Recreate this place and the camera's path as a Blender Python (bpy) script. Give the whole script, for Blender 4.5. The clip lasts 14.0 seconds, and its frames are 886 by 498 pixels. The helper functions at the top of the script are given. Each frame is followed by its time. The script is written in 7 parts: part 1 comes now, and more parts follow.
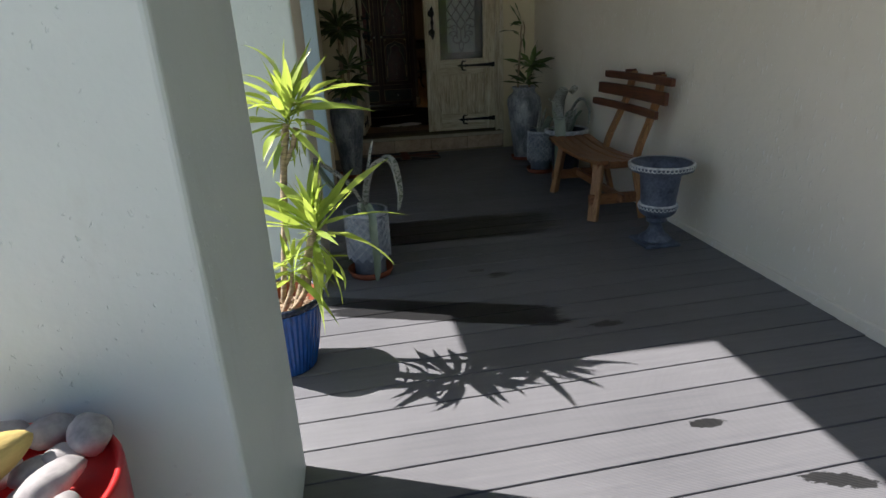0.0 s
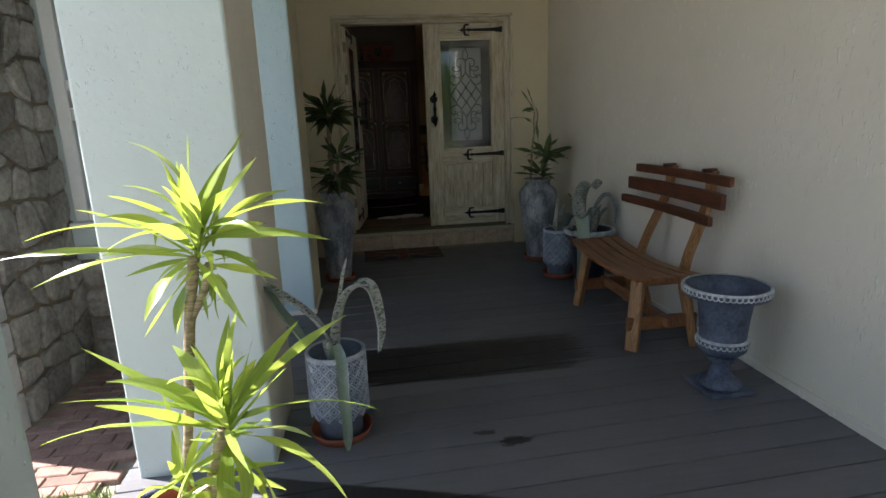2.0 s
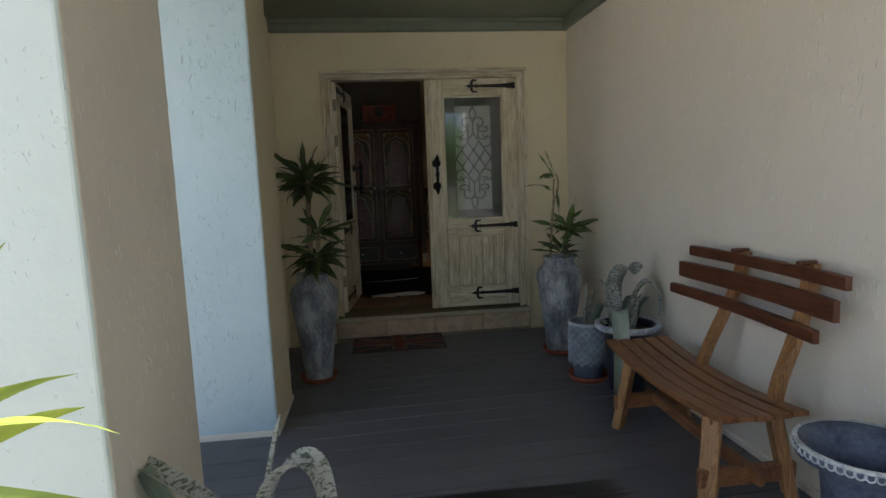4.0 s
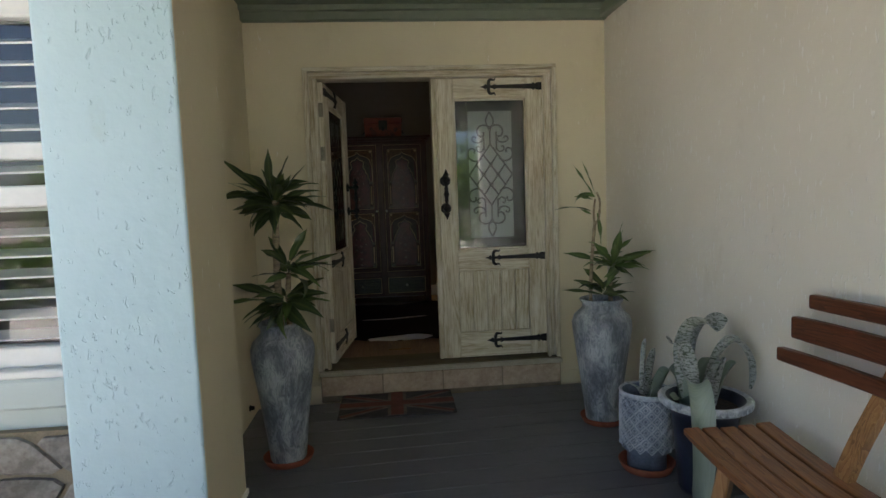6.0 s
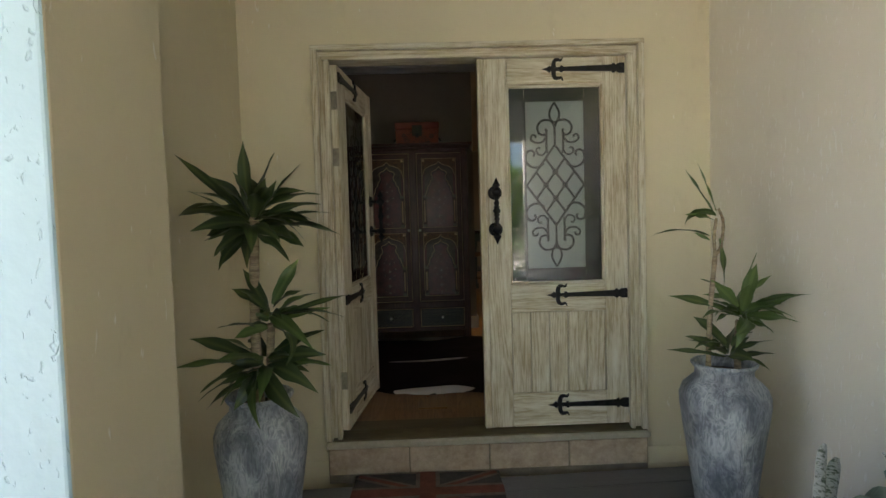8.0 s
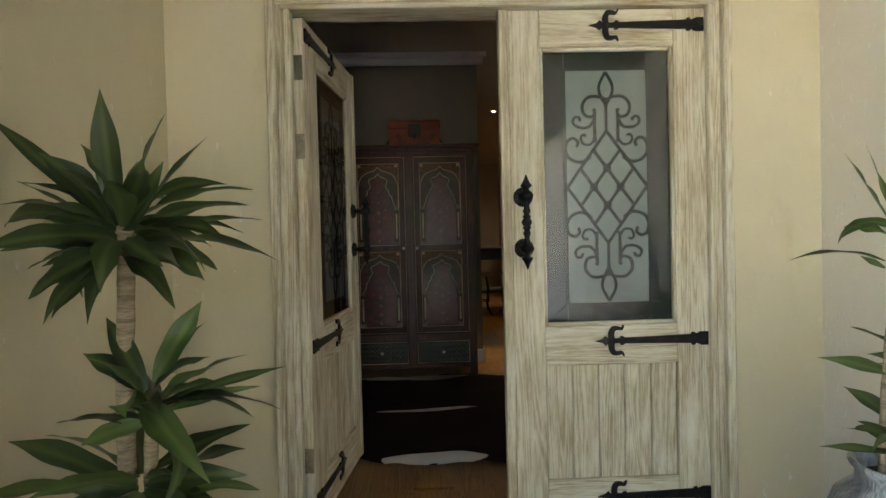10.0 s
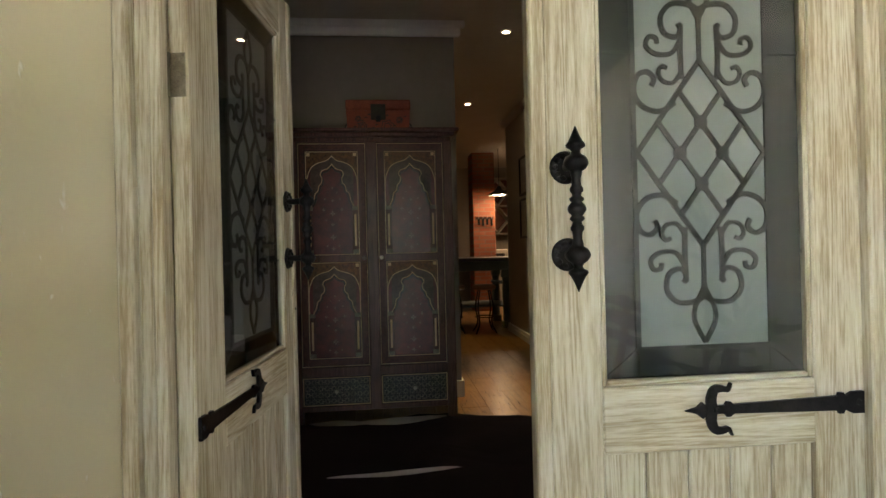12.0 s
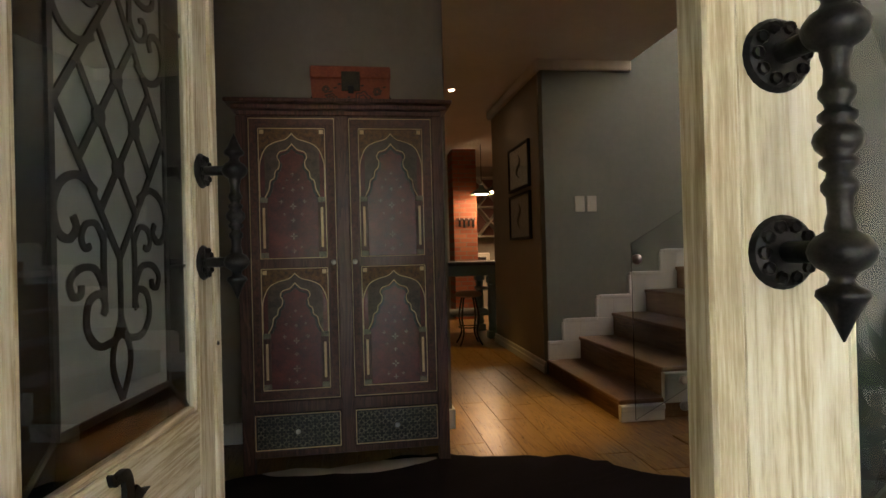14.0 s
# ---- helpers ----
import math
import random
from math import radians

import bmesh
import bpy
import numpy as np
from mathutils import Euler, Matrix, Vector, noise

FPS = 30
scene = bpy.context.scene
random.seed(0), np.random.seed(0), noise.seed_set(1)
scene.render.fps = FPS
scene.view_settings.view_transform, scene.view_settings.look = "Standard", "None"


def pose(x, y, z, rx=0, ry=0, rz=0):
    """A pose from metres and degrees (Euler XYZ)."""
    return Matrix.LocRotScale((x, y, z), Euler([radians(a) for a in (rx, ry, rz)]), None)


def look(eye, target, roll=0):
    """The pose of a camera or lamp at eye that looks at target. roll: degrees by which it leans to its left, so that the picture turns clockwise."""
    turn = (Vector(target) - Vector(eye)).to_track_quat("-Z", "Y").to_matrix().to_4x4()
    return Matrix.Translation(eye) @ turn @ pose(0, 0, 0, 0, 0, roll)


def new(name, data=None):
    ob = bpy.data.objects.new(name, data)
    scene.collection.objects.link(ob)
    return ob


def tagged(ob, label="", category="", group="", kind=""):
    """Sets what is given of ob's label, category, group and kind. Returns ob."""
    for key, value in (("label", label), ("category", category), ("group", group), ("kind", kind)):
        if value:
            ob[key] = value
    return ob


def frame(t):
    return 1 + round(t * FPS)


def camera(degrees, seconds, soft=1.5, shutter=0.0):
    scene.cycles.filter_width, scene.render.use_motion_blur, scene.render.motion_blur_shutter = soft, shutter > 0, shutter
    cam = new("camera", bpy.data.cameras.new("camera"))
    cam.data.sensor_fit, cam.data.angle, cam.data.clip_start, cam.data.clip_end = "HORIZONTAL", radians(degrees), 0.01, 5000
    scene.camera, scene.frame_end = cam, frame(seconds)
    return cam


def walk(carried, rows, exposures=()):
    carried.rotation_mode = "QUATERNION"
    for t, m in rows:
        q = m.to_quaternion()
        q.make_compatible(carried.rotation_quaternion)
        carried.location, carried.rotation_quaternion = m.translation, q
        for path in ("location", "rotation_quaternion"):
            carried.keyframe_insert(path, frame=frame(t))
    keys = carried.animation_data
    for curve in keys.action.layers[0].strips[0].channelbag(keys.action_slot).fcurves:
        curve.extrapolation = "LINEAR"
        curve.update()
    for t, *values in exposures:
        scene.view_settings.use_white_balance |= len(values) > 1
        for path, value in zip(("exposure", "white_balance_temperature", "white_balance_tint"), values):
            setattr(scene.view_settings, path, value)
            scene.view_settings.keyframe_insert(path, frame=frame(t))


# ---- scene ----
cam = camera(76.4, 14.0)
PATH = [
    (0, (0.111, 0.02, 1.391), (0.361, 1.871, 0.677), -2.6),
    (0.5, (0.144, 0.247, 1.396), (0.397, 2.121, 0.743), -2.5),
    (1, (0.182, 0.457, 1.417), (0.44, 2.356, 0.844), -2.4),
    (1.5, (0.244, 0.674, 1.42), (0.498, 2.594, 0.919), -2.4),
    (2, (0.295, 0.909, 1.411), (0.541, 2.842, 0.96), -2.3),
    (2.5, (0.317, 1.133, 1.436), (0.552, 3.078, 1.035), -2.5),
    (3, (0.35, 1.355, 1.437), (0.584, 3.314, 1.107), -2.5),
    (3.5, (0.415, 1.575, 1.47), (0.645, 3.541, 1.189), -2.3),
    (6, (0.624, 2.769, 1.448), (0.8, 4.754, 1.285), -2.1),
    (6.5, (0.637, 3.006, 1.461), (0.793, 4.995, 1.316), -2.0),
    (7, (0.647, 3.262, 1.451), (0.778, 5.254, 1.326), -1.8),
    (7.5, (0.662, 3.51, 1.465), (0.75, 5.505, 1.352), -1.7),
    (8, (0.648, 3.783, 1.458), (0.699, 5.78, 1.361), -1.7),
    (8.5, (0.638, 4.009, 1.455), (0.677, 6.007, 1.378), -1.5),
    (11, (0.622, 5.19, 1.448), (0.702, 7.188, 1.432), -1.4),
    (11.5, (0.608, 5.433, 1.431), (0.708, 7.431, 1.426), -1.4),
    (12, (0.608, 5.652, 1.427), (0.804, 7.642, 1.426), -1.4),
    (12.5, (0.607, 5.84, 1.422), (0.851, 7.825, 1.425), -1.5),
    (13, (0.608, 6.054, 1.419), (0.868, 8.037, 1.426), -1.4),
    (13.5, (0.603, 6.245, 1.415), (0.877, 8.226, 1.425), -1.5),
    (14, (0.595, 6.411, 1.415), (0.886, 8.39, 1.427), -1.5),
]
LIGHTNESS = [(0, 1.42, 6250, 15), (2, 1.95, 6200, 17), (3.5, 2.27, 6200, 20), (6, 2.87, 6250, 18), (7.5, 3.3, 6350, 18), (8.5, 3.72, 6500, 17), (11, 4.3, 6350, 18), (12.5, 4.6, 6500, 19), (14, 4.95, 6700, 20)]
walk(cam, [(t, look(eye, target, roll)) for t, eye, target, roll in PATH], LIGHTNESS)

# ---- world and sun ----
SUN_DIR = Vector((0.635, -0.249, -0.731))
world = bpy.data.worlds.new("sky")
scene.world = world
world.use_nodes = True
wn = world.node_tree
sky = wn.nodes.new("ShaderNodeTexSky")
sky.sky_type, sky.sun_disc = "NISHITA", False
sky.sun_elevation = math.asin(-SUN_DIR.z)
sky.sun_rotation = math.atan2(-SUN_DIR.x, -SUN_DIR.y)
wn.links.new(sky.outputs[0], wn.nodes["Background"].inputs[0])
wn.nodes["Background"].inputs[1].default_value = 0.056
sun = new("sun", bpy.data.lights.new("sun", "SUN"))
sun.data.energy, sun.data.angle, sun.data.color = 5.0, radians(0.5), (1.0, 0.95, 0.86)
sun.matrix_world = look((0, 0, 20), Vector((0, 0, 20)) + SUN_DIR)


# ---- materials ----
def material(name):
    m = bpy.data.materials.new(name)
    m.use_nodes = True
    nt = m.node_tree
    return m, nt, nt.nodes["Principled BSDF"]


def node(nt, kind, **values):
    n = nt.nodes.new(kind)
    for k, v in values.items():
        n.inputs[k].default_value = v
    return n


def position(nt, scale=(1, 1, 1), local=False):
    mp = nt.nodes.new("ShaderNodeMapping")
    mp.inputs["Scale"].default_value = scale
    if local:
        src = nt.nodes.new("ShaderNodeTexCoord").outputs["Object"]
    else:
        src = nt.nodes.new("ShaderNodeNewGeometry").outputs["Position"]
    nt.links.new(src, mp.inputs[0])
    return mp.outputs[0]


def noise_of(nt, vec, scale, detail=4.0, rough=0.55, distort=0.0):
    n = node(nt, "ShaderNodeTexNoise", Scale=scale, Detail=detail, Roughness=rough, Distortion=distort)
    nt.links.new(vec, n.inputs["Vector"])
    return n.outputs["Fac"]


def ramp(nt, fac, stops):
    r = nt.nodes.new("ShaderNodeValToRGB")
    while len(r.color_ramp.elements) < len(stops):
        r.color_ramp.elements.new(0.5)
    for e, (p, c) in zip(r.color_ramp.elements, stops):
        e.position = p
        e.color = (*c, 1) if len(c) == 3 else c
    nt.links.new(fac, r.inputs[0])
    return r.outputs[0]


def mix(nt, fac, a, b, kind="MIX"):
    n = nt.nodes.new("ShaderNodeMix")
    n.data_type, n.blend_type = "RGBA", kind
    for sock, v in ((n.inputs[0], fac), (n.inputs[6], a), (n.inputs[7], b)):
        if isinstance(v, (int, float)):
            sock.default_value = v
        elif isinstance(v, tuple):
            sock.default_value = (*v, 1)
        else:
            nt.links.new(v, sock)
    return n.outputs[2]


def calc(nt, op, a, b=0.0, c=0.0):
    n = nt.nodes.new("ShaderNodeMath")
    n.operation = op
    for sock, v in zip(n.inputs, (a, b, c)):
        if isinstance(v, (int, float)):
            sock.default_value = v
        else:
            nt.links.new(v, sock)
    return n.outputs[0]


def bump(nt, bsdf, height, strength=0.3, distance=0.01, under=None):
    b = node(nt, "ShaderNodeBump", Strength=strength, Distance=distance)
    nt.links.new(height, b.inputs["Height"])
    if under:
        nt.links.new(under, b.inputs["Normal"])
    nt.links.new(b.outputs[0], bsdf.inputs["Normal"])
    return b.outputs[0]


def simple(name, a, b, scale=6.0, rough=0.6, metal=0.0, bumps=0.15, stretch=(1, 1, 1), local=False, fine=8.0, dist=0.004, spread=0.0):
    """Two colours mixed by noise at two scales, with fine relief."""
    m, nt, bs = material(name)
    v = position(nt, stretch, local)
    big = noise_of(nt, v, scale, 5, 0.6)
    small = noise_of(nt, v, scale * fine, 4, 0.6)
    f = calc(nt, "ADD", calc(nt, "MULTIPLY", big, 0.65), calc(nt, "MULTIPLY", small, 0.35))
    c = ramp(nt, f, [(0.36, a), (0.64, b)])
    if spread:
        info = nt.nodes.new("ShaderNodeObjectInfo")
        k = calc(nt, "MULTIPLY_ADD", info.outputs["Random"], spread, 1 - spread / 2)
        hs = node(nt, "ShaderNodeHueSaturation")
        nt.links.new(k, hs.inputs["Value"])
        nt.links.new(c, hs.inputs["Color"])
        c = hs.outputs[0]
    nt.links.new(c, bs.inputs["Base Color"])
    r = calc(nt, "MULTIPLY_ADD", small, 0.25, rough - 0.12)
    nt.links.new(r, bs.inputs["Roughness"])
    bs.inputs["Metallic"].default_value = metal
    if bumps:
        bump(nt, bs, f, bumps, dist)
    return m


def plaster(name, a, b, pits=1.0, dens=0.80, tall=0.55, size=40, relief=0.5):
    """Trowelled render with chips (pits > 0) or raised drips with highlights in their colour (pits < 0)."""
    m, nt, bs = material(name)
    v = position(nt)
    drag = position(nt, (1, 1, tall))
    big = noise_of(nt, v, 1.1, 5, 0.6)
    fine = noise_of(nt, v, 90, 3, 0.6)
    chips = noise_of(nt, drag, size, 2, 0.5, 0.4)
    mask = noise_of(nt, v, 2.6, 3, 0.5)
    th = calc(nt, "MULTIPLY_ADD", mask, -0.30, dens)
    hole = nt.nodes.new("ShaderNodeMapRange")
    nt.links.new(chips, hole.inputs[0])
    nt.links.new(th, hole.inputs[1])
    nt.links.new(calc(nt, "ADD", th, 0.07), hole.inputs[2])
    c = ramp(nt, big, [(0.3, a), (0.7, b)])
    dirt = ramp(nt, noise_of(nt, position(nt, (1, 1, 0.5)), 5, 5, 0.65), [(0.6, (1, 1, 1)), (0.78, (0.86, 0.84, 0.8))])
    c = mix(nt, 0.7, c, dirt, "MULTIPLY")
    # Drips are coloured paler in place of the light they catch.
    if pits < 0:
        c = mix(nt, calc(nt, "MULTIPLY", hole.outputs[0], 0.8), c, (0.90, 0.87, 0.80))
    nt.links.new(c, bs.inputs["Base Color"])
    bs.inputs["Roughness"].default_value = 0.62
    h = calc(nt, "SUBTRACT", calc(nt, "ADD", calc(nt, "MULTIPLY", fine, 0.10), calc(nt, "MULTIPLY", noise_of(nt, v, 14, 3, 0.5), 0.9)), calc(nt, "MULTIPLY", hole.outputs[0], pits))
    bump(nt, bs, h, relief, 0.007)
    return m


def vase_material(name):
    """Slate glaze under wrinkled, patchy whitewash."""
    m, nt, bs = material(name)
    v = position(nt, (1, 1, 0.3), True)
    wr = noise_of(nt, v, 26, 3, 0.5, 2.2)
    ridge = calc(nt, "SUBTRACT", 1.0, calc(nt, "MULTIPLY", calc(nt, "ABSOLUTE", calc(nt, "SUBTRACT", wr, 0.5)), 7.0))
    patch = noise_of(nt, position(nt, (1, 1, 0.55), True), 7, 4, 0.65, 0.4)
    w = calc(nt, "MULTIPLY", ramp(nt, ridge, [(0.1, (0, 0, 0)), (0.95, (1, 1, 1))]), ramp(nt, patch, [(0.38, (0.08, 0.08, 0.08)), (0.62, (1, 1, 1))]))
    base = ramp(nt, patch, [(0.28, (0.075, 0.087, 0.108)), (0.5, (0.17, 0.188, 0.215)), (0.7, (0.36, 0.385, 0.41))])
    c = mix(nt, calc(nt, "MULTIPLY", w, 0.7), base, (0.58, 0.60, 0.62))
    nt.links.new(c, bs.inputs["Base Color"])
    bs.inputs["Roughness"].default_value = 0.42
    bump(nt, bs, ridge, 0.45, 0.003)
    return m


def timber(name, dark, mid, light, axis="z", scale=1.0, rough=0.55, gloss=0.0, local=True, relief=0.35, contrast=0.5):
    """Wood with grain lines along one axis."""
    m, nt, bs = material(name)
    st = {"x": (0.06, 1, 1), "y": (1, 0.06, 1), "z": (1, 1, 0.06)}[axis]
    v = position(nt, tuple(q * scale for q in st), local)
    info = nt.nodes.new("ShaderNodeObjectInfo")
    off = nt.nodes.new("ShaderNodeVectorMath")
    off.operation = "ADD"
    nt.links.new(v, off.inputs[0])
    shift = nt.nodes.new("ShaderNodeCombineXYZ")
    k = calc(nt, "MULTIPLY", info.outputs["Random"], 31.0)
    for i in range(3):
        nt.links.new(k, shift.inputs[i])
    nt.links.new(shift.outputs[0], off.inputs[1])
    vv = off.outputs[0]
    rings = noise_of(nt, vv, 9, 3, 0.5, 1.4)
    saw = calc(nt, "FRACT", calc(nt, "MULTIPLY", rings, 9.0))
    grain = noise_of(nt, vv, 130, 3, 0.7)
    blotch = noise_of(nt, position(nt, (1, 1, 1), local), 4.5, 4, 0.6)
    f = calc(nt, "ADD", calc(nt, "MULTIPLY", saw, 0.3), calc(nt, "ADD", calc(nt, "MULTIPLY", grain, 0.35), calc(nt, "MULTIPLY", blotch, 0.45)))
    w = 0.5 - contrast * 0.5
    c = ramp(nt, f, [(0.2 + w * 0.5, dark), (0.5, mid), (0.85 - w * 0.4, light)])
    nt.links.new(c, bs.inputs["Base Color"])
    nt.links.new(calc(nt, "MULTIPLY_ADD", grain, 0.3, rough - 0.15), bs.inputs["Roughness"])
    bs.inputs["Coat Weight"].default_value = gloss
    bs.inputs["Coat Roughness"].default_value = 0.25
    bump(nt, bs, f, relief, 0.003)
    return m


def limewashed(name, axis):
    """Pine with dark earlywood grain showing through streaky white lime."""
    m, nt, bs = material(name)
    st = {"x": (0.05, 1, 1), "z": (1, 1, 0.05)}[axis]
    info = nt.nodes.new("ShaderNodeObjectInfo")
    shift = nt.nodes.new("ShaderNodeCombineXYZ")
    for i in range(3):
        nt.links.new(calc(nt, "MULTIPLY", info.outputs["Random"], 17.0 + 6 * i), shift.inputs[i])

    def moved(v):
        off = nt.nodes.new("ShaderNodeVectorMath")
        off.operation = "ADD"
        nt.links.new(v, off.inputs[0])
        nt.links.new(shift.outputs[0], off.inputs[1])
        return off.outputs[0]

    v = moved(position(nt, st, True))
    rings = noise_of(nt, v, 9, 2, 0.45, 1.0)
    lines = calc(nt, "PINGPONG", calc(nt, "MULTIPLY", rings, 26.0), 1.0)
    grain = noise_of(nt, v, 240, 3, 0.7)
    wash = noise_of(nt, moved(position(nt, tuple(1.0 if q == 1 else 0.22 for q in st), True)), 13, 5, 0.68)
    f = calc(nt, "ADD", calc(nt, "MULTIPLY", lines, 0.13), calc(nt, "ADD", calc(nt, "MULTIPLY", grain, 0.44), calc(nt, "MULTIPLY", wash, 0.62)))
    c = ramp(nt, f, [(0.40, (0.35, 0.265, 0.15)), (0.52, (0.50, 0.42, 0.275)), (0.62, (0.67, 0.605, 0.46)), (0.76, (0.79, 0.75, 0.645))])
    nt.links.new(c, bs.inputs["Base Color"])
    nt.links.new(calc(nt, "MULTIPLY_ADD", grain, 0.3, 0.42), bs.inputs["Roughness"])
    bump(nt, bs, f, 0.6, 0.003)
    return m


def leaf_material(name, deep, bright, through_c, gloss=0.35, stripe=None, banded=False, see=0.45):
    m, nt, bs = material(name)
    v = position(nt, (1, 1, 1), True)
    sep = nt.nodes.new("ShaderNodeSeparateXYZ")
    nt.links.new(v, sep.inputs[0])
    info = nt.nodes.new("ShaderNodeObjectInfo")
    n = noise_of(nt, position(nt, (1.5, 25, 1), True), 6, 3, 0.6)
    f = calc(nt, "ADD", calc(nt, "MULTIPLY", n, 0.6), calc(nt, "MULTIPLY", info.outputs["Random"], 0.45))
    c = ramp(nt, f, [(0.25, deep), (0.8, bright)])
    if stripe:
        s = ramp(nt, calc(nt, "ABSOLUTE", sep.outputs[1]), [(0.002, (1, 1, 1)), (0.008, (0, 0, 0))])
        c = mix(nt, calc(nt, "MULTIPLY", s, 0.5), c, stripe)
    if banded:
        b = noise_of(nt, position(nt, (1.0, 1.0, 3.0), True), 46, 4, 0.7, 0.6)
        side = noise_of(nt, position(nt, (1, 1, 1), True), 5, 2, 0.5)
        s = ramp(nt, b, [(0.43, (0, 0, 0)), (0.5, (1, 1, 1))])
        c = mix(nt, calc(nt, "MULTIPLY", s, calc(nt, "MULTIPLY_ADD", side, 0.9, 0.35)), c, (0.58, 0.59, 0.56))
    nt.links.new(c, bs.inputs["Base Color"])
    bs.inputs["Roughness"].default_value = gloss
    tr = nt.nodes.new("ShaderNodeBsdfTranslucent")
    nt.links.new(mix(nt, 0.65, c, through_c), tr.inputs[0])
    mx = nt.nodes.new("ShaderNodeMixShader")
    mx.inputs[0].default_value = 0.12 if banded else see
    nt.links.new(bs.outputs[0], mx.inputs[1])
    nt.links.new(tr.outputs[0], mx.inputs[2])
    nt.links.new(mx.outputs[0], nt.nodes["Material Output"].inputs[0])
    bump(nt, bs, n, 0.25, 0.002)
    return m


def glass(name, tint=(1, 1, 1), rough=0.0, clear=1.0):
    m, nt, bs = material(name)
    bs.inputs["Base Color"].default_value = (*tint, 1)
    bs.inputs["Roughness"].default_value = rough
    bs.inputs["Transmission Weight"].default_value = clear
    bs.inputs["IOR"].default_value = 1.45
    return m


def emitter(name, colour, strength):
    m, nt, bs = material(name)
    bs.inputs["Base Color"].default_value = (0.8, 0.8, 0.8, 1)
    bs.inputs["Emission Color"].default_value = (*colour, 1)
    bs.inputs["Emission Strength"].default_value = strength
    return m


def deck_material():
    """Ribbed dark composite boards with wet patches where water was splashed."""
    m, nt, bs = material("composite_deck")
    v = position(nt)
    sep = nt.nodes.new("ShaderNodeSeparateXYZ")
    nt.links.new(v, sep.inputs[0])
    streak = noise_of(nt, position(nt, (0.5, 9, 1)), 5, 4, 0.65)
    blot = noise_of(nt, v, 2.2, 5, 0.6)
    info = nt.nodes.new("ShaderNodeObjectInfo")
    f = calc(nt, "ADD", calc(nt, "ADD", calc(nt, "MULTIPLY", streak, 0.35), calc(nt, "MULTIPLY", blot, 0.4)), calc(nt, "MULTIPLY", info.outputs["Random"], 0.14))
    c = ramp(nt, f, [(0.22, (0.100, 0.101, 0.110)), (0.75, (0.184, 0.184, 0.194))])
    edge = noise_of(nt, position(nt, (0.3, 7, 1)), 4.5, 5, 0.7)
    wob = calc(nt, "MULTIPLY", calc(nt, "SUBTRACT", edge, 0.5), 0.9)

    spot = calc(nt, "MULTIPLY", calc(nt, "SUBTRACT", noise_of(nt, position(nt, (1, 2, 1)), 16, 4, 0.7), 0.5), 2.6)

    def patch(cx, cy, hx, hy, lean=0.0):
        yy = calc(nt, "SUBTRACT", sep.outputs[1], calc(nt, "MULTIPLY_ADD", sep.outputs[0], lean, cy - lean * cx))
        dx = calc(nt, "DIVIDE", calc(nt, "ABSOLUTE", calc(nt, "SUBTRACT", sep.outputs[0], cx)), hx)
        dy = calc(nt, "DIVIDE", calc(nt, "ABSOLUTE", yy), hy)
        small = hx < 0.15
        far = calc(nt, "SQRT", calc(nt, "ADD", calc(nt, "MULTIPLY", dx, dx), calc(nt, "MULTIPLY", dy, dy))) if small else calc(nt, "MAXIMUM", calc(nt, "ADD", dx, wob), calc(nt, "ADD", dy, calc(nt, "MULTIPLY", wob, 0.35)))
        d = calc(nt, "ADD", far, spot) if small else far
        mr = nt.nodes.new("ShaderNodeMapRange")
        nt.links.new(d, mr.inputs[0])
        for i, q in ((1, 0.94), (2, 1.02), (3, 1.0), (4, 0.0)):
            mr.inputs[i].default_value = q
        return mr.outputs[0]

    wet = patch(0.8, 4.05, 0.72, 0.2, 0.0)
    for q in ((0.8, 3.8, 0.62, 0.05, 0.0), (0.45, 2.72, 0.62, 0.12, -0.32), (0.87, 3.11, 0.07, 0.035, 0), (1.24, 2.4, 0.09, 0.03, 0), (1.29, 1.61, 0.07, 0.025, 0), (1.55, 1.27, 0.12, 0.03, -0.3), (0.75, 3.2, 0.05, 0.02, 0)):
        wet = calc(nt, "MAXIMUM", wet, patch(*q))
    c = mix(nt, calc(nt, "MULTIPLY", wet, 0.9), c, (0.008, 0.008, 0.008))
    nt.links.new(c, bs.inputs["Base Color"])
    nt.links.new(calc(nt, "MULTIPLY_ADD", wet, -0.18, 0.47), bs.inputs["Roughness"])
    ribs = calc(nt, "SINE", calc(nt, "MULTIPLY", sep.outputs[1], 1000.0))
    h = calc(nt, "ADD", calc(nt, "MULTIPLY", ribs, 0.5), calc(nt, "MULTIPLY", streak, 0.8))
    bump(nt, bs, h, 0.35, 0.0015)
    return m


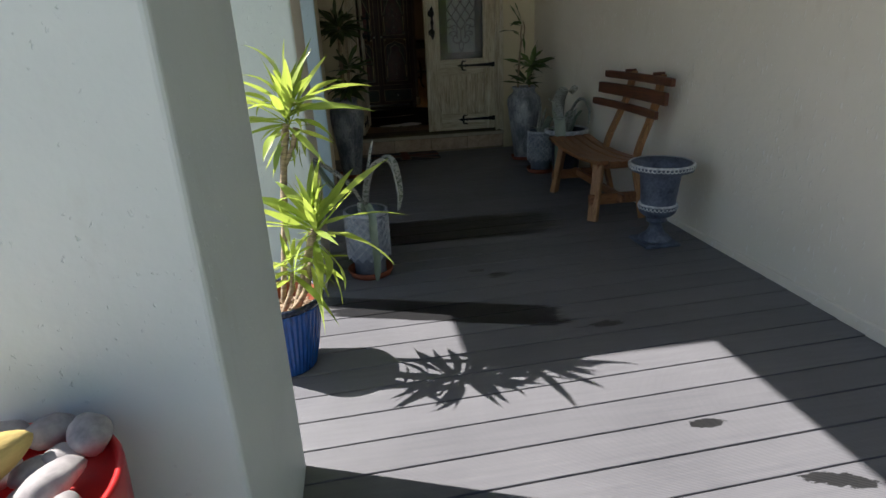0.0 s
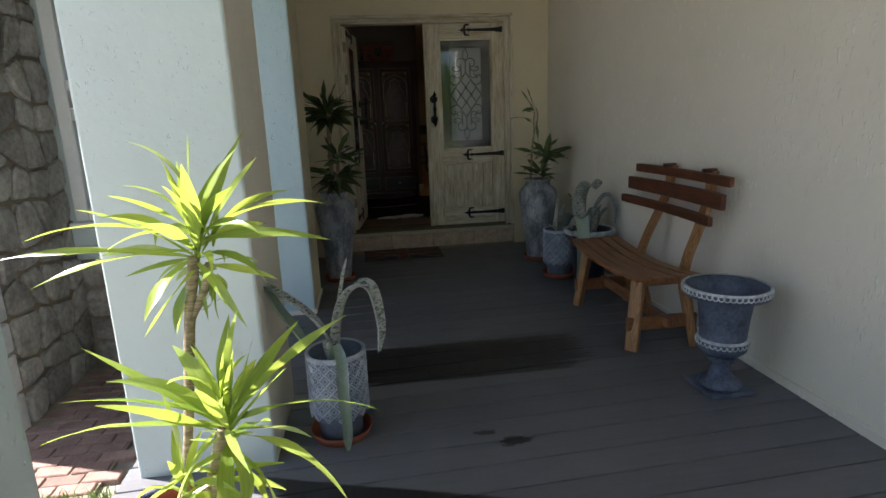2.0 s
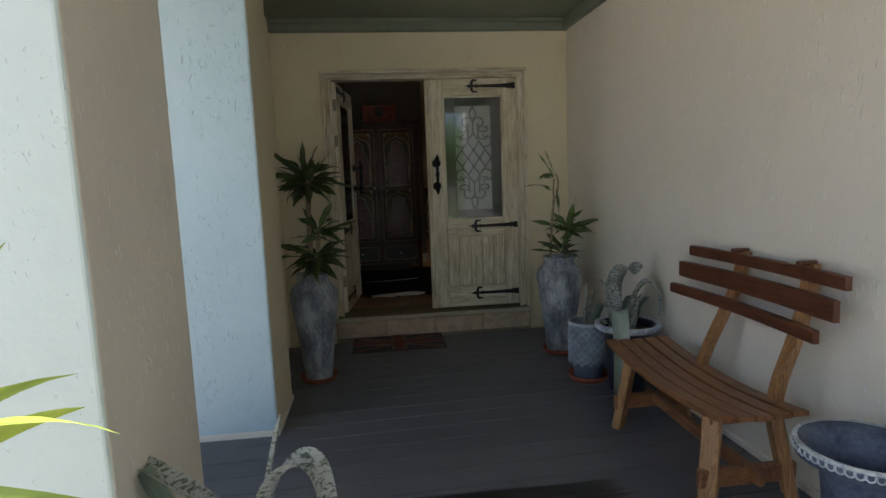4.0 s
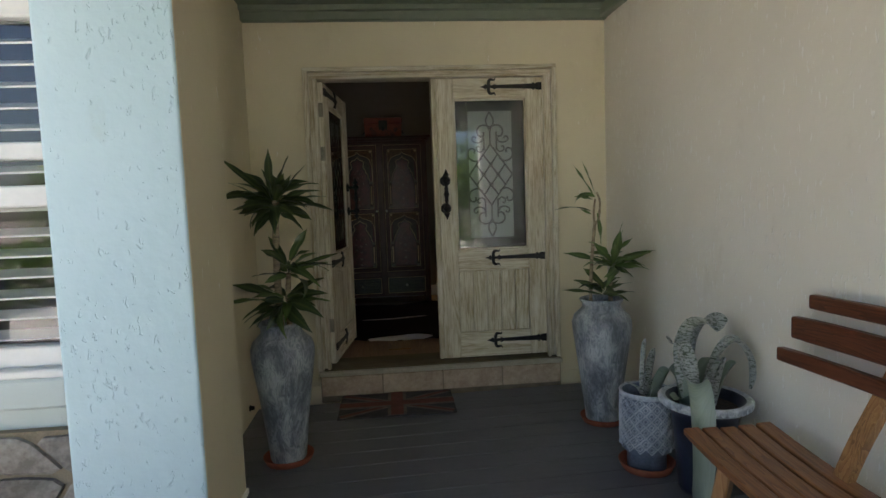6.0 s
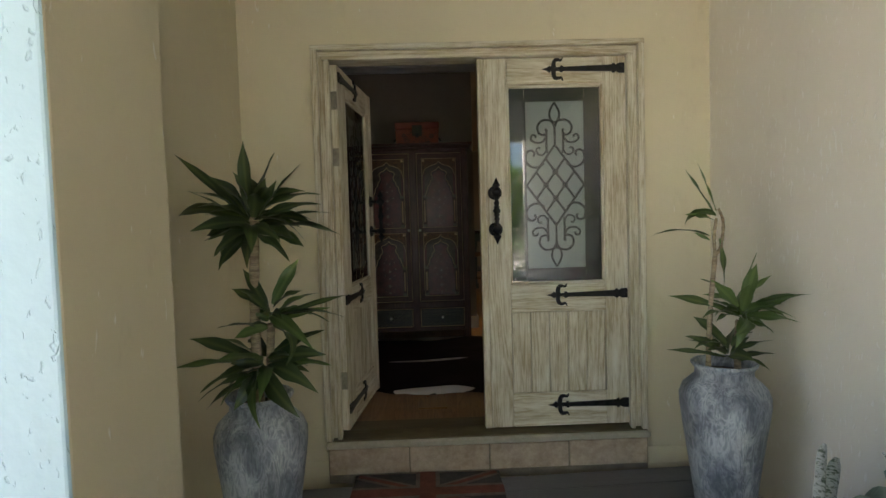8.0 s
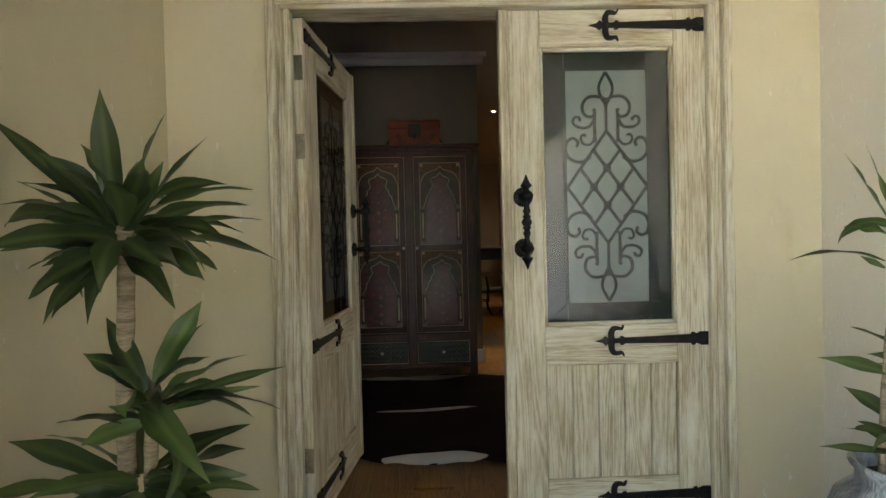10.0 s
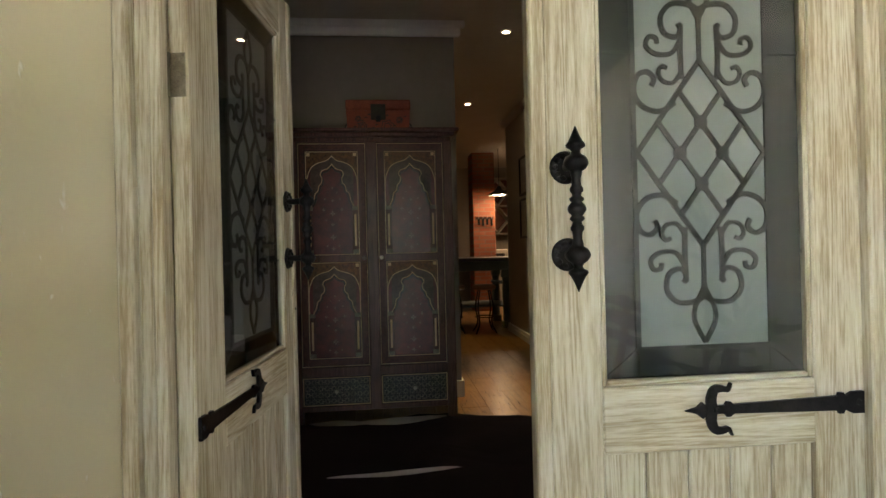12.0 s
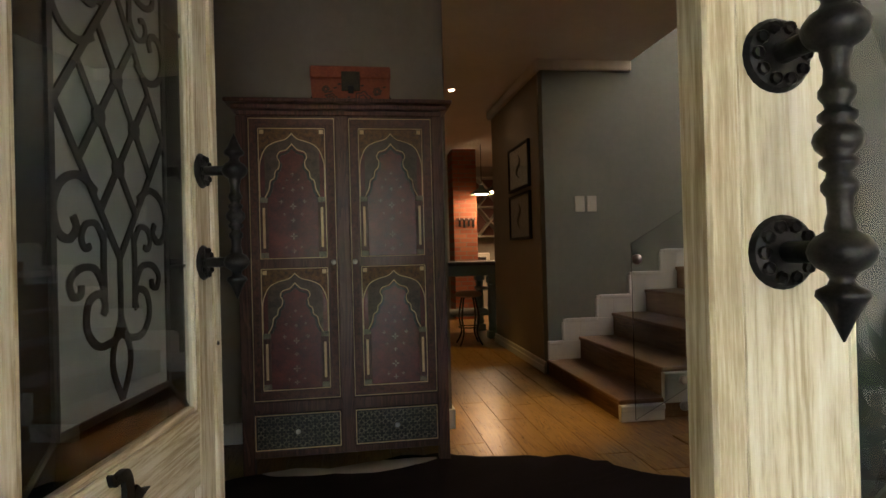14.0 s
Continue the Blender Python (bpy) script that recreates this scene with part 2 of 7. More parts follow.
def hide_material():
    m, nt, bs = material("cow_hide")
    v = position(nt, (0.55, 1.25, 1))
    n = noise_of(nt, v, 2.1, 4, 0.5, 0.5)
    hair = noise_of(nt, position(nt, (3, 1, 1)), 160, 3, 0.7)
    sep = nt.nodes.new("ShaderNodeSeparateXYZ")
    nt.links.new(position(nt), sep.inputs[0])
    white = n
    for cx, cy, hx, hy in ((0.6, 8.59, 0.42, 0.035), (0.62, 7.73, 0.3, 0.06), (0.55, 9.5, 0.55, 0.09), (1.55, 9.6, 0.35, 0.08)):
        dx = calc(nt, "DIVIDE", calc(nt, "ABSOLUTE", calc(nt, "SUBTRACT", sep.outputs[0], cx)), hx)
        dy = calc(nt, "DIVIDE", calc(nt, "ABSOLUTE", calc(nt, "SUBTRACT", sep.outputs[1], cy)), hy)
        d = calc(nt, "SQRT", calc(nt, "ADD", calc(nt, "MULTIPLY", dx, dx), calc(nt, "MULTIPLY", dy, dy)))
        patch = calc(nt, "SUBTRACT", calc(nt, "MULTIPLY_ADD", n, 1.1, 0.75), calc(nt, "MULTIPLY", d, 0.6))
        white = calc(nt, "MAXIMUM", white, patch)
    c = ramp(nt, white, [(0.735, (0.010, 0.0055, 0.0045)), (0.755, (0.62, 0.57, 0.52))])
    c = mix(nt, 0.03, c, ramp(nt, hair, [(0.3, (0.008, 0.005, 0.004)), (0.7, (0.13, 0.07, 0.055))]))
    nt.links.new(c, bs.inputs["Base Color"])
    bs.inputs["Roughness"].default_value = 0.85
    bs.inputs["Specular IOR Level"].default_value = 0.12
    bump(nt, bs, hair, 0.5, 0.004)
    return m


def brick_far():
    m, nt, bs = material("red_brickwork")
    br = node(nt, "ShaderNodeTexBrick", Scale=1.0, Color1=(0.30, 0.085, 0.04, 1), Color2=(0.40, 0.13, 0.06, 1), Mortar=(0.25, 0.16, 0.11, 1))
    br.inputs["Brick Width"].default_value, br.inputs["Row Height"].default_value, br.inputs["Mortar Size"].default_value = 0.22, 0.075, 0.008
    mp = node(nt, "ShaderNodeMapping", Rotation=(radians(90), 0, 0))
    nt.links.new(nt.nodes.new("ShaderNodeNewGeometry").outputs["Position"], mp.inputs[0])
    nt.links.new(mp.outputs[0], br.inputs["Vector"])
    nt.links.new(br.outputs[0], bs.inputs["Base Color"])
    bs.inputs["Roughness"].default_value = 0.8
    return m


MINT = plaster("mint_plaster", (0.50, 0.575, 0.56), (0.57, 0.645, 0.63), 0.8, 0.825, 0.7, 75, 0.45)
MINT_BLUE = plaster("blue_mint_plaster", (0.42, 0.575, 0.63), (0.50, 0.65, 0.705), 0.9, 0.79, 0.5, 52, 0.6)
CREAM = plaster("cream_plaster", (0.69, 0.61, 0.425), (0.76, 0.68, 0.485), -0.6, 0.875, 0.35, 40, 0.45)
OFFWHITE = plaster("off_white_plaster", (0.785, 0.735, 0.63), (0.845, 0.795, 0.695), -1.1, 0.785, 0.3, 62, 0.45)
ROOMWALL = simple("grey_green_paint", (0.20, 0.22, 0.19), (0.235, 0.25, 0.215), 2.0, 0.7, 0, 0.08)
BEIGEWALL = simple("beige_paint", (0.40, 0.36, 0.28), (0.45, 0.40, 0.32), 2.0, 0.7, 0, 0.08)
CEILING = simple("ceiling_paint", (0.6, 0.56, 0.48), (0.66, 0.62, 0.54), 2.0, 0.8, 0, 0.05)
GREEN = simple("green_grey_paint", (0.17, 0.20, 0.15), (0.21, 0.24, 0.18), 2.5, 0.55, 0, 0.1)
WHITE = simple("white_paint", (0.74, 0.75, 0.74), (0.82, 0.82, 0.80), 3.0, 0.45, 0, 0.06)
DOORWOOD = limewashed("limewashed_pine", "z")
DOORWOOD_X = limewashed("limewashed_rail", "x")
BENCHWOOD = timber("oiled_bench_wood", (0.12, 0.045, 0.018), (0.24, 0.10, 0.04), (0.34, 0.15, 0.06), "y", 1.2, 0.42, 0.25)
DARKWOOD = timber("dark_back_slat_wood", (0.055, 0.018, 0.010), (0.105, 0.035, 0.018), (0.17, 0.06, 0.028), "y", 1.2, 0.38, 0.3)
PALEWOOD = timber("pale_post_wood", (0.19, 0.085, 0.034), (0.32, 0.155, 0.06), (0.45, 0.24, 0.10), "z", 1.2, 0.45, 0.2)
FLOORWOOD = timber("laminate_oak", (0.155, 0.075, 0.022), (0.255, 0.135, 0.038), (0.34, 0.195, 0.06), "y", 1.0, 0.32, 0.25, True, 0.08, 0.4)
STAIRWOOD = timber("stair_oak", (0.15, 0.075, 0.03), (0.24, 0.13, 0.055), (0.32, 0.18, 0.08), "y", 1.0, 0.38, 0.2, True, 0.08, 0.4)
IRON = simple("black_iron", (0.012, 0.012, 0.013), (0.035, 0.033, 0.032), 30, 0.42, 0.75, 0.2)
STEEL = simple("brushed_steel", (0.4, 0.38, 0.35), (0.55, 0.53, 0.5), 30, 0.35, 1.0, 0.1)
BRASS = simple("aged_hinge_metal", (0.22, 0.2, 0.16), (0.4, 0.36, 0.28), 30, 0.4, 0.9, 0.15)
PANE = glass("clear_glass", (0.86, 0.88, 0.87))
# Clear border glass; the dim hall behind is put into its dark colour.
DOORGLASS = glass("dim_hall_door_glass", (0.07, 0.078, 0.076), 0.0, 0.35)
SILL = simple("worn_olive_sill", (0.09, 0.07, 0.035), (0.17, 0.135, 0.075), 6, 0.6, 0, 0.3, (0.2, 1, 1))
NAVY = simple("navy_glaze", (0.008, 0.011, 0.024), (0.022, 0.028, 0.055), 7, 0.35, 0, 0.2, (1, 1, 1), True)
FROST = simple("frosted_glass", (0.36, 0.40, 0.375), (0.42, 0.46, 0.435), 3, 0.4, 0, 0.0)
LEAD = simple("lead_came", (0.024, 0.026, 0.024), (0.05, 0.053, 0.05), 20, 0.5, 0.3, 0.1)
DECK = deck_material()
GAP = simple("deck_joist_dark", (0.01, 0.01, 0.01), (0.02, 0.02, 0.02), 4, 0.9, 0, 0)
VASE = vase_material("weathered_grey_glaze")
BLUEPOT = simple("cobalt_glaze", (0.005, 0.03, 0.13), (0.012, 0.07, 0.28), 9, 0.22, 0, 0.35, (1, 1, 0.25), True)
URN = simple("slate_blue_metal", (0.042, 0.056, 0.092), (0.145, 0.175, 0.245), 7, 0.55, 0.1, 0.3, (1, 1, 1), True)
URNRIM = simple("whitewashed_slate", (0.32, 0.35, 0.39), (0.78, 0.80, 0.82), 22, 0.6, 0, 0.4, (1, 1, 1), True, 3)
WHITEPOT = simple("whitewashed_grey_concrete", (0.24, 0.27, 0.32), (0.55, 0.58, 0.63), 8, 0.7, 0, 0.4, (1, 1, 1), True)
POTGROOVE = simple("grey_blue_recess", (0.10, 0.125, 0.17), (0.19, 0.22, 0.28), 8, 0.75, 0, 0.3, (1, 1, 1), True)
TERRA = simple("terracotta", (0.20, 0.05, 0.022), (0.33, 0.095, 0.045), 8, 0.7, 0, 0.25, (1, 1, 1), True)
REDPLASTIC = simple("red_plastic", (0.42, 0.012, 0.012), (0.52, 0.022, 0.02), 5, 0.35, 0, 0.05, (1, 1, 1), True)
SOIL = simple("potting_soil", (0.02, 0.014, 0.01), (0.08, 0.055, 0.035), 40, 0.95, 0, 1.0, (1, 1, 1), True)
CHIPS = simple("bark_chips", (0.12, 0.07, 0.04), (0.48, 0.36, 0.24), 60, 0.9, 0, 1.0, (1, 1, 1), True, 4, 0.02)
TRUNK = simple("ringed_cane", (0.14, 0.10, 0.065), (0.46, 0.37, 0.24), 14, 0.8, 0, 0.9, (0.5, 0.5, 4), True)
# Dracaena greens: sun on one plant, shade on the others, is put in colour.
LEAF_SUN = leaf_material("sunlit_dracaena_leaf", (0.10, 0.19, 0.025), (0.40, 0.49, 0.11), (0.66, 0.80, 0.12), 0.26, None, False, 0.38)
LEAF_SHADE = leaf_material("shaded_dracaena_leaf", (0.020, 0.036, 0.016), (0.06, 0.092, 0.032), (0.12, 0.2, 0.05), 0.3, (0.15, 0.19, 0.06), False, 0.25)
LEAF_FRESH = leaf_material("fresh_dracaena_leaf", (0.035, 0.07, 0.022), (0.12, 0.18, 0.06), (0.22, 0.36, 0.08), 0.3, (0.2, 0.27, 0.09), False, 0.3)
LEAF_BROM = leaf_material("banded_bromeliad_leaf", (0.045, 0.065, 0.045), (0.085, 0.11, 0.075), (0.2, 0.25, 0.1), 0.45, None, True)
LEAF_BROM_GREEN = leaf_material("grey_green_bromeliad_leaf", (0.17, 0.225, 0.175), (0.36, 0.42, 0.34), (0.25, 0.32, 0.2), 0.45, None, False, 0.15)
STONE = simple("rubble_stone", (0.18, 0.16, 0.14), (0.44, 0.41, 0.365), 3.0, 0.85, 0, 0.8, (1, 1, 1), False, 8, 0.01, 0.5)
QUOIN = simple("pale_quoin_stone", (0.42, 0.41, 0.40), (0.56, 0.55, 0.54), 5.0, 0.85, 0, 0.8, (1, 1, 1), False, 8, 0.008, 0.2)
MORTAR = simple("sandy_mortar", (0.20, 0.165, 0.115), (0.29, 0.24, 0.17), 12, 0.95, 0, 0.5)
PAVER = simple("red_brown_paver", (0.20, 0.12, 0.095), (0.32, 0.21, 0.17), 7, 0.9, 0, 0.5, (1, 1, 1), False, 8, 0.006, 0.35)
TILE = simple("cream_riser_tile", (0.36, 0.25, 0.17), (0.58, 0.46, 0.34), 9, 0.45, 0, 0.1, (1, 1, 1), False, 5, 0.003, 0.2)
# Ground colour is lightened to bounce sun onto the porch wall.
GROUND = simple("bounce_ground", (0.22, 0.19, 0.15), (0.36, 0.32, 0.26), 1.2, 0.95, 0, 0.6)
GRASS = leaf_material("lawn_grass", (0.03, 0.07, 0.02), (0.08, 0.15, 0.04), (0.15, 0.25, 0.05), 0.6)
HEDGE = leaf_material("hedge_leaf", (0.05, 0.11, 0.03), (0.13, 0.22, 0.06), (0.3, 0.45, 0.08), 0.4)
HIDE = hide_material()
MAROON = simple("maroon_lacquer", (0.05, 0.011, 0.011), (0.19, 0.034, 0.03), 14, 0.34, 0, 0.25, (1, 1, 1), True)
WARDWOOD = timber("dark_carved_wood", (0.035, 0.011, 0.009), (0.082, 0.029, 0.021), (0.155, 0.065, 0.046), "z", 1.2, 0.5, 0.12)
OCHRE = simple("ochre_carving", (0.03, 0.012, 0.008), (0.27, 0.125, 0.042), 46, 0.55, 0, 0.9, (1, 1, 1), True, 3, 0.006)
BORDER = simple("maroon_carved_border", (0.035, 0.012, 0.010), (0.17, 0.06, 0.038), 55, 0.5, 0, 0.9, (1, 1, 1), True, 3, 0.005)
TAUPE = simple("faded_green_brown_panel", (0.04, 0.024, 0.018), (0.15, 0.10, 0.07), 34, 0.5, 0, 0.5, (1, 1, 1), True)
INLAY = simple("bone_inlay", (0.74, 0.52, 0.26), (0.90, 0.71, 0.42), 30, 0.5, 0, 0.1)
GREYCARVE = simple("grey_brown_carving", (0.09, 0.078, 0.056), (0.36, 0.31, 0.22), 30, 0.6, 0, 0.5, (1, 1, 1), True)
CHESTRED = simple("worn_red_lacquer", (0.22, 0.04, 0.015), (0.36, 0.085, 0.03), 9, 0.45, 0, 0.3, (1, 1, 1), True)
CHESTINK = simple("painted_flower_dark", (0.03, 0.02, 0.015), (0.10, 0.04, 0.02), 20, 0.6, 0, 0.1)
PAPER = simple("picture_mount", (0.72, 0.67, 0.57), (0.8, 0.75, 0.65), 6, 0.8, 0, 0.05)
BLACKFRAME = simple("black_frame", (0.012, 0.011, 0.01), (0.025, 0.022, 0.02), 10, 0.4, 0, 0.1)
BRICKFAR = brick_far()
ISLAND = simple("blue_grey_island_paint", (0.10, 0.14, 0.13), (0.14, 0.18, 0.165), 6, 0.5, 0, 0.1)
REDMAT = simple("mat_faded_red", (0.11, 0.035, 0.026), (0.22, 0.075, 0.055), 14, 0.95, 0, 0.8, (1, 1, 1), False, 6, 0.006)
WHITEMAT = simple("mat_dirty_white", (0.10, 0.08, 0.066), (0.21, 0.165, 0.135), 14, 0.95, 0, 0.8, (1, 1, 1), False, 6, 0.006)
BLUEMAT = simple("mat_dark_blue", (0.035, 0.033, 0.036), (0.075, 0.068, 0.068), 14, 0.95, 0, 0.8, (1, 1, 1), False, 6, 0.006)
LAMP_WARM = emitter("warm_lamp", (1.0, 0.72, 0.42), 3)
CABLE = simple("black_flex", (0.01, 0.01, 0.01), (0.02, 0.02, 0.02), 10, 0.5, 0, 0)
PEBBLE = simple("river_pebble", (0.18, 0.165, 0.17), (0.40, 0.375, 0.36), 5, 0.7, 0, 0.3, (1, 1, 1), True, 8, 0.004, 0.7)
PEBBLE_YELLOW = simple("ochre_rock", (0.38, 0.27, 0.07), (0.6, 0.46, 0.17), 6, 0.75, 0, 0.6, (0.4, 2, 2), True, 6, 0.008)
PLASTIC = simple("white_switch_plastic", (0.6, 0.58, 0.52), (0.66, 0.64, 0.58), 5, 0.4, 0, 0)


# ---- mesh helpers ----
def link(name, bm, mat, parent=None, label="", smooth=False):
    me = bpy.data.meshes.new(name)
    bm.to_mesh(me)
    bm.free()
    for q in (mat if isinstance(mat, (list, tuple)) else [mat]):
        me.materials.append(q)
    if smooth:
        me.polygons.foreach_set("use_smooth", [True] * len(me.polygons))
    ob = new(name, me)
    if parent:
        ob.parent = parent
    if label:
        ob["label"] = label
    return ob


def part(name, bm, mat, parent, label="", smooth=False):
    return link(name, bm, mat, parent, label, smooth)


def thing(name, m, label, category, group="", kind=""):
    e = new(name)
    e.matrix_basis = m
    return tagged(e, label, category, group, kind)


def B():
    return bmesh.new()


def add_box(bm, x0, x1, y0, y1, z0, z1, bev=0.0, m=None, segs=1):
    tmp = bmesh.new()
    bmesh.ops.create_cube(tmp, size=1)
    bmesh.ops.scale(tmp, vec=(x1 - x0, y1 - y0, z1 - z0), verts=tmp.verts)
    bmesh.ops.translate(tmp, vec=((x0 + x1) / 2, (y0 + y1) / 2, (z0 + z1) / 2), verts=tmp.verts)
    if bev:
        bmesh.ops.bevel(tmp, geom=tmp.edges[:], offset=bev, segments=segs, affect="EDGES", profile=0.5)
    if m is not None:
        bmesh.ops.transform(tmp, matrix=m, verts=tmp.verts)
    merge(bm, tmp)
    return bm


def merge(bm, tmp):
    base = {}
    for v in tmp.verts:
        base[v] = bm.verts.new(v.co)
    for f in tmp.faces:
        try:
            g = bm.faces.new([base[v] for v in f.verts])
            g.smooth, g.material_index = f.smooth, f.material_index
        except ValueError:
            pass
    tmp.free()


def box(*a, **k):
    return add_box(B(), *a, **k)


def add_lathe(bm, prof, segs=28, at=(0, 0, 0), axis="z", wobble=0.0, caps=None):
    if caps is None:
        caps = abs(prof[0][0] - prof[-1][0]) + abs(prof[0][1] - prof[-1][1]) > 0.045
    rings = []
    ax = Vector(at)
    for r, z in prof:
        ring = []
        for i in range(segs):
            a = 2 * math.pi * i / segs
            q = r * (1 + wobble * noise.noise((math.cos(a) * 2, math.sin(a) * 2, z * 6)))
            c = Vector((q * math.cos(a), q * math.sin(a), z))
            if axis == "y":
                c = Vector((c.x, c.z, c.y))
            elif axis == "x":
                c = Vector((c.z, c.x, c.y))
            ring.append(bm.verts.new(ax + c))
        rings.append(ring)
    for a, b in zip(rings, rings[1:]):
        for i in range(segs):
            j = (i + 1) % segs
            bm.faces.new((a[i], a[j], b[j], b[i]))
    if caps:
        for ring in (rings[0], rings[-1]):
            bm.faces.new(ring)
    bmesh.ops.recalc_face_normals(bm, faces=bm.faces)
    return bm


def lathe(prof, segs=28, **k):
    return add_lathe(B(), prof, segs, **k)


def add_tube(bm, pts, radii, segs=8, cap=True):
    pts = [Vector(p) for p in pts]
    if not isinstance(radii, (list, tuple)):
        radii = [radii] * len(pts)
    rings = []
    side = None
    for i, p in enumerate(pts):
        d = (pts[min(i + 1, len(pts) - 1)] - pts[max(i - 1, 0)]).normalized()
        if side is None:
            side = d.orthogonal().normalized()
        side = (side - d * side.dot(d)).normalized()
        up = d.cross(side)
        rings.append([bm.verts.new(p + (side * math.cos(2 * math.pi * k / segs) + up * math.sin(2 * math.pi * k / segs)) * radii[i]) for k in range(segs)])
    for a, b in zip(rings, rings[1:]):
        for k in range(segs):
            j = (k + 1) % segs
            bm.faces.new((a[k], a[j], b[j], b[k]))
    if cap:
        bm.faces.new(rings[0][::-1])
        bm.faces.new(rings[-1])
    return bm


def smooth_path(pts, n=6):
    """Catmull-Rom through the points."""
    pts = [Vector(p) for p in pts]
    out = []
    for i in range(len(pts) - 1):
        a, b, c, d = pts[max(i - 1, 0)], pts[i], pts[i + 1], pts[min(i + 2, len(pts) - 1)]
        for k in range(n):
            t = k / n
            out.append(0.5 * ((2 * b) + (c - a) * t + (2 * a - 5 * b + 4 * c - d) * t * t + (3 * b - a - 3 * c + d) * t ** 3))
    out.append(pts[-1])
    return out


def add_ribbon(bm, pts, width, y0, y1, taper=None):
    """A flat bar along a path of (x, z), from y0 (front) to y1."""
    pts = [Vector((p[0], p[1])) for p in pts]
    rows = []
    for i, p in enumerate(pts):
        d = pts[min(i + 1, len(pts) - 1)] - pts[max(i - 1, 0)]
        d = d.normalized() if d.length else Vector((1, 0))
        nrm = Vector((-d.y, d.x))
        w = width / 2 * (taper[i] if taper else 1)
        l, r = p + nrm * w, p - nrm * w
        rows.append([bm.verts.new((l.x, y0, l.y)), bm.verts.new((r.x, y0, r.y)), bm.verts.new((r.x, y1, r.y)), bm.verts.new((l.x, y1, l.y))])
    for a, b in zip(rows, rows[1:]):
        for k in range(4):
            j = (k + 1) % 4
            bm.faces.new((a[k], b[k], b[j], a[j]))
    bm.faces.new(rows[0])
    bm.faces.new(rows[-1][::-1])
    return bm


def add_plate(bm, outline, y0, y1):
    """An outline of (x, z), drawn out from y0 to y1."""
    a = [bm.verts.new((x, y0, z)) for x, z in outline]
    b = [bm.verts.new((x, y1, z)) for x, z in outline]
    bm.faces.new(a)
    bm.faces.new(b[::-1])
    n = len(a)
    for i in range(n):
        j = (i + 1) % n
        bm.faces.new((a[j], a[i], b[i], b[j]))
    bmesh.ops.recalc_face_normals(bm, faces=bm.faces)
    return bm


def deck_z(y):
    """The deck falls gently away from the house."""
    return 0.0125 * (y - 3.3)


FLOOR_Z = 0.25


# ---- structure: porch ----
def structure(name, bm, mat, label, category, smooth=False):
    return tagged(link(name, bm, mat, None, "", smooth), label, category, "", "structure")


RIGHT = Matrix.Translation((2.37, 3.0, 0)) @ pose(0, 0, 0, 0, 0, 1.57)


def wall_with_opening(x0, x1, y0, y1, z0, z1, ox0, ox1, oz0, oz1):
    bm = B()
    add_box(bm, x0, ox0, y0, y1, z0, z1)
    add_box(bm, ox1, x1, y0, y1, z0, z1)
    add_box(bm, ox0, ox1, y0, y1, oz1, z1)
    if oz0 > z0:
        add_box(bm, ox0, ox1, y0, y1, z0, oz0)
    return bm


wall_right = structure("wall_right", box(0, 0.25, -3.5, 4.02, -0.5, 3.0), OFFWHITE, "cream trowelled plaster wall of the porch", "wall")
wall_right.matrix_basis = RIGHT
plinth = structure("baseboard_right", box(-0.022, 0.0, -3.6, 3.9, -0.2, 0.045, bev=0.006), OFFWHITE, "rough plaster lip along the foot of the wall", "baseboard")
plinth.matrix_basis = RIGHT
structure("wall_door", wall_with_opening(-0.6, 2.6, 6.96, 7.22, -0.5, 3.4, 0.03, 1.88, 0.16, 2.42), CREAM, "cream plaster wall round the front door", "wall")
structure("wall_left", box(-0.6, -0.37, 5.58, 6.96, -0.5, 2.95), CREAM, "cream plaster side wall of the porch", "wall")


def pillar(name, x0, x1, y0, y1, z1, label, inner=CREAM, outer=MINT):
    bm = B()
    add_box(bm, x0, x1, y0, y1, -0.55, z1, bev=0.013, segs=3)
    bm.normal_update()
    for f in bm.faces:
        f.material_index = 1 if f.normal.x > 0.75 else 0
    ob = structure(name, bm, [outer, inner], label, "pillar")
    return ob


pillar("pillar_1", -0.78, -0.19, 1.0, 1.68, 2.849, "square mint plaster porch pillar", MINT)
pillar("pillar_2", -0.735, -0.175, 3.14, 3.76, 2.9, "square plastered porch pillar, mint outside and beige inside", OFFWHITE)
pillar("pillar_3", -0.675, -0.163, 5.03, 5.585, 2.9, "chipped blue-mint plaster pillar joined to the house", CREAM, MINT_BLUE)
bm = B()
add_box(bm, -0.685, -0.152, 5.018, 5.04, 0.0, 0.055, bev=0.004)
add_box(bm, -0.166, -0.152, 5.04, 5.585, 0.0, 0.055, bev=0.004)
structure("baseboard_pillar", bm, OFFWHITE, "pale plaster lip round the foot of the pillar", "baseboard")
structure("ceiling_porch", box(-2.0, 2.6, 3.15, 7.2, 2.86, 2.98), GREEN, "green-grey painted porch ceiling", "ceiling")
structure("ceiling_porch_front", box(-0.82, 2.6, -0.1, 3.15, 2.85, 2.98), GREEN, "green-grey painted porch ceiling", "ceiling")
bm = B()
add_box(bm, -0.37, 2.3, 6.905, 6.96, 2.76, 2.86, bev=0.008)
add_box(bm, -0.37, 2.3, 6.87, 6.905, 2.82, 2.86, bev=0.006)
structure("cornice_door_wall", bm, GREEN, "green-grey timber cornice above the front door", "cornice")
bm = B()
add_box(bm, -0.06, 0.0, -2.25, 3.9, 2.76, 2.85, bev=0.008)
cr = structure("cornice_right", bm, GREEN, "green-grey timber cornice along the porch wall", "cornice")
cr.matrix_basis = RIGHT

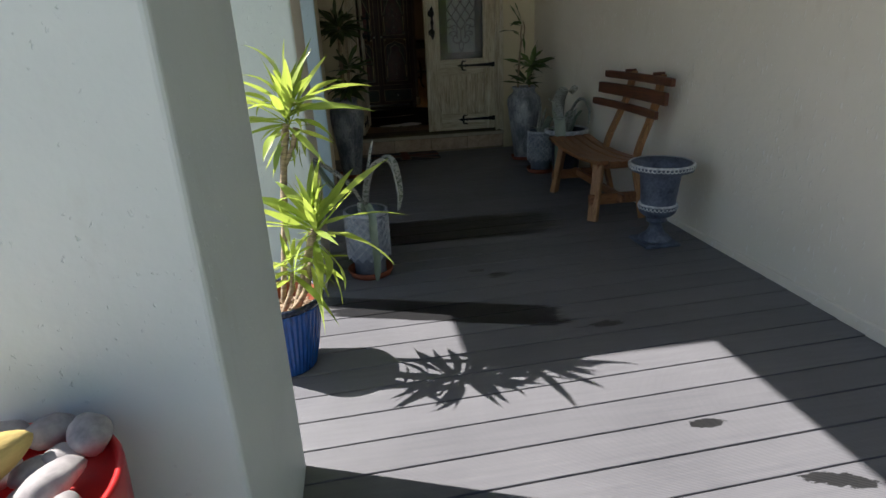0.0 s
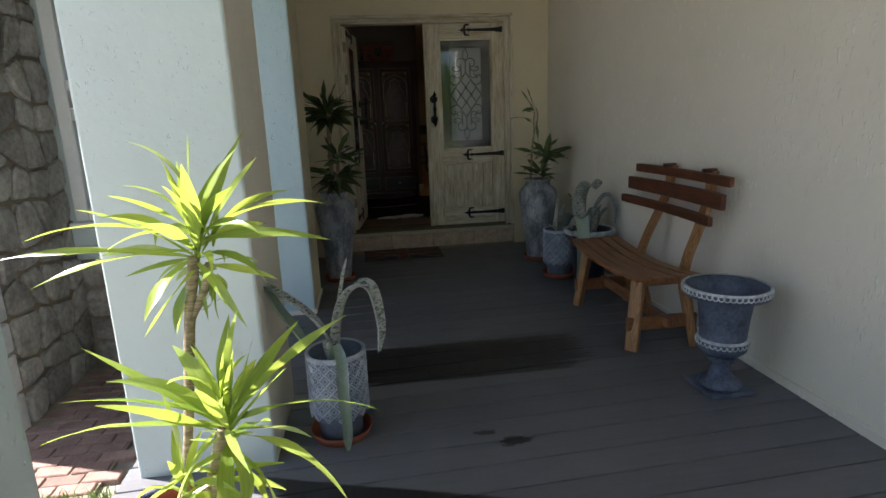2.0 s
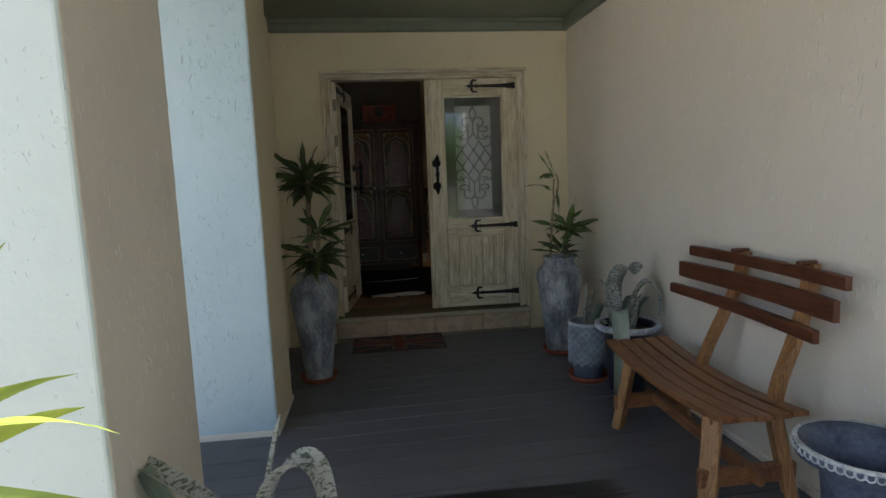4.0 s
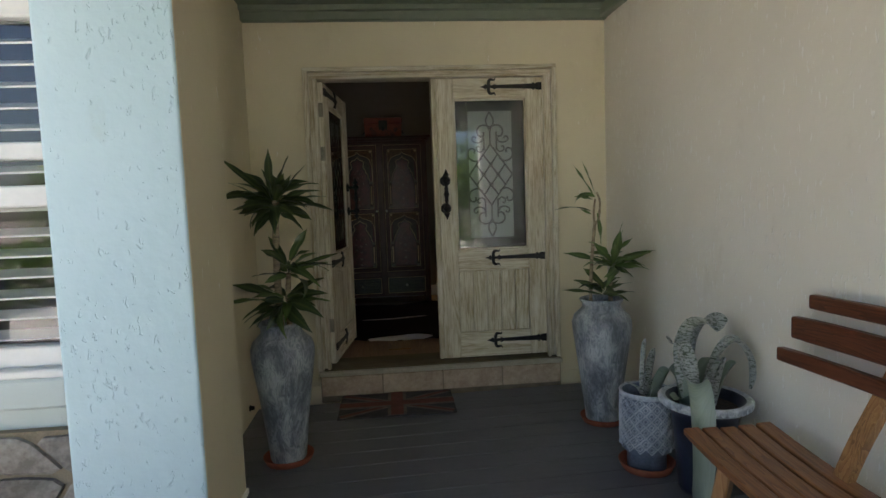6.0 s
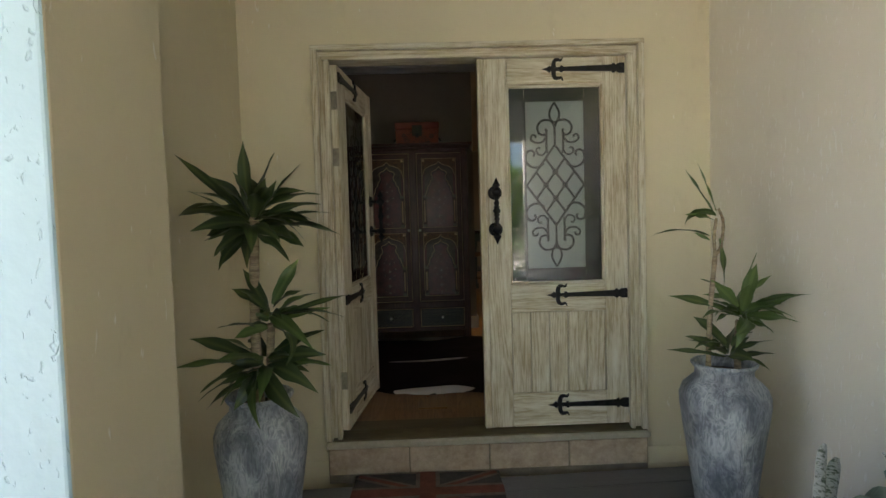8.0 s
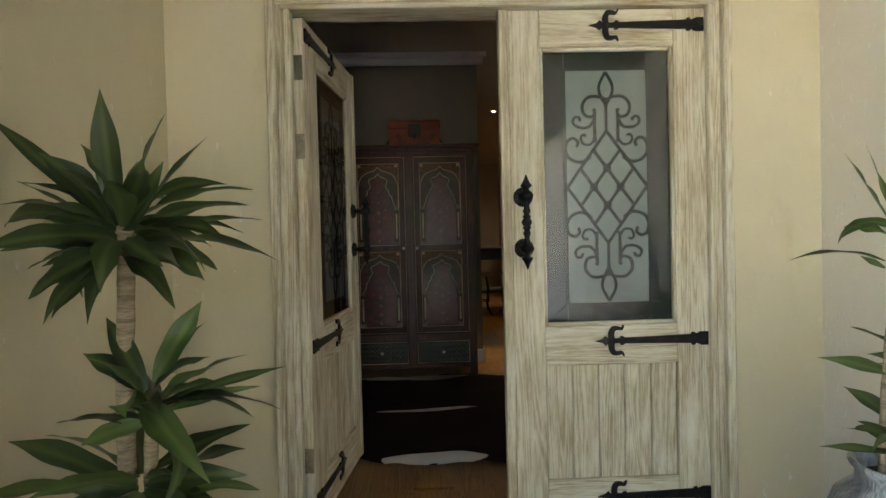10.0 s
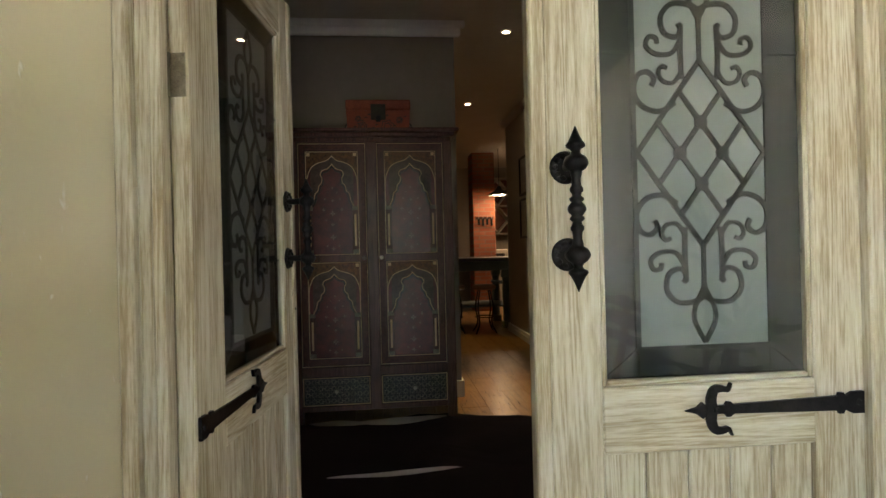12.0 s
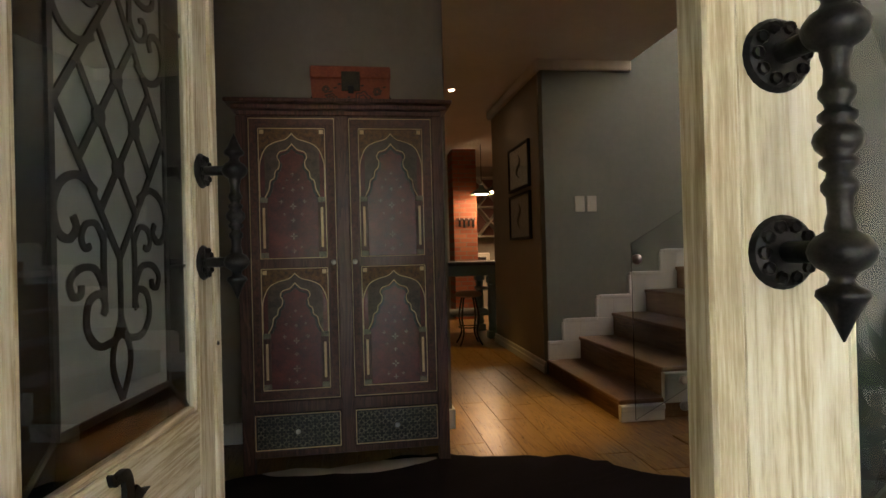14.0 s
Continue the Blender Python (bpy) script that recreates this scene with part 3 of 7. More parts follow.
# door step, sill and frame
step = structure("door_step", box(0.05, 1.865, 6.91, 7.22, 0.0, 0.2), MORTAR, "tiled step under the front door", "step")
part("nosing", box(0.04, 1.875, 6.885, 7.0, 0.2, 0.238, bev=0.008), simple("pale_screed", (0.42, 0.38, 0.28), (0.55, 0.5, 0.39), 6, 0.7, 0, 0.2), step, "pale cement nosing")
bm = B()
add_plate(bm, [(0, 0.238), (0.24, 0.238), (0.24, 0.268), (0.09, 0.268), (0, 0.246)], 0, 1.78)
bmesh.ops.transform(bm, matrix=Matrix(((0, 1, 0, 0.08), (1, 0, 0, 6.905), (0, 0, 1, 0), (0, 0, 0, 1))), verts=bm.verts)
bmesh.ops.recalc_face_normals(bm, faces=bm.faces)
part("sill", bm, SILL, step, "worn olive-brown sloping timber sill")
frame_ob = thing("door_frame", pose(0, 0, 0), "limewashed pine frame with moulded architrave", "door frame", "", "structure")
for name, x0, x1 in (("jamb", 0.065, 0.118), ("jamb", 1.782, 1.845)):
    part(name, box(x0, x1, 6.935, 7.06, 0.255, 2.4, bev=0.004), DOORWOOD, frame_ob)
part("head_jamb", box(0.118, 1.782, 6.935, 7.06, 2.357, 2.4, bev=0.004), DOORWOOD_X, frame_ob)
for side in (0, 1):
    for dx0, dx1, y0 in ((-0.035, 0.0, 6.905), (0.0, 0.035, 6.932), (0.035, 0.06, 6.912)):
        a, b = (0.07 + dx0, 0.07 + dx1) if not side else (1.835 - dx1, 1.835 - dx0)
        part("architrave", box(a, b, y0, 6.963, 0.24, 2.43 - dx0 - 0.035 - 0.0, bev=0.005), DOORWOOD, frame_ob)
for dz0, dz1, y0 in ((0.0, 0.03, 6.905), (-0.03, 0.0, 6.932), (-0.052, -0.03, 6.912)):
    w = dz1 - 0.03
    part("architrave", box(0.033 - w, 1.872 + w, y0 - 0.001, 6.963, 2.408 + dz0, 2.408 + dz1, bev=0.005), DOORWOOD_X, frame_ob)
for i in range(4):
    x0 = 0.055 + i * 0.4525
    part("tile", box(x0, x0 + 0.447, 6.9, 6.912, 0.05, 0.196, bev=0.004), TILE, step)
bm = B()
add_box(bm, -0.37, 0.05, 6.95, 6.962, 0.02, 0.12, bev=0.004)
add_box(bm, 1.87, 2.28, 6.95, 6.962, 0.02, 0.12, bev=0.004)
structure("baseboard_door_wall", bm, CREAM, "low plaster plinth beside the door step", "baseboard")

# ---- structure: house front beside the porch ----
WIN_X0, WIN_X1, WIN_Z0, WIN_Z1 = -1.97, -0.82, 0.74, 2.46
structure("wall_window", wall_with_opening(-4.5, -0.6, 5.6, 5.85, -0.6, 2.95, WIN_X0, WIN_X1, WIN_Z0, WIN_Z1), MINT, "mint plaster house wall with a shuttered window", "wall")
structure("trim_window_sill", box(-2.1, -0.75, 5.5, 5.6, 0.55, 0.70, bev=0.015), MINT, "mint painted masonry sill band", "sill")
window = thing("window_1", pose(0, 0, 0), "white timber window with louvred shutters", "window", "", "structure")
for x0, x1, z0, z1 in ((WIN_X0, WIN_X0 + 0.1, WIN_Z0, WIN_Z1), (WIN_X1 - 0.08, WIN_X1, WIN_Z0, WIN_Z1), (WIN_X0 + 0.1, WIN_X1 - 0.08, WIN_Z0, WIN_Z0 + 0.1), (WIN_X0 + 0.1, WIN_X1 - 0.08, WIN_Z1 - 0.1, WIN_Z1), (WIN_X0 + 0.1, WIN_X1 - 0.08, 1.5, 1.6), (WIN_X0 + 0.1, WIN_X1 - 0.08, 1.72, 1.80)):
    part("window_frame", box(x0, x1, 5.56, 5.68, z0, z1, bev=0.008), WHITE, window)
part("window_sill", box(WIN_X0 - 0.03, WIN_X1 + 0.03, 5.5, 5.62, WIN_Z0 - 0.04, WIN_Z0, bev=0.008), WHITE, window)
for z0, z1 in ((WIN_Z0 + 0.1, 1.5), (1.6, 1.72), (1.8, WIN_Z1 - 0.1)):
    p = part("pane", box(WIN_X0 + 0.1, WIN_X1 - 0.08, 5.628, 5.632, z0, z1), PANE, window)
    p.visible_shadow = False
shutter = thing("louvred_shutter", pose(0, 0, 0), "white louvred timber shutter behind the window pane", "shutter")
for x0, x1 in ((WIN_X0 + 0.1, WIN_X0 + 0.15), (WIN_X1 - 0.13, WIN_X1 - 0.08), (-1.43, -1.38)):
    part("stile", box(x0, x1, 5.65, 5.68, WIN_Z0 + 0.05, WIN_Z1 - 0.05, bev=0.004), WHITE, shutter)
slat = None
zz = WIN_Z0 + 0.14
while zz < WIN_Z1 - 0.12:
    if not (1.48 < zz < 1.56):
        for xc, w in ((-1.625, 0.38), (-1.165, 0.42)):
            m = pose(xc, 5.665, zz, 24, 0, 0)
            part("slat", add_box(B(), -w / 2, w / 2, -0.042, 0.042, -0.005, 0.005, m=m), WHITE, shutter)
    zz += 0.1
part("rail", box(WIN_X0 + 0.15, WIN_X1 - 0.13, 5.65, 5.68, 1.48, 1.56, bev=0.004), WHITE, shutter)
# Near-black colour stands in for the shade inside the window room.
structure("wall_window_back", box(-2.4, -0.62, 6.6, 6.65, 0.2, 2.9), simple("shaded_room_paint", (0.03, 0.03, 0.032), (0.05, 0.05, 0.052), 3, 0.8, 0, 0.05), "plain wall behind the shutters, coloured near-black for the room's shade", "wall")
structure("ceiling_window_room", box(-4.4, -0.6, 5.85, 7.0, 2.7, 2.9), CEILING, "plain ceiling behind the shutters", "ceiling")

# ---- structure: hall inside ----
structure("floor_hall", box(-2.2, 6.4, 7.0, 18.2, 0.0, FLOOR_Z - 0.012), STAIRWOOD, "brown laminate floor base of the hall", "floor")
structure("wall_front_inside", box(-2.2, -0.6, 7.0, 7.22, 0, 3.4), BEIGEWALL, "plain inner front wall", "wall")
structure("wall_front_inside_east", box(2.6, 6.4, 7.0, 7.22, 0, 5.8), BEIGEWALL, "plain inner front wall", "wall")
structure("wall_west", box(-2.4, -2.2, 5.85, 18.2, 0, 3.4), BEIGEWALL, "beige painted hall wall", "wall")
structure("wall_east", box(6.4, 6.6, 7.0, 18.2, 0, 5.8), BEIGEWALL, "beige painted wall", "wall")
structure("wall_wardrobe", box(-2.2, 1.17, 10.1, 10.25, 0, 3.4), simple("taupe_paint", (0.235, 0.21, 0.165), (0.275, 0.245, 0.195), 2.0, 0.7, 0, 0.08), "taupe painted wall behind the wardrobe", "wall")
structure("wall_stairs", box(2.32, 6.4, 11.5, 11.62, 0, 5.8), ROOMWALL, "dark grey-green wall beside the stairs", "wall")
structure("wall_passage", box(2.31, 2.45, 11.62, 13.5, 0, 3.4), BEIGEWALL, "beige passage wall with framed pictures", "wall")
structure("wall_kitchen", box(-2.2, 6.4, 18.0, 18.2, 0, 3.4), BEIGEWALL, "far kitchen wall in warm light", "wall")
bm = B()
add_box(bm, -2.2, 3.2, 7.22, 18.0, 3.2, 3.4)
add_box(bm, 3.2, 6.4, 11.62, 18.0, 3.2, 3.4)
structure("ceiling_hall", bm, CEILING, "plain painted hall ceiling", "ceiling")
bm = B()
add_box(bm, 3.1, 6.5, 7.1, 9.7, 5.8, 5.95)
add_box(bm, 3.1, 6.5, 11.0, 11.7, 5.8, 5.95)
add_box(bm, 3.1, 4.6, 9.7, 11.0, 5.8, 5.95)
add_box(bm, 6.0, 6.5, 9.7, 11.0, 5.8, 5.95)
structure("ceiling_stairwell", bm, CEILING, "ceiling above the stairwell", "ceiling")
structure("wall_stairwell", box(3.05, 3.2, 7.22, 11.5, 3.4, 5.8), CEILING, "pale wall of the stairwell above the hall", "wall")
structure("roof_house", box(-2.6, 3.2, 7.0, 18.3, 3.42, 3.6), GREEN, "plain flat cover above the hall", "roof")


def cornice(name, x0, x1, y0, y1, label="white plaster cornice below the ceiling"):
    bm = B()
    add_box(bm, x0, x1, y0, y1, 3.1, 3.15, bev=0.012)
    return structure(name, bm, WHITE, label, "cornice")


bm = B()
add_box(bm, -2.2, 1.22, 10.04, 10.1, 3.10, 3.2, bev=0.018, segs=2)
add_box(bm, -2.2, 1.25, 9.98, 10.04, 3.15, 3.2, bev=0.012, segs=2)
structure("cornice_hall", bm, WHITE, "white plaster cornice below the hall ceiling", "cornice")
bm = B()
add_box(bm, 2.25, 3.2, 11.44, 11.5, 3.10, 3.2, bev=0.018, segs=2)
add_box(bm, 2.25, 2.31, 11.44, 13.5, 3.10, 3.2, bev=0.018, segs=2)
structure("cornice_stairs", bm, CEILING, "pale plaster cornice round the stair wall", "cornice")
bm = B()
add_box(bm, -2.2, 1.19, 10.08, 10.1, FLOOR_Z, FLOOR_Z + 0.13, bev=0.004)
add_box(bm, 1.17, 1.19, 10.08, 10.27, FLOOR_Z, FLOOR_Z + 0.13, bev=0.004)
structure("baseboard_hall", bm, WHITE, "white skirting board along the hall wall", "baseboard")
bm = B()
add_box(bm, 2.285, 2.31, 11.52, 13.5, FLOOR_Z, FLOOR_Z + 0.11, bev=0.004)
add_box(bm, 2.277, 2.31, 11.52, 13.5, FLOOR_Z, FLOOR_Z + 0.07, bev=0.004)
structure("baseboard_passage", bm, WHITE, "white moulded skirting along the passage", "baseboard")

# stairs
TREADS = [(2.30, 0.385), (2.615, 0.59), (2.95, 0.80), (3.285, 1.01), (3.61, 1.22), (3.94, 1.43), (4.27, 1.64), (4.6, 1.85), (4.93, 2.06), (5.26, 2.27), (5.59, 2.48), (5.92, 2.69)]
stairs = thing("stairs", pose(0, 0, 0), "oak laminate stairs with white stepped skirting", "stairs", "", "structure")
prev = FLOOR_Z
for i, (x, z) in enumerate(TREADS):
    part("riser", box(x + 0.02, 6.35 if i == len(TREADS) - 1 else TREADS[i + 1][0] + 0.02, 10.03, 11.5, FLOOR_Z - 0.02, z - 0.03), STAIRWOOD, stairs)
    part("tread", box(x - 0.005, 6.35 if i == len(TREADS) - 1 else TREADS[i + 1][0] + 0.02, 10.0, 11.5, z - 0.03, z, bev=0.006), STAIRWOOD, stairs)
    nx = TREADS[i + 1][0] if i + 1 < len(TREADS) else 6.35
    nz = TREADS[i + 1][1] if i + 1 < len(TREADS) else z + 0.2
    bm = B()
    add_box(bm, x + 0.01 if i else x + 0.01, nx + 0.01, 11.478, 11.5, z, z + 0.17, bev=0.003)
    add_box(bm, nx - 0.02 - 0.13, nx + 0.01, 11.478, 11.5, z + 0.17, nz + 0.17, bev=0.003)
    add_box(bm, x + 0.0 - 0.12 if i else x + 0.01, nx - 0.15, 11.47, 11.5, z + 0.14, z + 0.175, bev=0.005)
    add_box(bm, nx - 0.165, nx - 0.14, 11.47, 11.5, z + 0.175, nz + 0.14, bev=0.005)
    part("stepped_skirting", bm, WHITE, stairs, "white moulded stepped skirting board")
    part("string_panel", box(x, nx, 9.985, 10.03, FLOOR_Z - 0.01 if i == 0 else z - 0.24, z - 0.032, bev=0.004), WHITE, stairs, "painted side panel of the stairs")
    part("string_moulding", box(x - 0.004, nx, 9.972, 9.986, z - 0.075, z - 0.034, bev=0.005), WHITE, stairs)
balu = thing("glass_balustrade", pose(0, 0, 0), "clear glass balustrade panel bolted beside the stairs", "balustrade")
bm = B()
add_plate(bm, [(2.39, 0.26), (2.39, 1.44), (5.0, 2.95), (5.0, 1.6)], 9.955, 9.965)
g = part("pane", bm, glass("balustrade_glass", (0.9, 0.96, 0.94)), balu)
g.visible_shadow = False
for x, z in ((2.735, 0.51), (2.735, 0.335), (3.6, 1.12), (3.6, 0.94)):
    part("bolt", lathe([(0.0, -0.028), (0.022, -0.028), (0.03, -0.02), (0.03, 0.0), (0.012, 0.002), (0.012, 0.03)], 16, at=(x, 9.955, z), axis="y"), STEEL, balu, "round metal glass bolt", True)
part("clamp", lathe([(0.0, -0.03), (0.03, -0.025), (0.036, -0.01), (0.03, 0.0), (0.015, 0.005)], 16, at=(2.42, 9.95, 1.335), axis="y"), STEEL, balu, "shiny steel knob", True)

# hall lamps
for i, (x, y) in enumerate(((1.62, 10.2), (1.63, 12.5), (0.2, 13.5))):
    dl = thing("downlight", pose(x, y, 3.2), "small recessed ceiling downlight, switched on", "downlight", "hall downlights")
    part("trim_ring", lathe([(0.028, -0.001), (0.045, -0.001), (0.045, -0.008), (0.03, -0.010), (0.028, -0.001)], 20), WHITE, dl)
    part("bulb", lathe([(0.0, -0.0015), (0.027, -0.0015), (0.027, -0.004), (0.0, -0.005)], 16), LAMP_WARM, dl)
    sp = new("downlight_lamp", bpy.data.lights.new("downlight_lamp", "SPOT"))
    sp.data.energy, sp.data.color, sp.data.spot_size, sp.data.spot_blend, sp.data.shadow_soft_size = (6.5 if i == 0 else 2.4), (1.0, 0.68, 0.18), radians(33), 0.7, 0.03
    sp.matrix_world = look((x, y, 3.18), (x + 0.0001, y, 0))

structure("deck_base", box(-0.79, 2.34, -1.2, 6.9, -0.4, -0.1), GAP, "dark grey grooved composite deck of the porch", "deck")
structure("ground", box(-400, 400, -400, 400, -0.8, -0.46), GROUND, "plain ground round the house, coloured pale to bounce light", "ground")


# ---- door leaves ----
GW0, GW1, GZ0, GZ1 = 0.165, 0.70, 0.82, 1.925   # glass opening inside the leaf
LEAF_W, LEAF_H, LEAF_T = 0.832, 2.078, 0.045


def strap_mesh(x_tip, x_end, z):
    """A forged strap hinge with a fleur-de-lis head."""
    bm = B()
    s = 1 if x_end > x_tip else -1
    L = abs(x_end - x_tip)

    def q(u, v):
        return (x_tip + s * u, z + v)

    def outline(pts):
        pts = [q(*p) for p in pts]
        return pts if s > 0 else pts[::-1]

    add_plate(bm, outline([(0, 0), (0.03, -0.008), (0.043, -0.02), (0.052, -0.012), (0.052, 0.012), (0.043, 0.02), (0.03, 0.008)]), -0.009, 0)
    add_plate(bm, outline([(0.052, -0.010), (0.1, -0.010), (0.105, -0.018), (0.115, -0.018), (0.122, -0.011), (L - 0.07, -0.018), (L - 0.066, -0.026), (L - 0.055, -0.026), (L - 0.05, -0.017), (L - 0.036, -0.024), (L - 0.03, -0.027), (L, -0.027), (L, 0.027), (L - 0.03, 0.027), (L - 0.036, 0.024), (L - 0.05, 0.017), (L - 0.055, 0.026), (L - 0.066, 0.026), (L - 0.07, 0.018), (0.122, 0.011), (0.115, 0.018), (0.105, 0.018), (0.1, 0.010), (0.052, 0.010)]), -0.0085, 0)
    for d in (1, -1):
        p = smooth_path([(*q(0.068, 0.0), 0), (*q(0.066, 0.026 * d), 0), (*q(0.075, 0.048 * d), 0), (*q(0.095, 0.05 * d), 0), (*q(0.108, 0.047 * d), 0), (*q(0.117, 0.063 * d), 0)], 5)
        n = len(p)
        add_ribbon(bm, p, 0.022, -0.0092, 0, [1.15 - 0.95 * (i / (n - 1)) ** 1.5 for i in range(n)])
    add_lathe(bm, [(0.0, -0.013), (0.006, -0.012), (0.008, -0.008), (0.008, -0.004)], 10, at=(*q(0.078, 0)[:1], 0, z), axis="y")
    add_lathe(bm, [(0.0, -0.013), (0.006, -0.012), (0.008, -0.008), (0.008, -0.004)], 10, at=(q(L - 0.015, 0)[0], 0, z), axis="y")
    bmesh.ops.recalc_face_normals(bm, faces=bm.faces)
    return bm


def scroll_mesh(cx, cz, y0, y1):
    """Symmetrical scrollwork: leaf lens, C-scrolls and a lattice of lozenges."""
    bm = B()
    k = 0.00114

    def at(u, v):
        return (cx + u * k, cz + (503 - v) * k)

    def bar(pts, w=11, n=5):
        add_ribbon(bm, smooth_path([(*at(*p), 0) for p in pts], n) if len(pts) > 2 else [at(*p) for p in pts], w * k, y0, y1)

    for fv in (lambda v: v, lambda v: 1006 - v):
        for sx in (1, -1):
            for path, w in (
                ([(0, 98), (22, 140), (22, 172), (0, 216)], 10),
                ([(0, 225), (2, 196), (30, 184), (62, 186), (84, 212), (78, 246), (52, 256), (40, 240), (46, 226)], 11),
                ([(40, 228), (42, 290), (40, 345)], 11),
                ([(42, 262), (62, 290), (96, 292), (118, 276), (112, 256), (96, 258), (94, 270)], 10),
                ([(42, 330), (58, 352), (82, 350), (92, 332), (84, 318), (72, 322)], 9),
                ([(56, 396), (92, 414), (128, 404), (147, 374), (140, 340), (118, 330), (102, 344), (108, 360)], 11),
            ):
                bar([(sx * a, fv(b)) for a, b in path], w)
        bar([(0, fv(212)), (0, fv(306))], 10)
    top, right, bottom, left = (0, 305), (143, 503), (0, 701), (-143, 503)

    def lerp(a, b, t):
        return (a[0] + (b[0] - a[0]) * t, a[1] + (b[1] - a[1]) * t)

    for t in (0, 1 / 3, 2 / 3, 1):
        bar([lerp(top, left, t), lerp(right, bottom, t)], 11)
        bar([lerp(top, right, t), lerp(left, bottom, t)], 11)
    for i in (1, 2):
        for j in (1, 2):
            p = lerp(lerp(top, right, i / 3), lerp(left, bottom, i / 3), j / 3)
            a = at(*p)
            add_plate(bm, [(a[0] + 0.017 * math.cos(w * math.pi / 6), a[1] + 0.017 * math.sin(w * math.pi / 6)) for w in range(12)], y0 - 0.001, y1)
    bmesh.ops.recalc_face_normals(bm, faces=bm.faces)
    return bm


def pull_handle(parent, x, z, name="pull_handle"):
    """Turned iron pull on two pierced roses."""
    bm = B()
    yb = -0.073
    half = [(0.021, 0.0), (0.019, 0.007), (0.012, 0.015), (0.016, 0.019), (0.016, 0.024), (0.010, 0.029), (0.011, 0.034), (0.015, 0.040), (0.015, 0.046), (0.011, 0.052), (0.010, 0.066), (0.013, 0.078), (0.013, 0.083), (0.021, 0.088), (0.026, 0.095), (0.028, 0.102), (0.026, 0.109), (0.021, 0.116), (0.013, 0.121), (0.010, 0.127), (0.012, 0.132), (0.021, 0.137), (0.022, 0.143), (0.017, 0.149), (0.011, 0.160), (0.006, 0.172), (0.001, 0.184)]
    prof = [(r, -q) for r, q in half[:0:-1]] + half
    add_lathe(bm, prof, 20, at=(x, yb, z))
    for d in (-0.102, 0.102):
        add_lathe(bm, [(0.011, -0.073), (0.011, -0.004)], 12, at=(x, 0, z + d), axis="y")
    h = part(name, bm, IRON, parent, "turned black iron pull handle", True)
    for d in (-0.102, 0.102):
        bm = B()
        add_lathe(bm, [(0.0, -0.009), (0.026, -0.009), (0.035, -0.006), (0.039, -0.001), (0.039, 0.001)], 24, at=(x, 0, z + d), axis="y")
        for i in range(10):
            a = 2 * math.pi * i / 10
            add_lathe(bm, [(0.006, -0.0125), (0.0075, -0.009), (0.004, -0.007)], 8, at=(x + 0.0275 * math.cos(a), 0, z + d + 0.0275 * math.sin(a)), axis="y")
        part("rose", bm, IRON, h, "pierced round iron back plate")
    return h


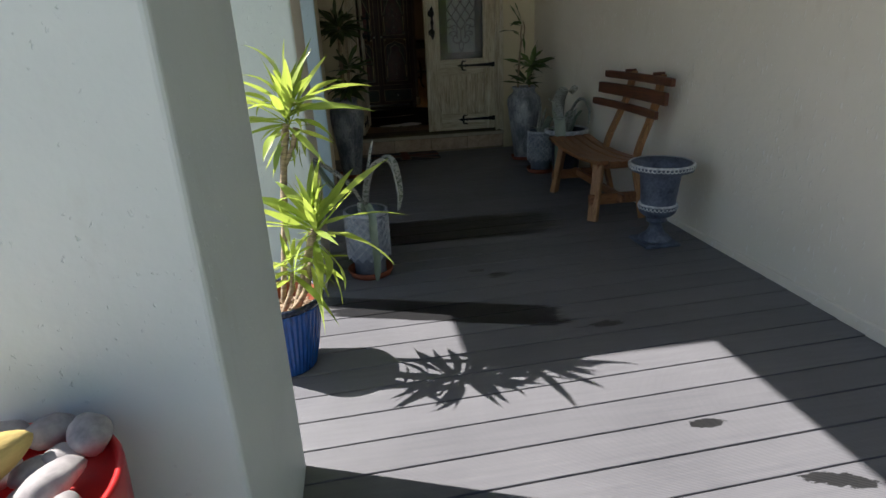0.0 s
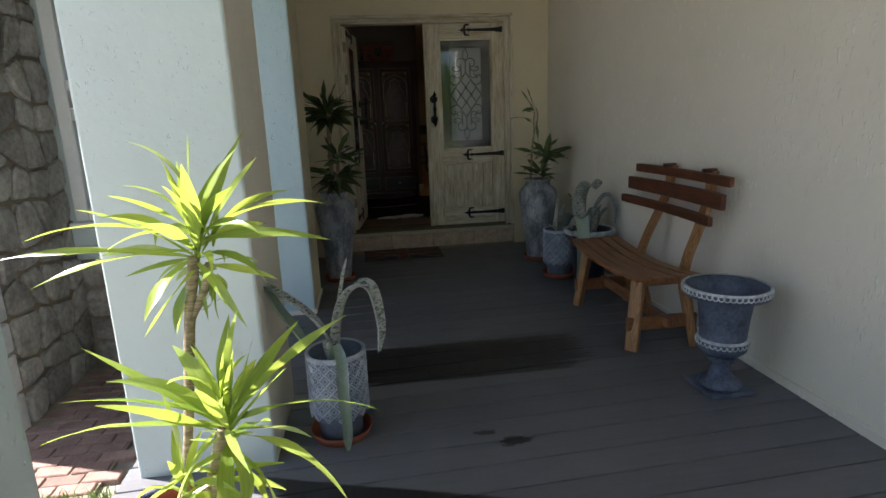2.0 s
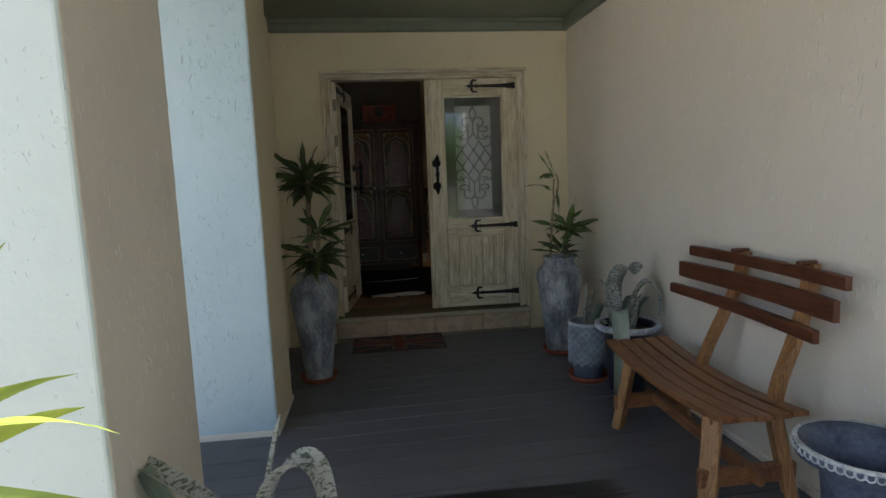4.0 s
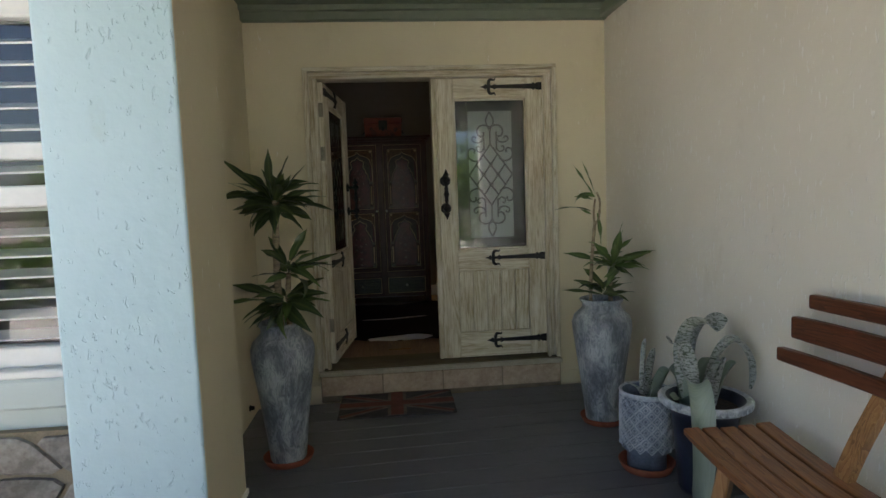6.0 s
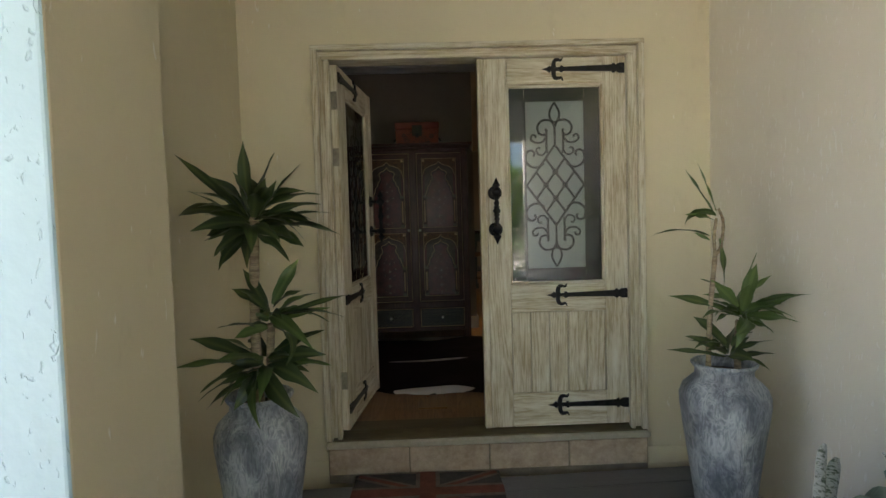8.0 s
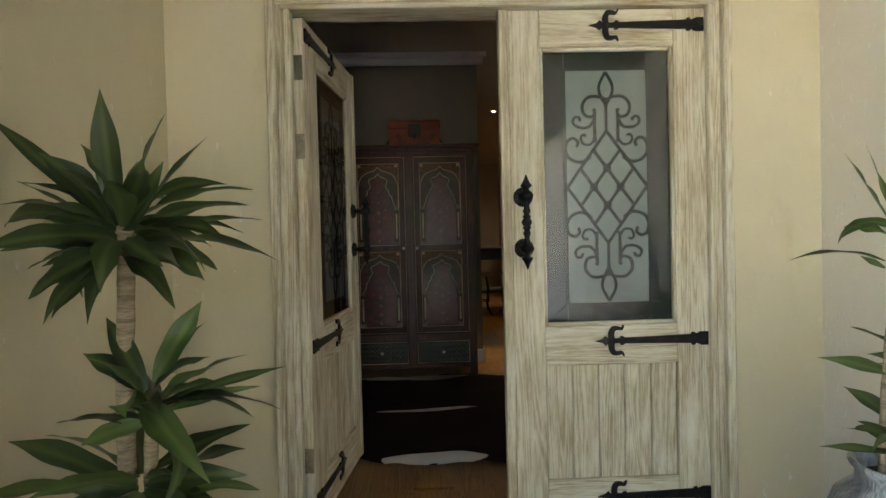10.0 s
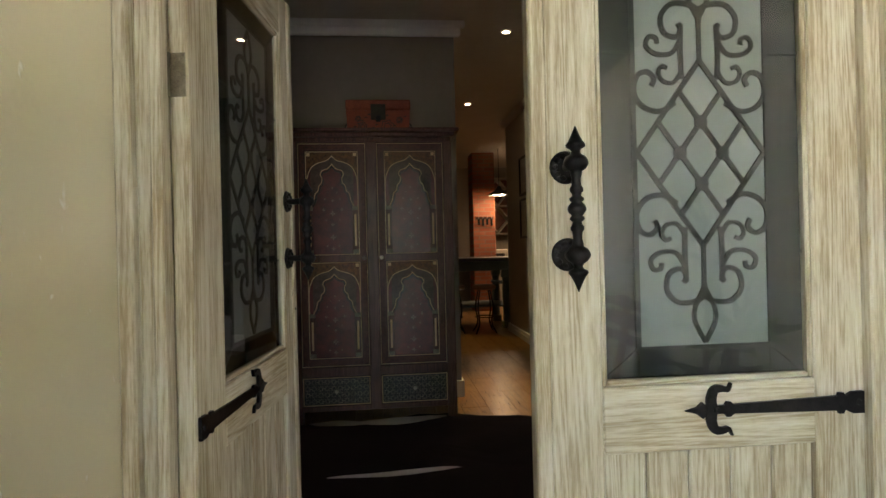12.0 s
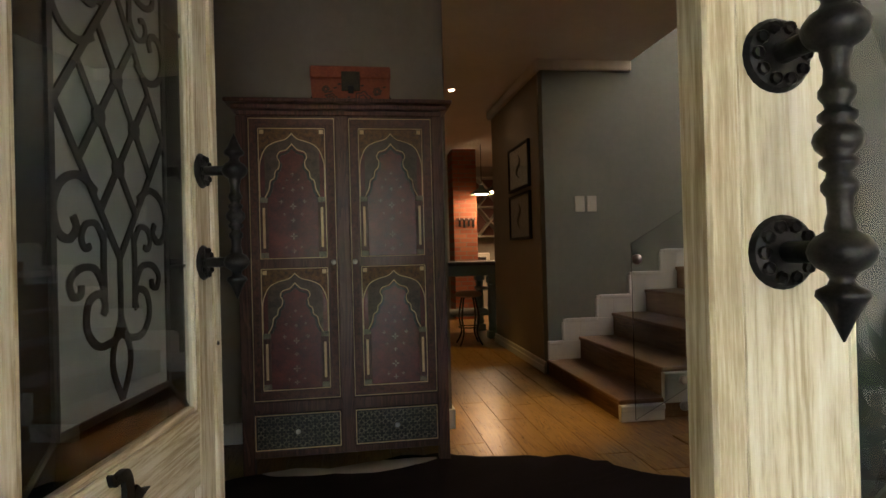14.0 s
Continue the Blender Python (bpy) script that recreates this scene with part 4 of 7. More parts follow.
def door_leaf(name, m, mirrored, label):
    """A leaf along +x from its meeting stile; front towards -y. mirrored: hinge at x = 0."""
    d = thing(name, m, label, "door", "", "structure")
    fx = (lambda x: LEAF_W - x) if mirrored else (lambda x: x)
    GW0, GW1 = (0.125, 0.66) if mirrored else (0.165, 0.70)

    def bx(nm, x0, x1, y0, y1, z0, z1, mat, bev=0.004, lab="", par=None):
        a, b = sorted((fx(x0), fx(x1)))
        return part(nm, box(a, b, y0, y1, z0, z1, bev=bev), mat, par or d, lab)

    bx("meeting_stile", 0, 0.038, -0.006, LEAF_T, 0, LEAF_H, DOORWOOD)
    bx("stile", 0.038, GW0 - 0.002, 0, LEAF_T, 0, LEAF_H, DOORWOOD)
    bx("stile", GW1 + 0.002, LEAF_W, 0, LEAF_T, 0, LEAF_H, DOORWOOD)
    bx("rail", GW0 - 0.002, GW1 + 0.002, 0.0005, LEAF_T, GZ1 + 0.005, LEAF_H, DOORWOOD_X)
    bx("rail", GW0 - 0.002, GW1 + 0.002, 0.0005, LEAF_T, 0.655, GZ0 - 0.005, DOORWOOD_X)
    bx("rail", GW0 - 0.002, GW1 + 0.002, 0.0005, LEAF_T, 0, 0.195, DOORWOOD_X)
    pw = (GW1 - GW0) / 5
    for i in range(5):
        bx("plank", GW0 + i * pw + 0.0012, GW0 + (i + 1) * pw - 0.0012, 0.012, LEAF_T - 0.008, 0.19, 0.66, DOORWOOD, 0.0045)
    for x0, x1, z0, z1 in ((GW0 - 0.002, GW0 + 0.012, GZ0, GZ1), (GW1 - 0.012, GW1 + 0.002, GZ0, GZ1)):
        bx("glazing_bead", x0, x1, 0.004, LEAF_T - 0.004, z0 - 0.004, z1 + 0.004, DOORWOOD, 0.004)
    for z0, z1 in ((GZ0 - 0.004, GZ0 + 0.01), (GZ1 - 0.01, GZ1 + 0.004)):
        bx("glazing_bead", GW0 + 0.012, GW1 - 0.012, 0.004, LEAF_T - 0.004, z0, z1, DOORWOOD_X, 0.004)
    g = bx("pane", GW0 + 0.005, GW1 - 0.005, 0.014, 0.018, GZ0 + 0.004, GZ1 - 0.004, PANE, 0)
    g.visible_shadow = False
    cx, cz = fx((GW0 + GW1) / 2), (GZ0 + GZ1) / 2
    hw, hh = 0.168, 0.472
    part("frosted_panel", box(cx - hw, cx + hw, 0.0235, 0.027, cz - hh, cz + hh), FROST, d, "pale frosted glass centre panel")
    gx0, gx1 = sorted((fx(GW0), fx(GW1)))
    for x0, x1, z0, z1 in ((gx0 + 0.006, cx - hw - 0.002, GZ0 + 0.005, GZ1 - 0.005), (cx + hw + 0.002, gx1 - 0.006, GZ0 + 0.005, GZ1 - 0.005), (cx - hw, cx + hw, GZ0 + 0.005, cz - hh - 0.002), (cx - hw, cx + hw, cz + hh + 0.002, GZ1 - 0.005)):
        q = part("border_glass", box(x0, x1, 0.0245, 0.0275, z0, z1), DOORGLASS, d, "clear glass border strip, coloured dark for the dim hall behind")
        q.visible_shadow = False
    part("scrollwork", scroll_mesh(cx, cz, 0.0195, 0.0232), LEAD, d, "dark scrolled tracery with lozenge lattice")
    bm = B()
    for x0, x1, z0, z1 in ((cx - hw - 0.008, cx - hw + 0.004, cz - hh - 0.008, cz + hh + 0.008), (cx + hw - 0.004, cx + hw + 0.008, cz - hh - 0.008, cz + hh + 0.008), (cx - hw + 0.004, cx + hw - 0.004, cz + hh - 0.004, cz + hh + 0.008), (cx - hw + 0.004, cx + hw - 0.004, cz - hh - 0.008, cz - hh + 0.004)):
        add_box(bm, x0, x1, 0.019, 0.0275, z0, z1)
    gx0, gx1 = sorted((fx(GW0), fx(GW1)))
    for sx, ex in ((-1, gx0), (1, gx1)):
        for sz, ez in ((-1, GZ0), (1, GZ1)):
            add_ribbon(bm, [(cx + sx * hw, cz + sz * hh), (ex, ez)], 0.007, 0.02, 0.026)
        for z in (cz + 0.245, cz - 0.245):
            add_ribbon(bm, [(cx + sx * (hw + 0.008), z), (ex, z)], 0.007, 0.02, 0.026)
    part("lead_came", bm, LEAD, d, "dark lead strips between the panes")
    for z in (2.012, 0.752, 0.122):
        part("strap_hinge", strap_mesh(fx(0.362), fx(LEAF_W - 0.008), z), IRON, d, "black forged strap hinge with fleur-de-lis tip")
    pull_handle(d, fx(0.085), 1.235)
    if mirrored:
        for z in (1.88, 1.565, 0.29):
            bm = B()
            add_box(bm, -0.0035, 0.0, 0.004, 0.04, z - 0.05, z + 0.05, bev=0.001)
            add_lathe(bm, [(0.006, -0.05), (0.006, 0.05)], 10, at=(-0.006, 0.044, z))
            for dz in (-0.035, 0.0, 0.035):
                add_lathe(bm, [(0.0, -0.0055), (0.004, -0.005), (0.004, -0.003)], 8, at=(0, 0.02, z + dz), axis="x")
            part("butt_hinge", bm, BRASS, d, "dull metal butt hinge")
        bm = box(LEAF_W - 0.034, LEAF_W - 0.018, -0.004, 0.0, 0.90, 0.97, bev=0.003)
        add_lathe(bm, [(0.0, -0.008), (0.005, -0.008), (0.006, -0.003)], 10, at=(LEAF_W - 0.026, 0, 0.945), axis="y")
        part("keyhole_plate", bm, IRON, d, "small dark keyhole plate")
    return d


door_leaf("door_1", pose(0.943, 6.938, 0.273), False, "limewashed pine door leaf, closed, with scrolled glass panel")
door_leaf("door_2", pose(0.165, 6.985, 0.273, 0, 0, 83.5), True, "limewashed pine door leaf, standing open into the hall")


# ---- bench ----
def curved_slat(bm, y0, y1, x, z, w, t, sag, m=None, flat=True, belly=0.0, taper=0.0):
    """A long slat along y that sags by sag (down if flat, else back in x) in its middle."""
    n = 14
    rows = []
    for i in range(n + 1):
        u = i / n
        y = y0 + (y1 - y0) * u
        s = sag * (1 - (2 * u - 1) ** 2)
        ww = (w + belly * (1 - (2 * u - 1) ** 2)) * (1 if 0 < i < n else 0.94)
        if flat:
            cs = [(x - ww / 2, z - s - t / 2), (x + ww / 2, z - s - t / 2), (x + ww / 2, z - s + t / 2 - 0.004), (x + ww / 2 - 0.006, z - s + t / 2), (x - ww / 2 + 0.006, z - s + t / 2), (x - ww / 2, z - s + t / 2 - 0.004)]
        else:
            cs = [(x + s - t / 2, z - ww / 2 + 0.006), (x + s - t / 2 + 0.005, z - ww / 2), (x + s + t / 2, z - ww / 2), (x + s + t / 2, z + ww / 2), (x + s - t / 2 + 0.005, z + ww / 2), (x + s - t / 2, z + ww / 2 - 0.006)]
        rows.append([bm.verts.new((a, y, b)) for a, b in cs])
    for a, b in zip(rows, rows[1:]):
        for k in range(6):
            j = (k + 1) % 6
            bm.faces.new((a[k], a[j], b[j], b[k]))
    bm.faces.new(rows[0])
    bm.faces.new(rows[-1][::-1])
    bmesh.ops.recalc_face_normals(bm, faces=bm.faces)
    return bm


def beam(bm, a, b, wx, wy, bev=0.006):
    """A squared timber from a to b, wx across x (or the first normal) and wy across y."""
    a, b = Vector(a), Vector(b)
    d = b - a
    q = d.to_track_quat("Z", "Y")
    m = Matrix.Translation((a + b) / 2) @ q.to_matrix().to_4x4()
    return add_box(bm, -wx / 2, wx / 2, -wy / 2, wy / 2, -d.length / 2, d.length / 2, bev=bev, m=m)


bench = thing("garden_bench", pose(0.02, 0, deck_z(4.3)), "brown slatted wooden garden bench with curved seat and three back slats", "bench")
Y0, Y1 = 3.80, 4.93
for i in range(5):
    x = 1.80 + i * 0.079
    part("seat_slat", curved_slat(B(), Y0 + 0.02 * (i == 0), Y1, x, 0.452 + 0.004 * abs(i - 2), 0.072, 0.024, 0.042), BENCHWOOD, bench)
for y, dy in ((3.93, -0.05), (4.70, 0.06)):
    part("seat_bearer", beam(B(), (1.79, y, 0.408), (2.17, y, 0.408), 0.05, 0.04), BENCHWOOD, bench)
    part("leg", beam(B(), (1.765, y + dy, 0.0), (1.815, y, 0.42), 0.075, 0.05), PALEWOOD, bench)
    part("leg", beam(B(), (2.165, y + dy, 0.0), (2.10, y, 0.42), 0.075, 0.05), PALEWOOD, bench)
    part("cross_rail", beam(B(), (1.735, y + dy * 0.65, 0.165), (2.175, y + dy * 0.65, 0.165), 0.034, 0.082), BENCHWOOD, bench)
part("stretcher", beam(B(), (1.97, 3.82, 0.175), (1.97, 4.80, 0.175), 0.035, 0.06), BENCHWOOD, bench)
for y, yt in ((3.97, 3.96), (4.53, 4.40)):
    bm = B()
    p = smooth_path([(2.215, y, 0.0), (2.16, y, 0.2), (2.125, y, 0.37), (2.14, y * 0.75 + yt * 0.25, 0.52), (2.20, (y + yt) / 2, 0.70), (2.245, y * 0.2 + yt * 0.8, 0.86), (2.27, yt, 1.04)], 4)
    rows = [[bm.verts.new(q + Vector((dx, dy, 0))) for dx, dy in ((-0.017, -0.031), (0.017, -0.031), (0.017, 0.031), (-0.017, 0.031))] for q in p]
    for u, v in zip(rows, rows[1:]):
        for k in range(4):
            bm.faces.new((u[k], u[(k + 1) % 4], v[(k + 1) % 4], v[k]))
    bm.faces.new(rows[0][::-1])
    bm.faces.new(rows[-1])
    part("back_post", bm, PALEWOOD, bench)
    part("peg", add_tube(B(), [(2.2, yt, 1.045), (2.285, yt, 1.045)], 0.012, 8), DARKWOOD, bench)
for z, w, x, y0, y1 in ((1.0, 0.058, 2.222, 3.72, 4.80), (0.888, 0.092, 2.195, 3.74, 4.86), (0.772, 0.058, 2.163, 3.80, 4.90)):
    part("back_slat", curved_slat(B(), y0, y1, x, z, w, 0.03, 0.03, None, False), DARKWOOD, bench)

# ---- leaves ----
def blade(length, width, droop, fold=0.25, twist=0.0, tip=1.0, n=9, wave=0.0):
    """A leaf along +x that starts level and bends down by droop (radians)."""
    bm = B()
    x = z = 0.0
    rows = []
    for i in range(n + 1):
        u = i / n
        a = -droop * u ** 1.3
        if i:
            x += length / n * math.cos(a)
            z += length / n * math.sin(a)
        w = width * (0.28 + 0.72 * math.sin(math.pi * min(1, u / 0.5) * 0.5)) if u < 0.5 else width * (1 - ((u - 0.5) / 0.5) ** (1.6 * tip))
        w = max(w, 0.0012) / 2
        t = twist * u
        up = fold * w * 2 * 0.5
        wz = wave * math.sin(u * 11) * w
        rows.append([bm.verts.new((x, -w * math.cos(t), z + up - w * math.sin(t) + wz)), bm.verts.new((x, 0, z)), bm.verts.new((x, w * math.cos(t), z + up + w * math.sin(t) - wz))])
    for a, b in zip(rows, rows[1:]):
        for k in (0, 1):
            f = bm.faces.new((a[k], b[k], b[k + 1], a[k + 1]))
            f.smooth = True
    return bm


# ---- urn ----
urn = thing("pedestal_urn", pose(2.02, 3.38, deck_z(3.38)), "slate-blue pedestal urn with whitewashed lace rim, nearly empty", "urn")
part("foot_plate", box(-0.125, 0.125, -0.125, 0.125, 0, 0.022, bev=0.006), URN, urn)
bm = B()
segs = 40
prof = [(0.103, 0.022), (0.106, 0.033), (0.092, 0.05), (0.066, 0.07), (0.05, 0.092), (0.039, 0.12), (0.037, 0.14), (0.05, 0.147), (0.064, 0.155), (0.066, 0.168), (0.058, 0.178), (0.052, 0.184), (0.066, 0.19)]
rings = []
for r, z in prof:
    rings.append([bm.verts.new((r * (1 + (0.05 if (k % 2 and 0.03 < z < 0.13) else 0)) * math.cos(2 * math.pi * k / segs), r * (1 + (0.05 if (k % 2 and 0.03 < z < 0.13) else 0)) * math.sin(2 * math.pi * k / segs), z)) for k in range(segs)])
for a, b in zip(rings, rings[1:]):
    for k in range(segs):
        bm.faces.new((a[k], a[(k + 1) % segs], b[(k + 1) % segs], b[k]))
bm.faces.new(rings[0][::-1])
part("stem", bm, URN, urn, "fluted urn stem", True)
part("bowl", lathe([(0.066, 0.19), (0.096, 0.202), (0.116, 0.222), (0.123, 0.242), (0.122, 0.268), (0.111, 0.282), (0.112, 0.31), (0.12, 0.40), (0.128, 0.465), (0.152, 0.508), (0.198, 0.532), (0.200, 0.545), (0.188, 0.553), (0.165, 0.53), (0.125, 0.485), (0.112, 0.43), (0.105, 0.36)], 44), URN, urn, "", True)
part("soil", lathe([(0.107, 0.352), (0.107, 0.36), (0.06, 0.368), (0.0, 0.37)], 24), SOIL, urn)


def lace_ring(r, z, n, size, tilt):
    bm = B()
    for k in range(n):
        a = 2 * math.pi * k / n
        pts = []
        for j in range(9):
            b = math.pi * (1.25 * j / 8 - 0.125)
            u, w = size * math.cos(b), size * 1.15 * math.sin(b)
            pts.append(((r + tilt * w) * math.cos(a + u / r), (r + tilt * w) * math.sin(a + u / r), z - w))
        add_tube(bm, pts, size * 0.26, 5)
    return bm


sprout = thing("seedling", pose(1.97, 3.36, deck_z(3.38) + 0.362), "small green seedling growing in the urn", "plant")
for az, lift, l in ((150, 62, 0.15), (60, 70, 0.12), (250, 55, 0.10)):
    ob = part("leaf", blade(l, 0.035, 0.4, 0.3, 0.3), LEAF_FRESH, sprout)
    ob.matrix_basis = Matrix.Rotation(radians(az), 4, "Z") @ Matrix.Rotation(radians(-lift), 4, "Y")
part("lace_rim", lace_ring(0.206, 0.538, 50, 0.0122, -0.12), URNRIM, urn, "whitewashed looped lace edging", True)
part("rim_band", lathe([(0.19, 0.506), (0.201, 0.508), (0.205, 0.54), (0.203, 0.544), (0.19, 0.546)], 44), URN, urn, "", True)
part("rim_bead", lathe([(0.19, 0.546), (0.2045, 0.544), (0.2075, 0.55), (0.203, 0.556), (0.19, 0.555)], 44), URNRIM, urn, "whitewashed rim edge", True)
part("lower_band", lace_ring(0.1255, 0.262, 30, 0.0108, -0.05), URNRIM, urn, "whitewashed looped band", True)
part("lower_bead", lathe([(0.112, 0.268), (0.126, 0.272), (0.124, 0.28), (0.11, 0.283)], 40), URNRIM, urn, "", True)


# ---- leaf sets ----
def leaf_set(mats, sizes):
    out = []
    for mat, (l, w, d, tw) in zip(mats, sizes):
        me = bpy.data.meshes.new("leaf")
        bm = blade(l, w, d, 0.3, tw, 1.0, 9, 0.12)
        bm.to_mesh(me)
        bm.free()
        me.materials.append(mat)
        out.append(me)
    return out


def put_leaf(parent, me, at, azim, lift, scale=1.0, roll=0.0):
    ob = new("leaf", me)
    ob.parent = parent
    ob.matrix_basis = Matrix.Translation(at) @ Matrix.Rotation(radians(azim), 4, "Z") @ Matrix.Rotation(radians(-lift), 4, "Y") @ Matrix.Rotation(radians(roll), 4, "X") @ Matrix.Scale(scale, 4)
    return ob


def rosette(parent, meshes, at, count, rng, lo=-15, hi=80, scale=1.0, spread=0.05, start=0.0, wild=9):
    """Leaves in a spiral: the youngest stand up at the top, the oldest hang at the bottom."""
    at = Vector(at)
    for i in range(count):
        u = i / max(1, count - 1)
        az = start + i * 137.5 + rng.uniform(-14, 14)
        lift = lo + (hi - lo) * u + rng.uniform(-wild, wild)
        sc = scale * rng.uniform(1 - 0.028 * wild, 1.1) * (1.0 - 0.28 * u ** 3)
        put_leaf(parent, rng.choice(meshes), at + Vector((0, 0, spread * (u - 0.5))), az, lift, sc, rng.uniform(-25, 25))


def cane(pts, r0, r1, n=5):
    p = smooth_path(pts, n)
    return add_tube(B(), p, [r0 + (r1 - r0) * i / (len(p) - 1) + 0.0014 * (i % 2) for i in range(len(p))], 10)


# ---- tall vases with corn plants ----
def tall_vase(x, y, label, k, w=1.0):
    z0 = deck_z(y)
    s = thing("plant_saucer", pose(x, y, z0), "round terracotta saucer under the tall vase", "saucer", "saucers")
    part("dish", lathe([(0.0, 0.0), (0.125, 0.0), (0.14, 0.035), (0.135, 0.038), (0.12, 0.012), (0.0, 0.012)], 32), TERRA, s, "", True)
    v = thing("tall_vase", pose(x, y, z0 + 0.013) @ Matrix.Diagonal((w, w, k, 1)), label, "vase", "tall vases")
    part("body", lathe([(0.0, 0.0), (0.098, 0.0), (0.104, 0.01), (0.118, 0.14), (0.140, 0.32), (0.165, 0.5), (0.182, 0.62), (0.182, 0.665), (0.168, 0.705), (0.135, 0.738), (0.118, 0.757), (0.117, 0.785), (0.131, 0.803), (0.134, 0.812), (0.127, 0.818), (0.115, 0.812), (0.106, 0.785), (0.107, 0.765)], 44, wobble=0.018), VASE, v, "", True)
    p = [(0.012 * math.sin(z * 9), -(r + 0.002), z) for r, z in ((0.13, 0.25), (0.148, 0.38), (0.166, 0.5), (0.182, 0.61), (0.1835, 0.66), (0.17, 0.703), (0.138, 0.738), (0.119, 0.76), (0.118, 0.784), (0.131, 0.80))]
    part("drip_seam", add_tube(B(), smooth_path(p, 3), 0.004, 6), VASE, v, "raised glaze drip")
    part("soil", lathe([(0.108, 0.758), (0.108, 0.766), (0.05, 0.774), (0.0, 0.776)], 24), SOIL, v)
    return v, z0 + 0.013


rng = random.Random(7)
vase_l, vz = tall_vase(-0.013, 5.92, "tall weathered grey vase beside the open door leaf", 0.955, 0.95)
plant = thing("corn_plant", pose(-0.013, 5.92, vz + 0.79), "dark green corn plant with two leaf heads in a vase", "plant", "corn plants")
part("cane", cane([(0.0, 0.0, -0.12), (-0.005, 0.0, 0.25), (0.0, 0.01, 0.5), (0.01, 0.0, 0.66)], 0.019, 0.017), TRUNK, plant, "", True)
part("cane", cane([(0.045, 0.0, -0.12), (0.05, -0.01, 0.12), (0.06, -0.02, 0.26)], 0.016, 0.013), TRUNK, plant, "", True)


def set_leaves(parent, node, rows, mats, rng, dense=True):
    """Leaves from one node of a cane; rows of azimuth, lift, length, width, droop. dense: a shorter leaf beside each."""
    node = Vector(node)
    twins = [(az + rng.uniform(-38, 38), lift + rng.uniform(-16, 10), length * rng.uniform(0.6, 0.9), width * 0.9, droop + rng.uniform(0, 0.5)) for az, lift, length, width, droop in rows]
    for k, (az, lift, length, width, droop) in enumerate(list(rows) + (twins if dense else [])):
        ob = part("leaf", blade(length * 0.98, width * 1.1, droop + 0.1, 0.3, rng.uniform(-1.0, 1.0), 0.9, 12, 0.28), mats[k % len(mats)], parent)
        off = Vector((0.012 * math.cos(radians(az)), 0.012 * math.sin(radians(az)), rng.uniform(-0.03, 0.02) + 0.0009 * lift))
        ob.matrix_basis = Matrix.Translation(node + off) @ Matrix.Rotation(radians(az), 4, "Z") @ Matrix.Rotation(radians(-lift), 4, "Y") @ Matrix.Rotation(radians(rng.uniform(-62, 62)), 4, "X")


# Corn plants stand in porch shade; their leaf colours are darkened for it.
SHADED_MATS, MID_MATS = [LEAF_SHADE], [LEAF_SHADE, LEAF_FRESH, LEAF_SHADE]
set_leaves(plant, (0.0, 0, 0.62), (
    (180, 44, 0.37, 0.036, 0.05), (250, 82, 0.25, 0.056, 0.1), (20, 76, 0.25, 0.05, 0.1), (5, 56, 0.28, 0.036, 0.1), (215, 62, 0.22, 0.058, 0.5),
    (175, 30, 0.2, 0.04, 0.5), (182, 22, 0.37, 0.052, 1.0), (190, 8, 0.21, 0.048, 0.5), (205, -8, 0.17, 0.05, 0.3), (0, 32, 0.27, 0.046, 0.75),
    (8, 24, 0.31, 0.046, 0.6), (-12, 12, 0.37, 0.052, 0.55), (-30, 2, 0.28, 0.05, 0.5), (-42, -12, 0.24, 0.045, 0.4), (-80, -14, 0.24, 0.055, 0.7),
    (-105, 10, 0.26, 0.056, 0.8), (232, -18, 0.2, 0.05, 0.4)), SHADED_MATS, rng)
set_leaves(plant, (0.0, 0, 0.64), (
    (40, 36, 0.3, 0.05, 0.6), (70, 14, 0.32, 0.052, 0.7), (95, 48, 0.28, 0.05, 0.4), (120, 20, 0.33, 0.052, 0.7), (145, 38, 0.28, 0.045, 0.5),
    (160, 2, 0.28, 0.05, 0.5), (105, -8, 0.28, 0.05, 0.5), (50, -6, 0.26, 0.05, 0.5), (-60, 42, 0.2, 0.05, 0.6), (-130, 34, 0.22, 0.05, 0.7)), SHADED_MATS, rng)
set_leaves(plant, (0.062, -0.03, 0.27), (
    (165, 62, 0.19, 0.045, 0.2), (10, 62, 0.2, 0.048, 0.1), (0, 20, 0.3, 0.026, 0.15), (-12, 16, 0.29, 0.042, 0.5), (-62, 4, 0.31, 0.056, 0.95),
    (180, 8, 0.2, 0.046, 0.3), (178, 40, 0.16, 0.04, 0.3), (-95, 28, 0.2, 0.05, 0.9), (60, 30, 0.24, 0.045, 0.5), (110, 15, 0.24, 0.045, 0.5), (-30, 42, 0.2, 0.045, 0.4)), MID_MATS, rng)
set_leaves(plant, (0.035, -0.02, 0.1), (
    (180, 32, 0.31, 0.05, 0.35), (184, 8, 0.34, 0.044, 0.2), (200, -2, 0.24, 0.05, 0.5), (216, -12, 0.24, 0.055, 0.5), (-98, 4, 0.31, 0.062, 1.3),
    (-74, 2, 0.3, 0.064, 1.2), (-42, 2, 0.27, 0.055, 0.7), (0, 14, 0.24, 0.045, 0.4), (5, 30, 0.23, 0.045, 0.3), (-25, 20, 0.24, 0.05, 0.6),
    (235, 24, 0.2, 0.05, 0.6), (60, 18, 0.26, 0.05, 0.5), (120, 22, 0.26, 0.05, 0.5)), MID_MATS, rng)

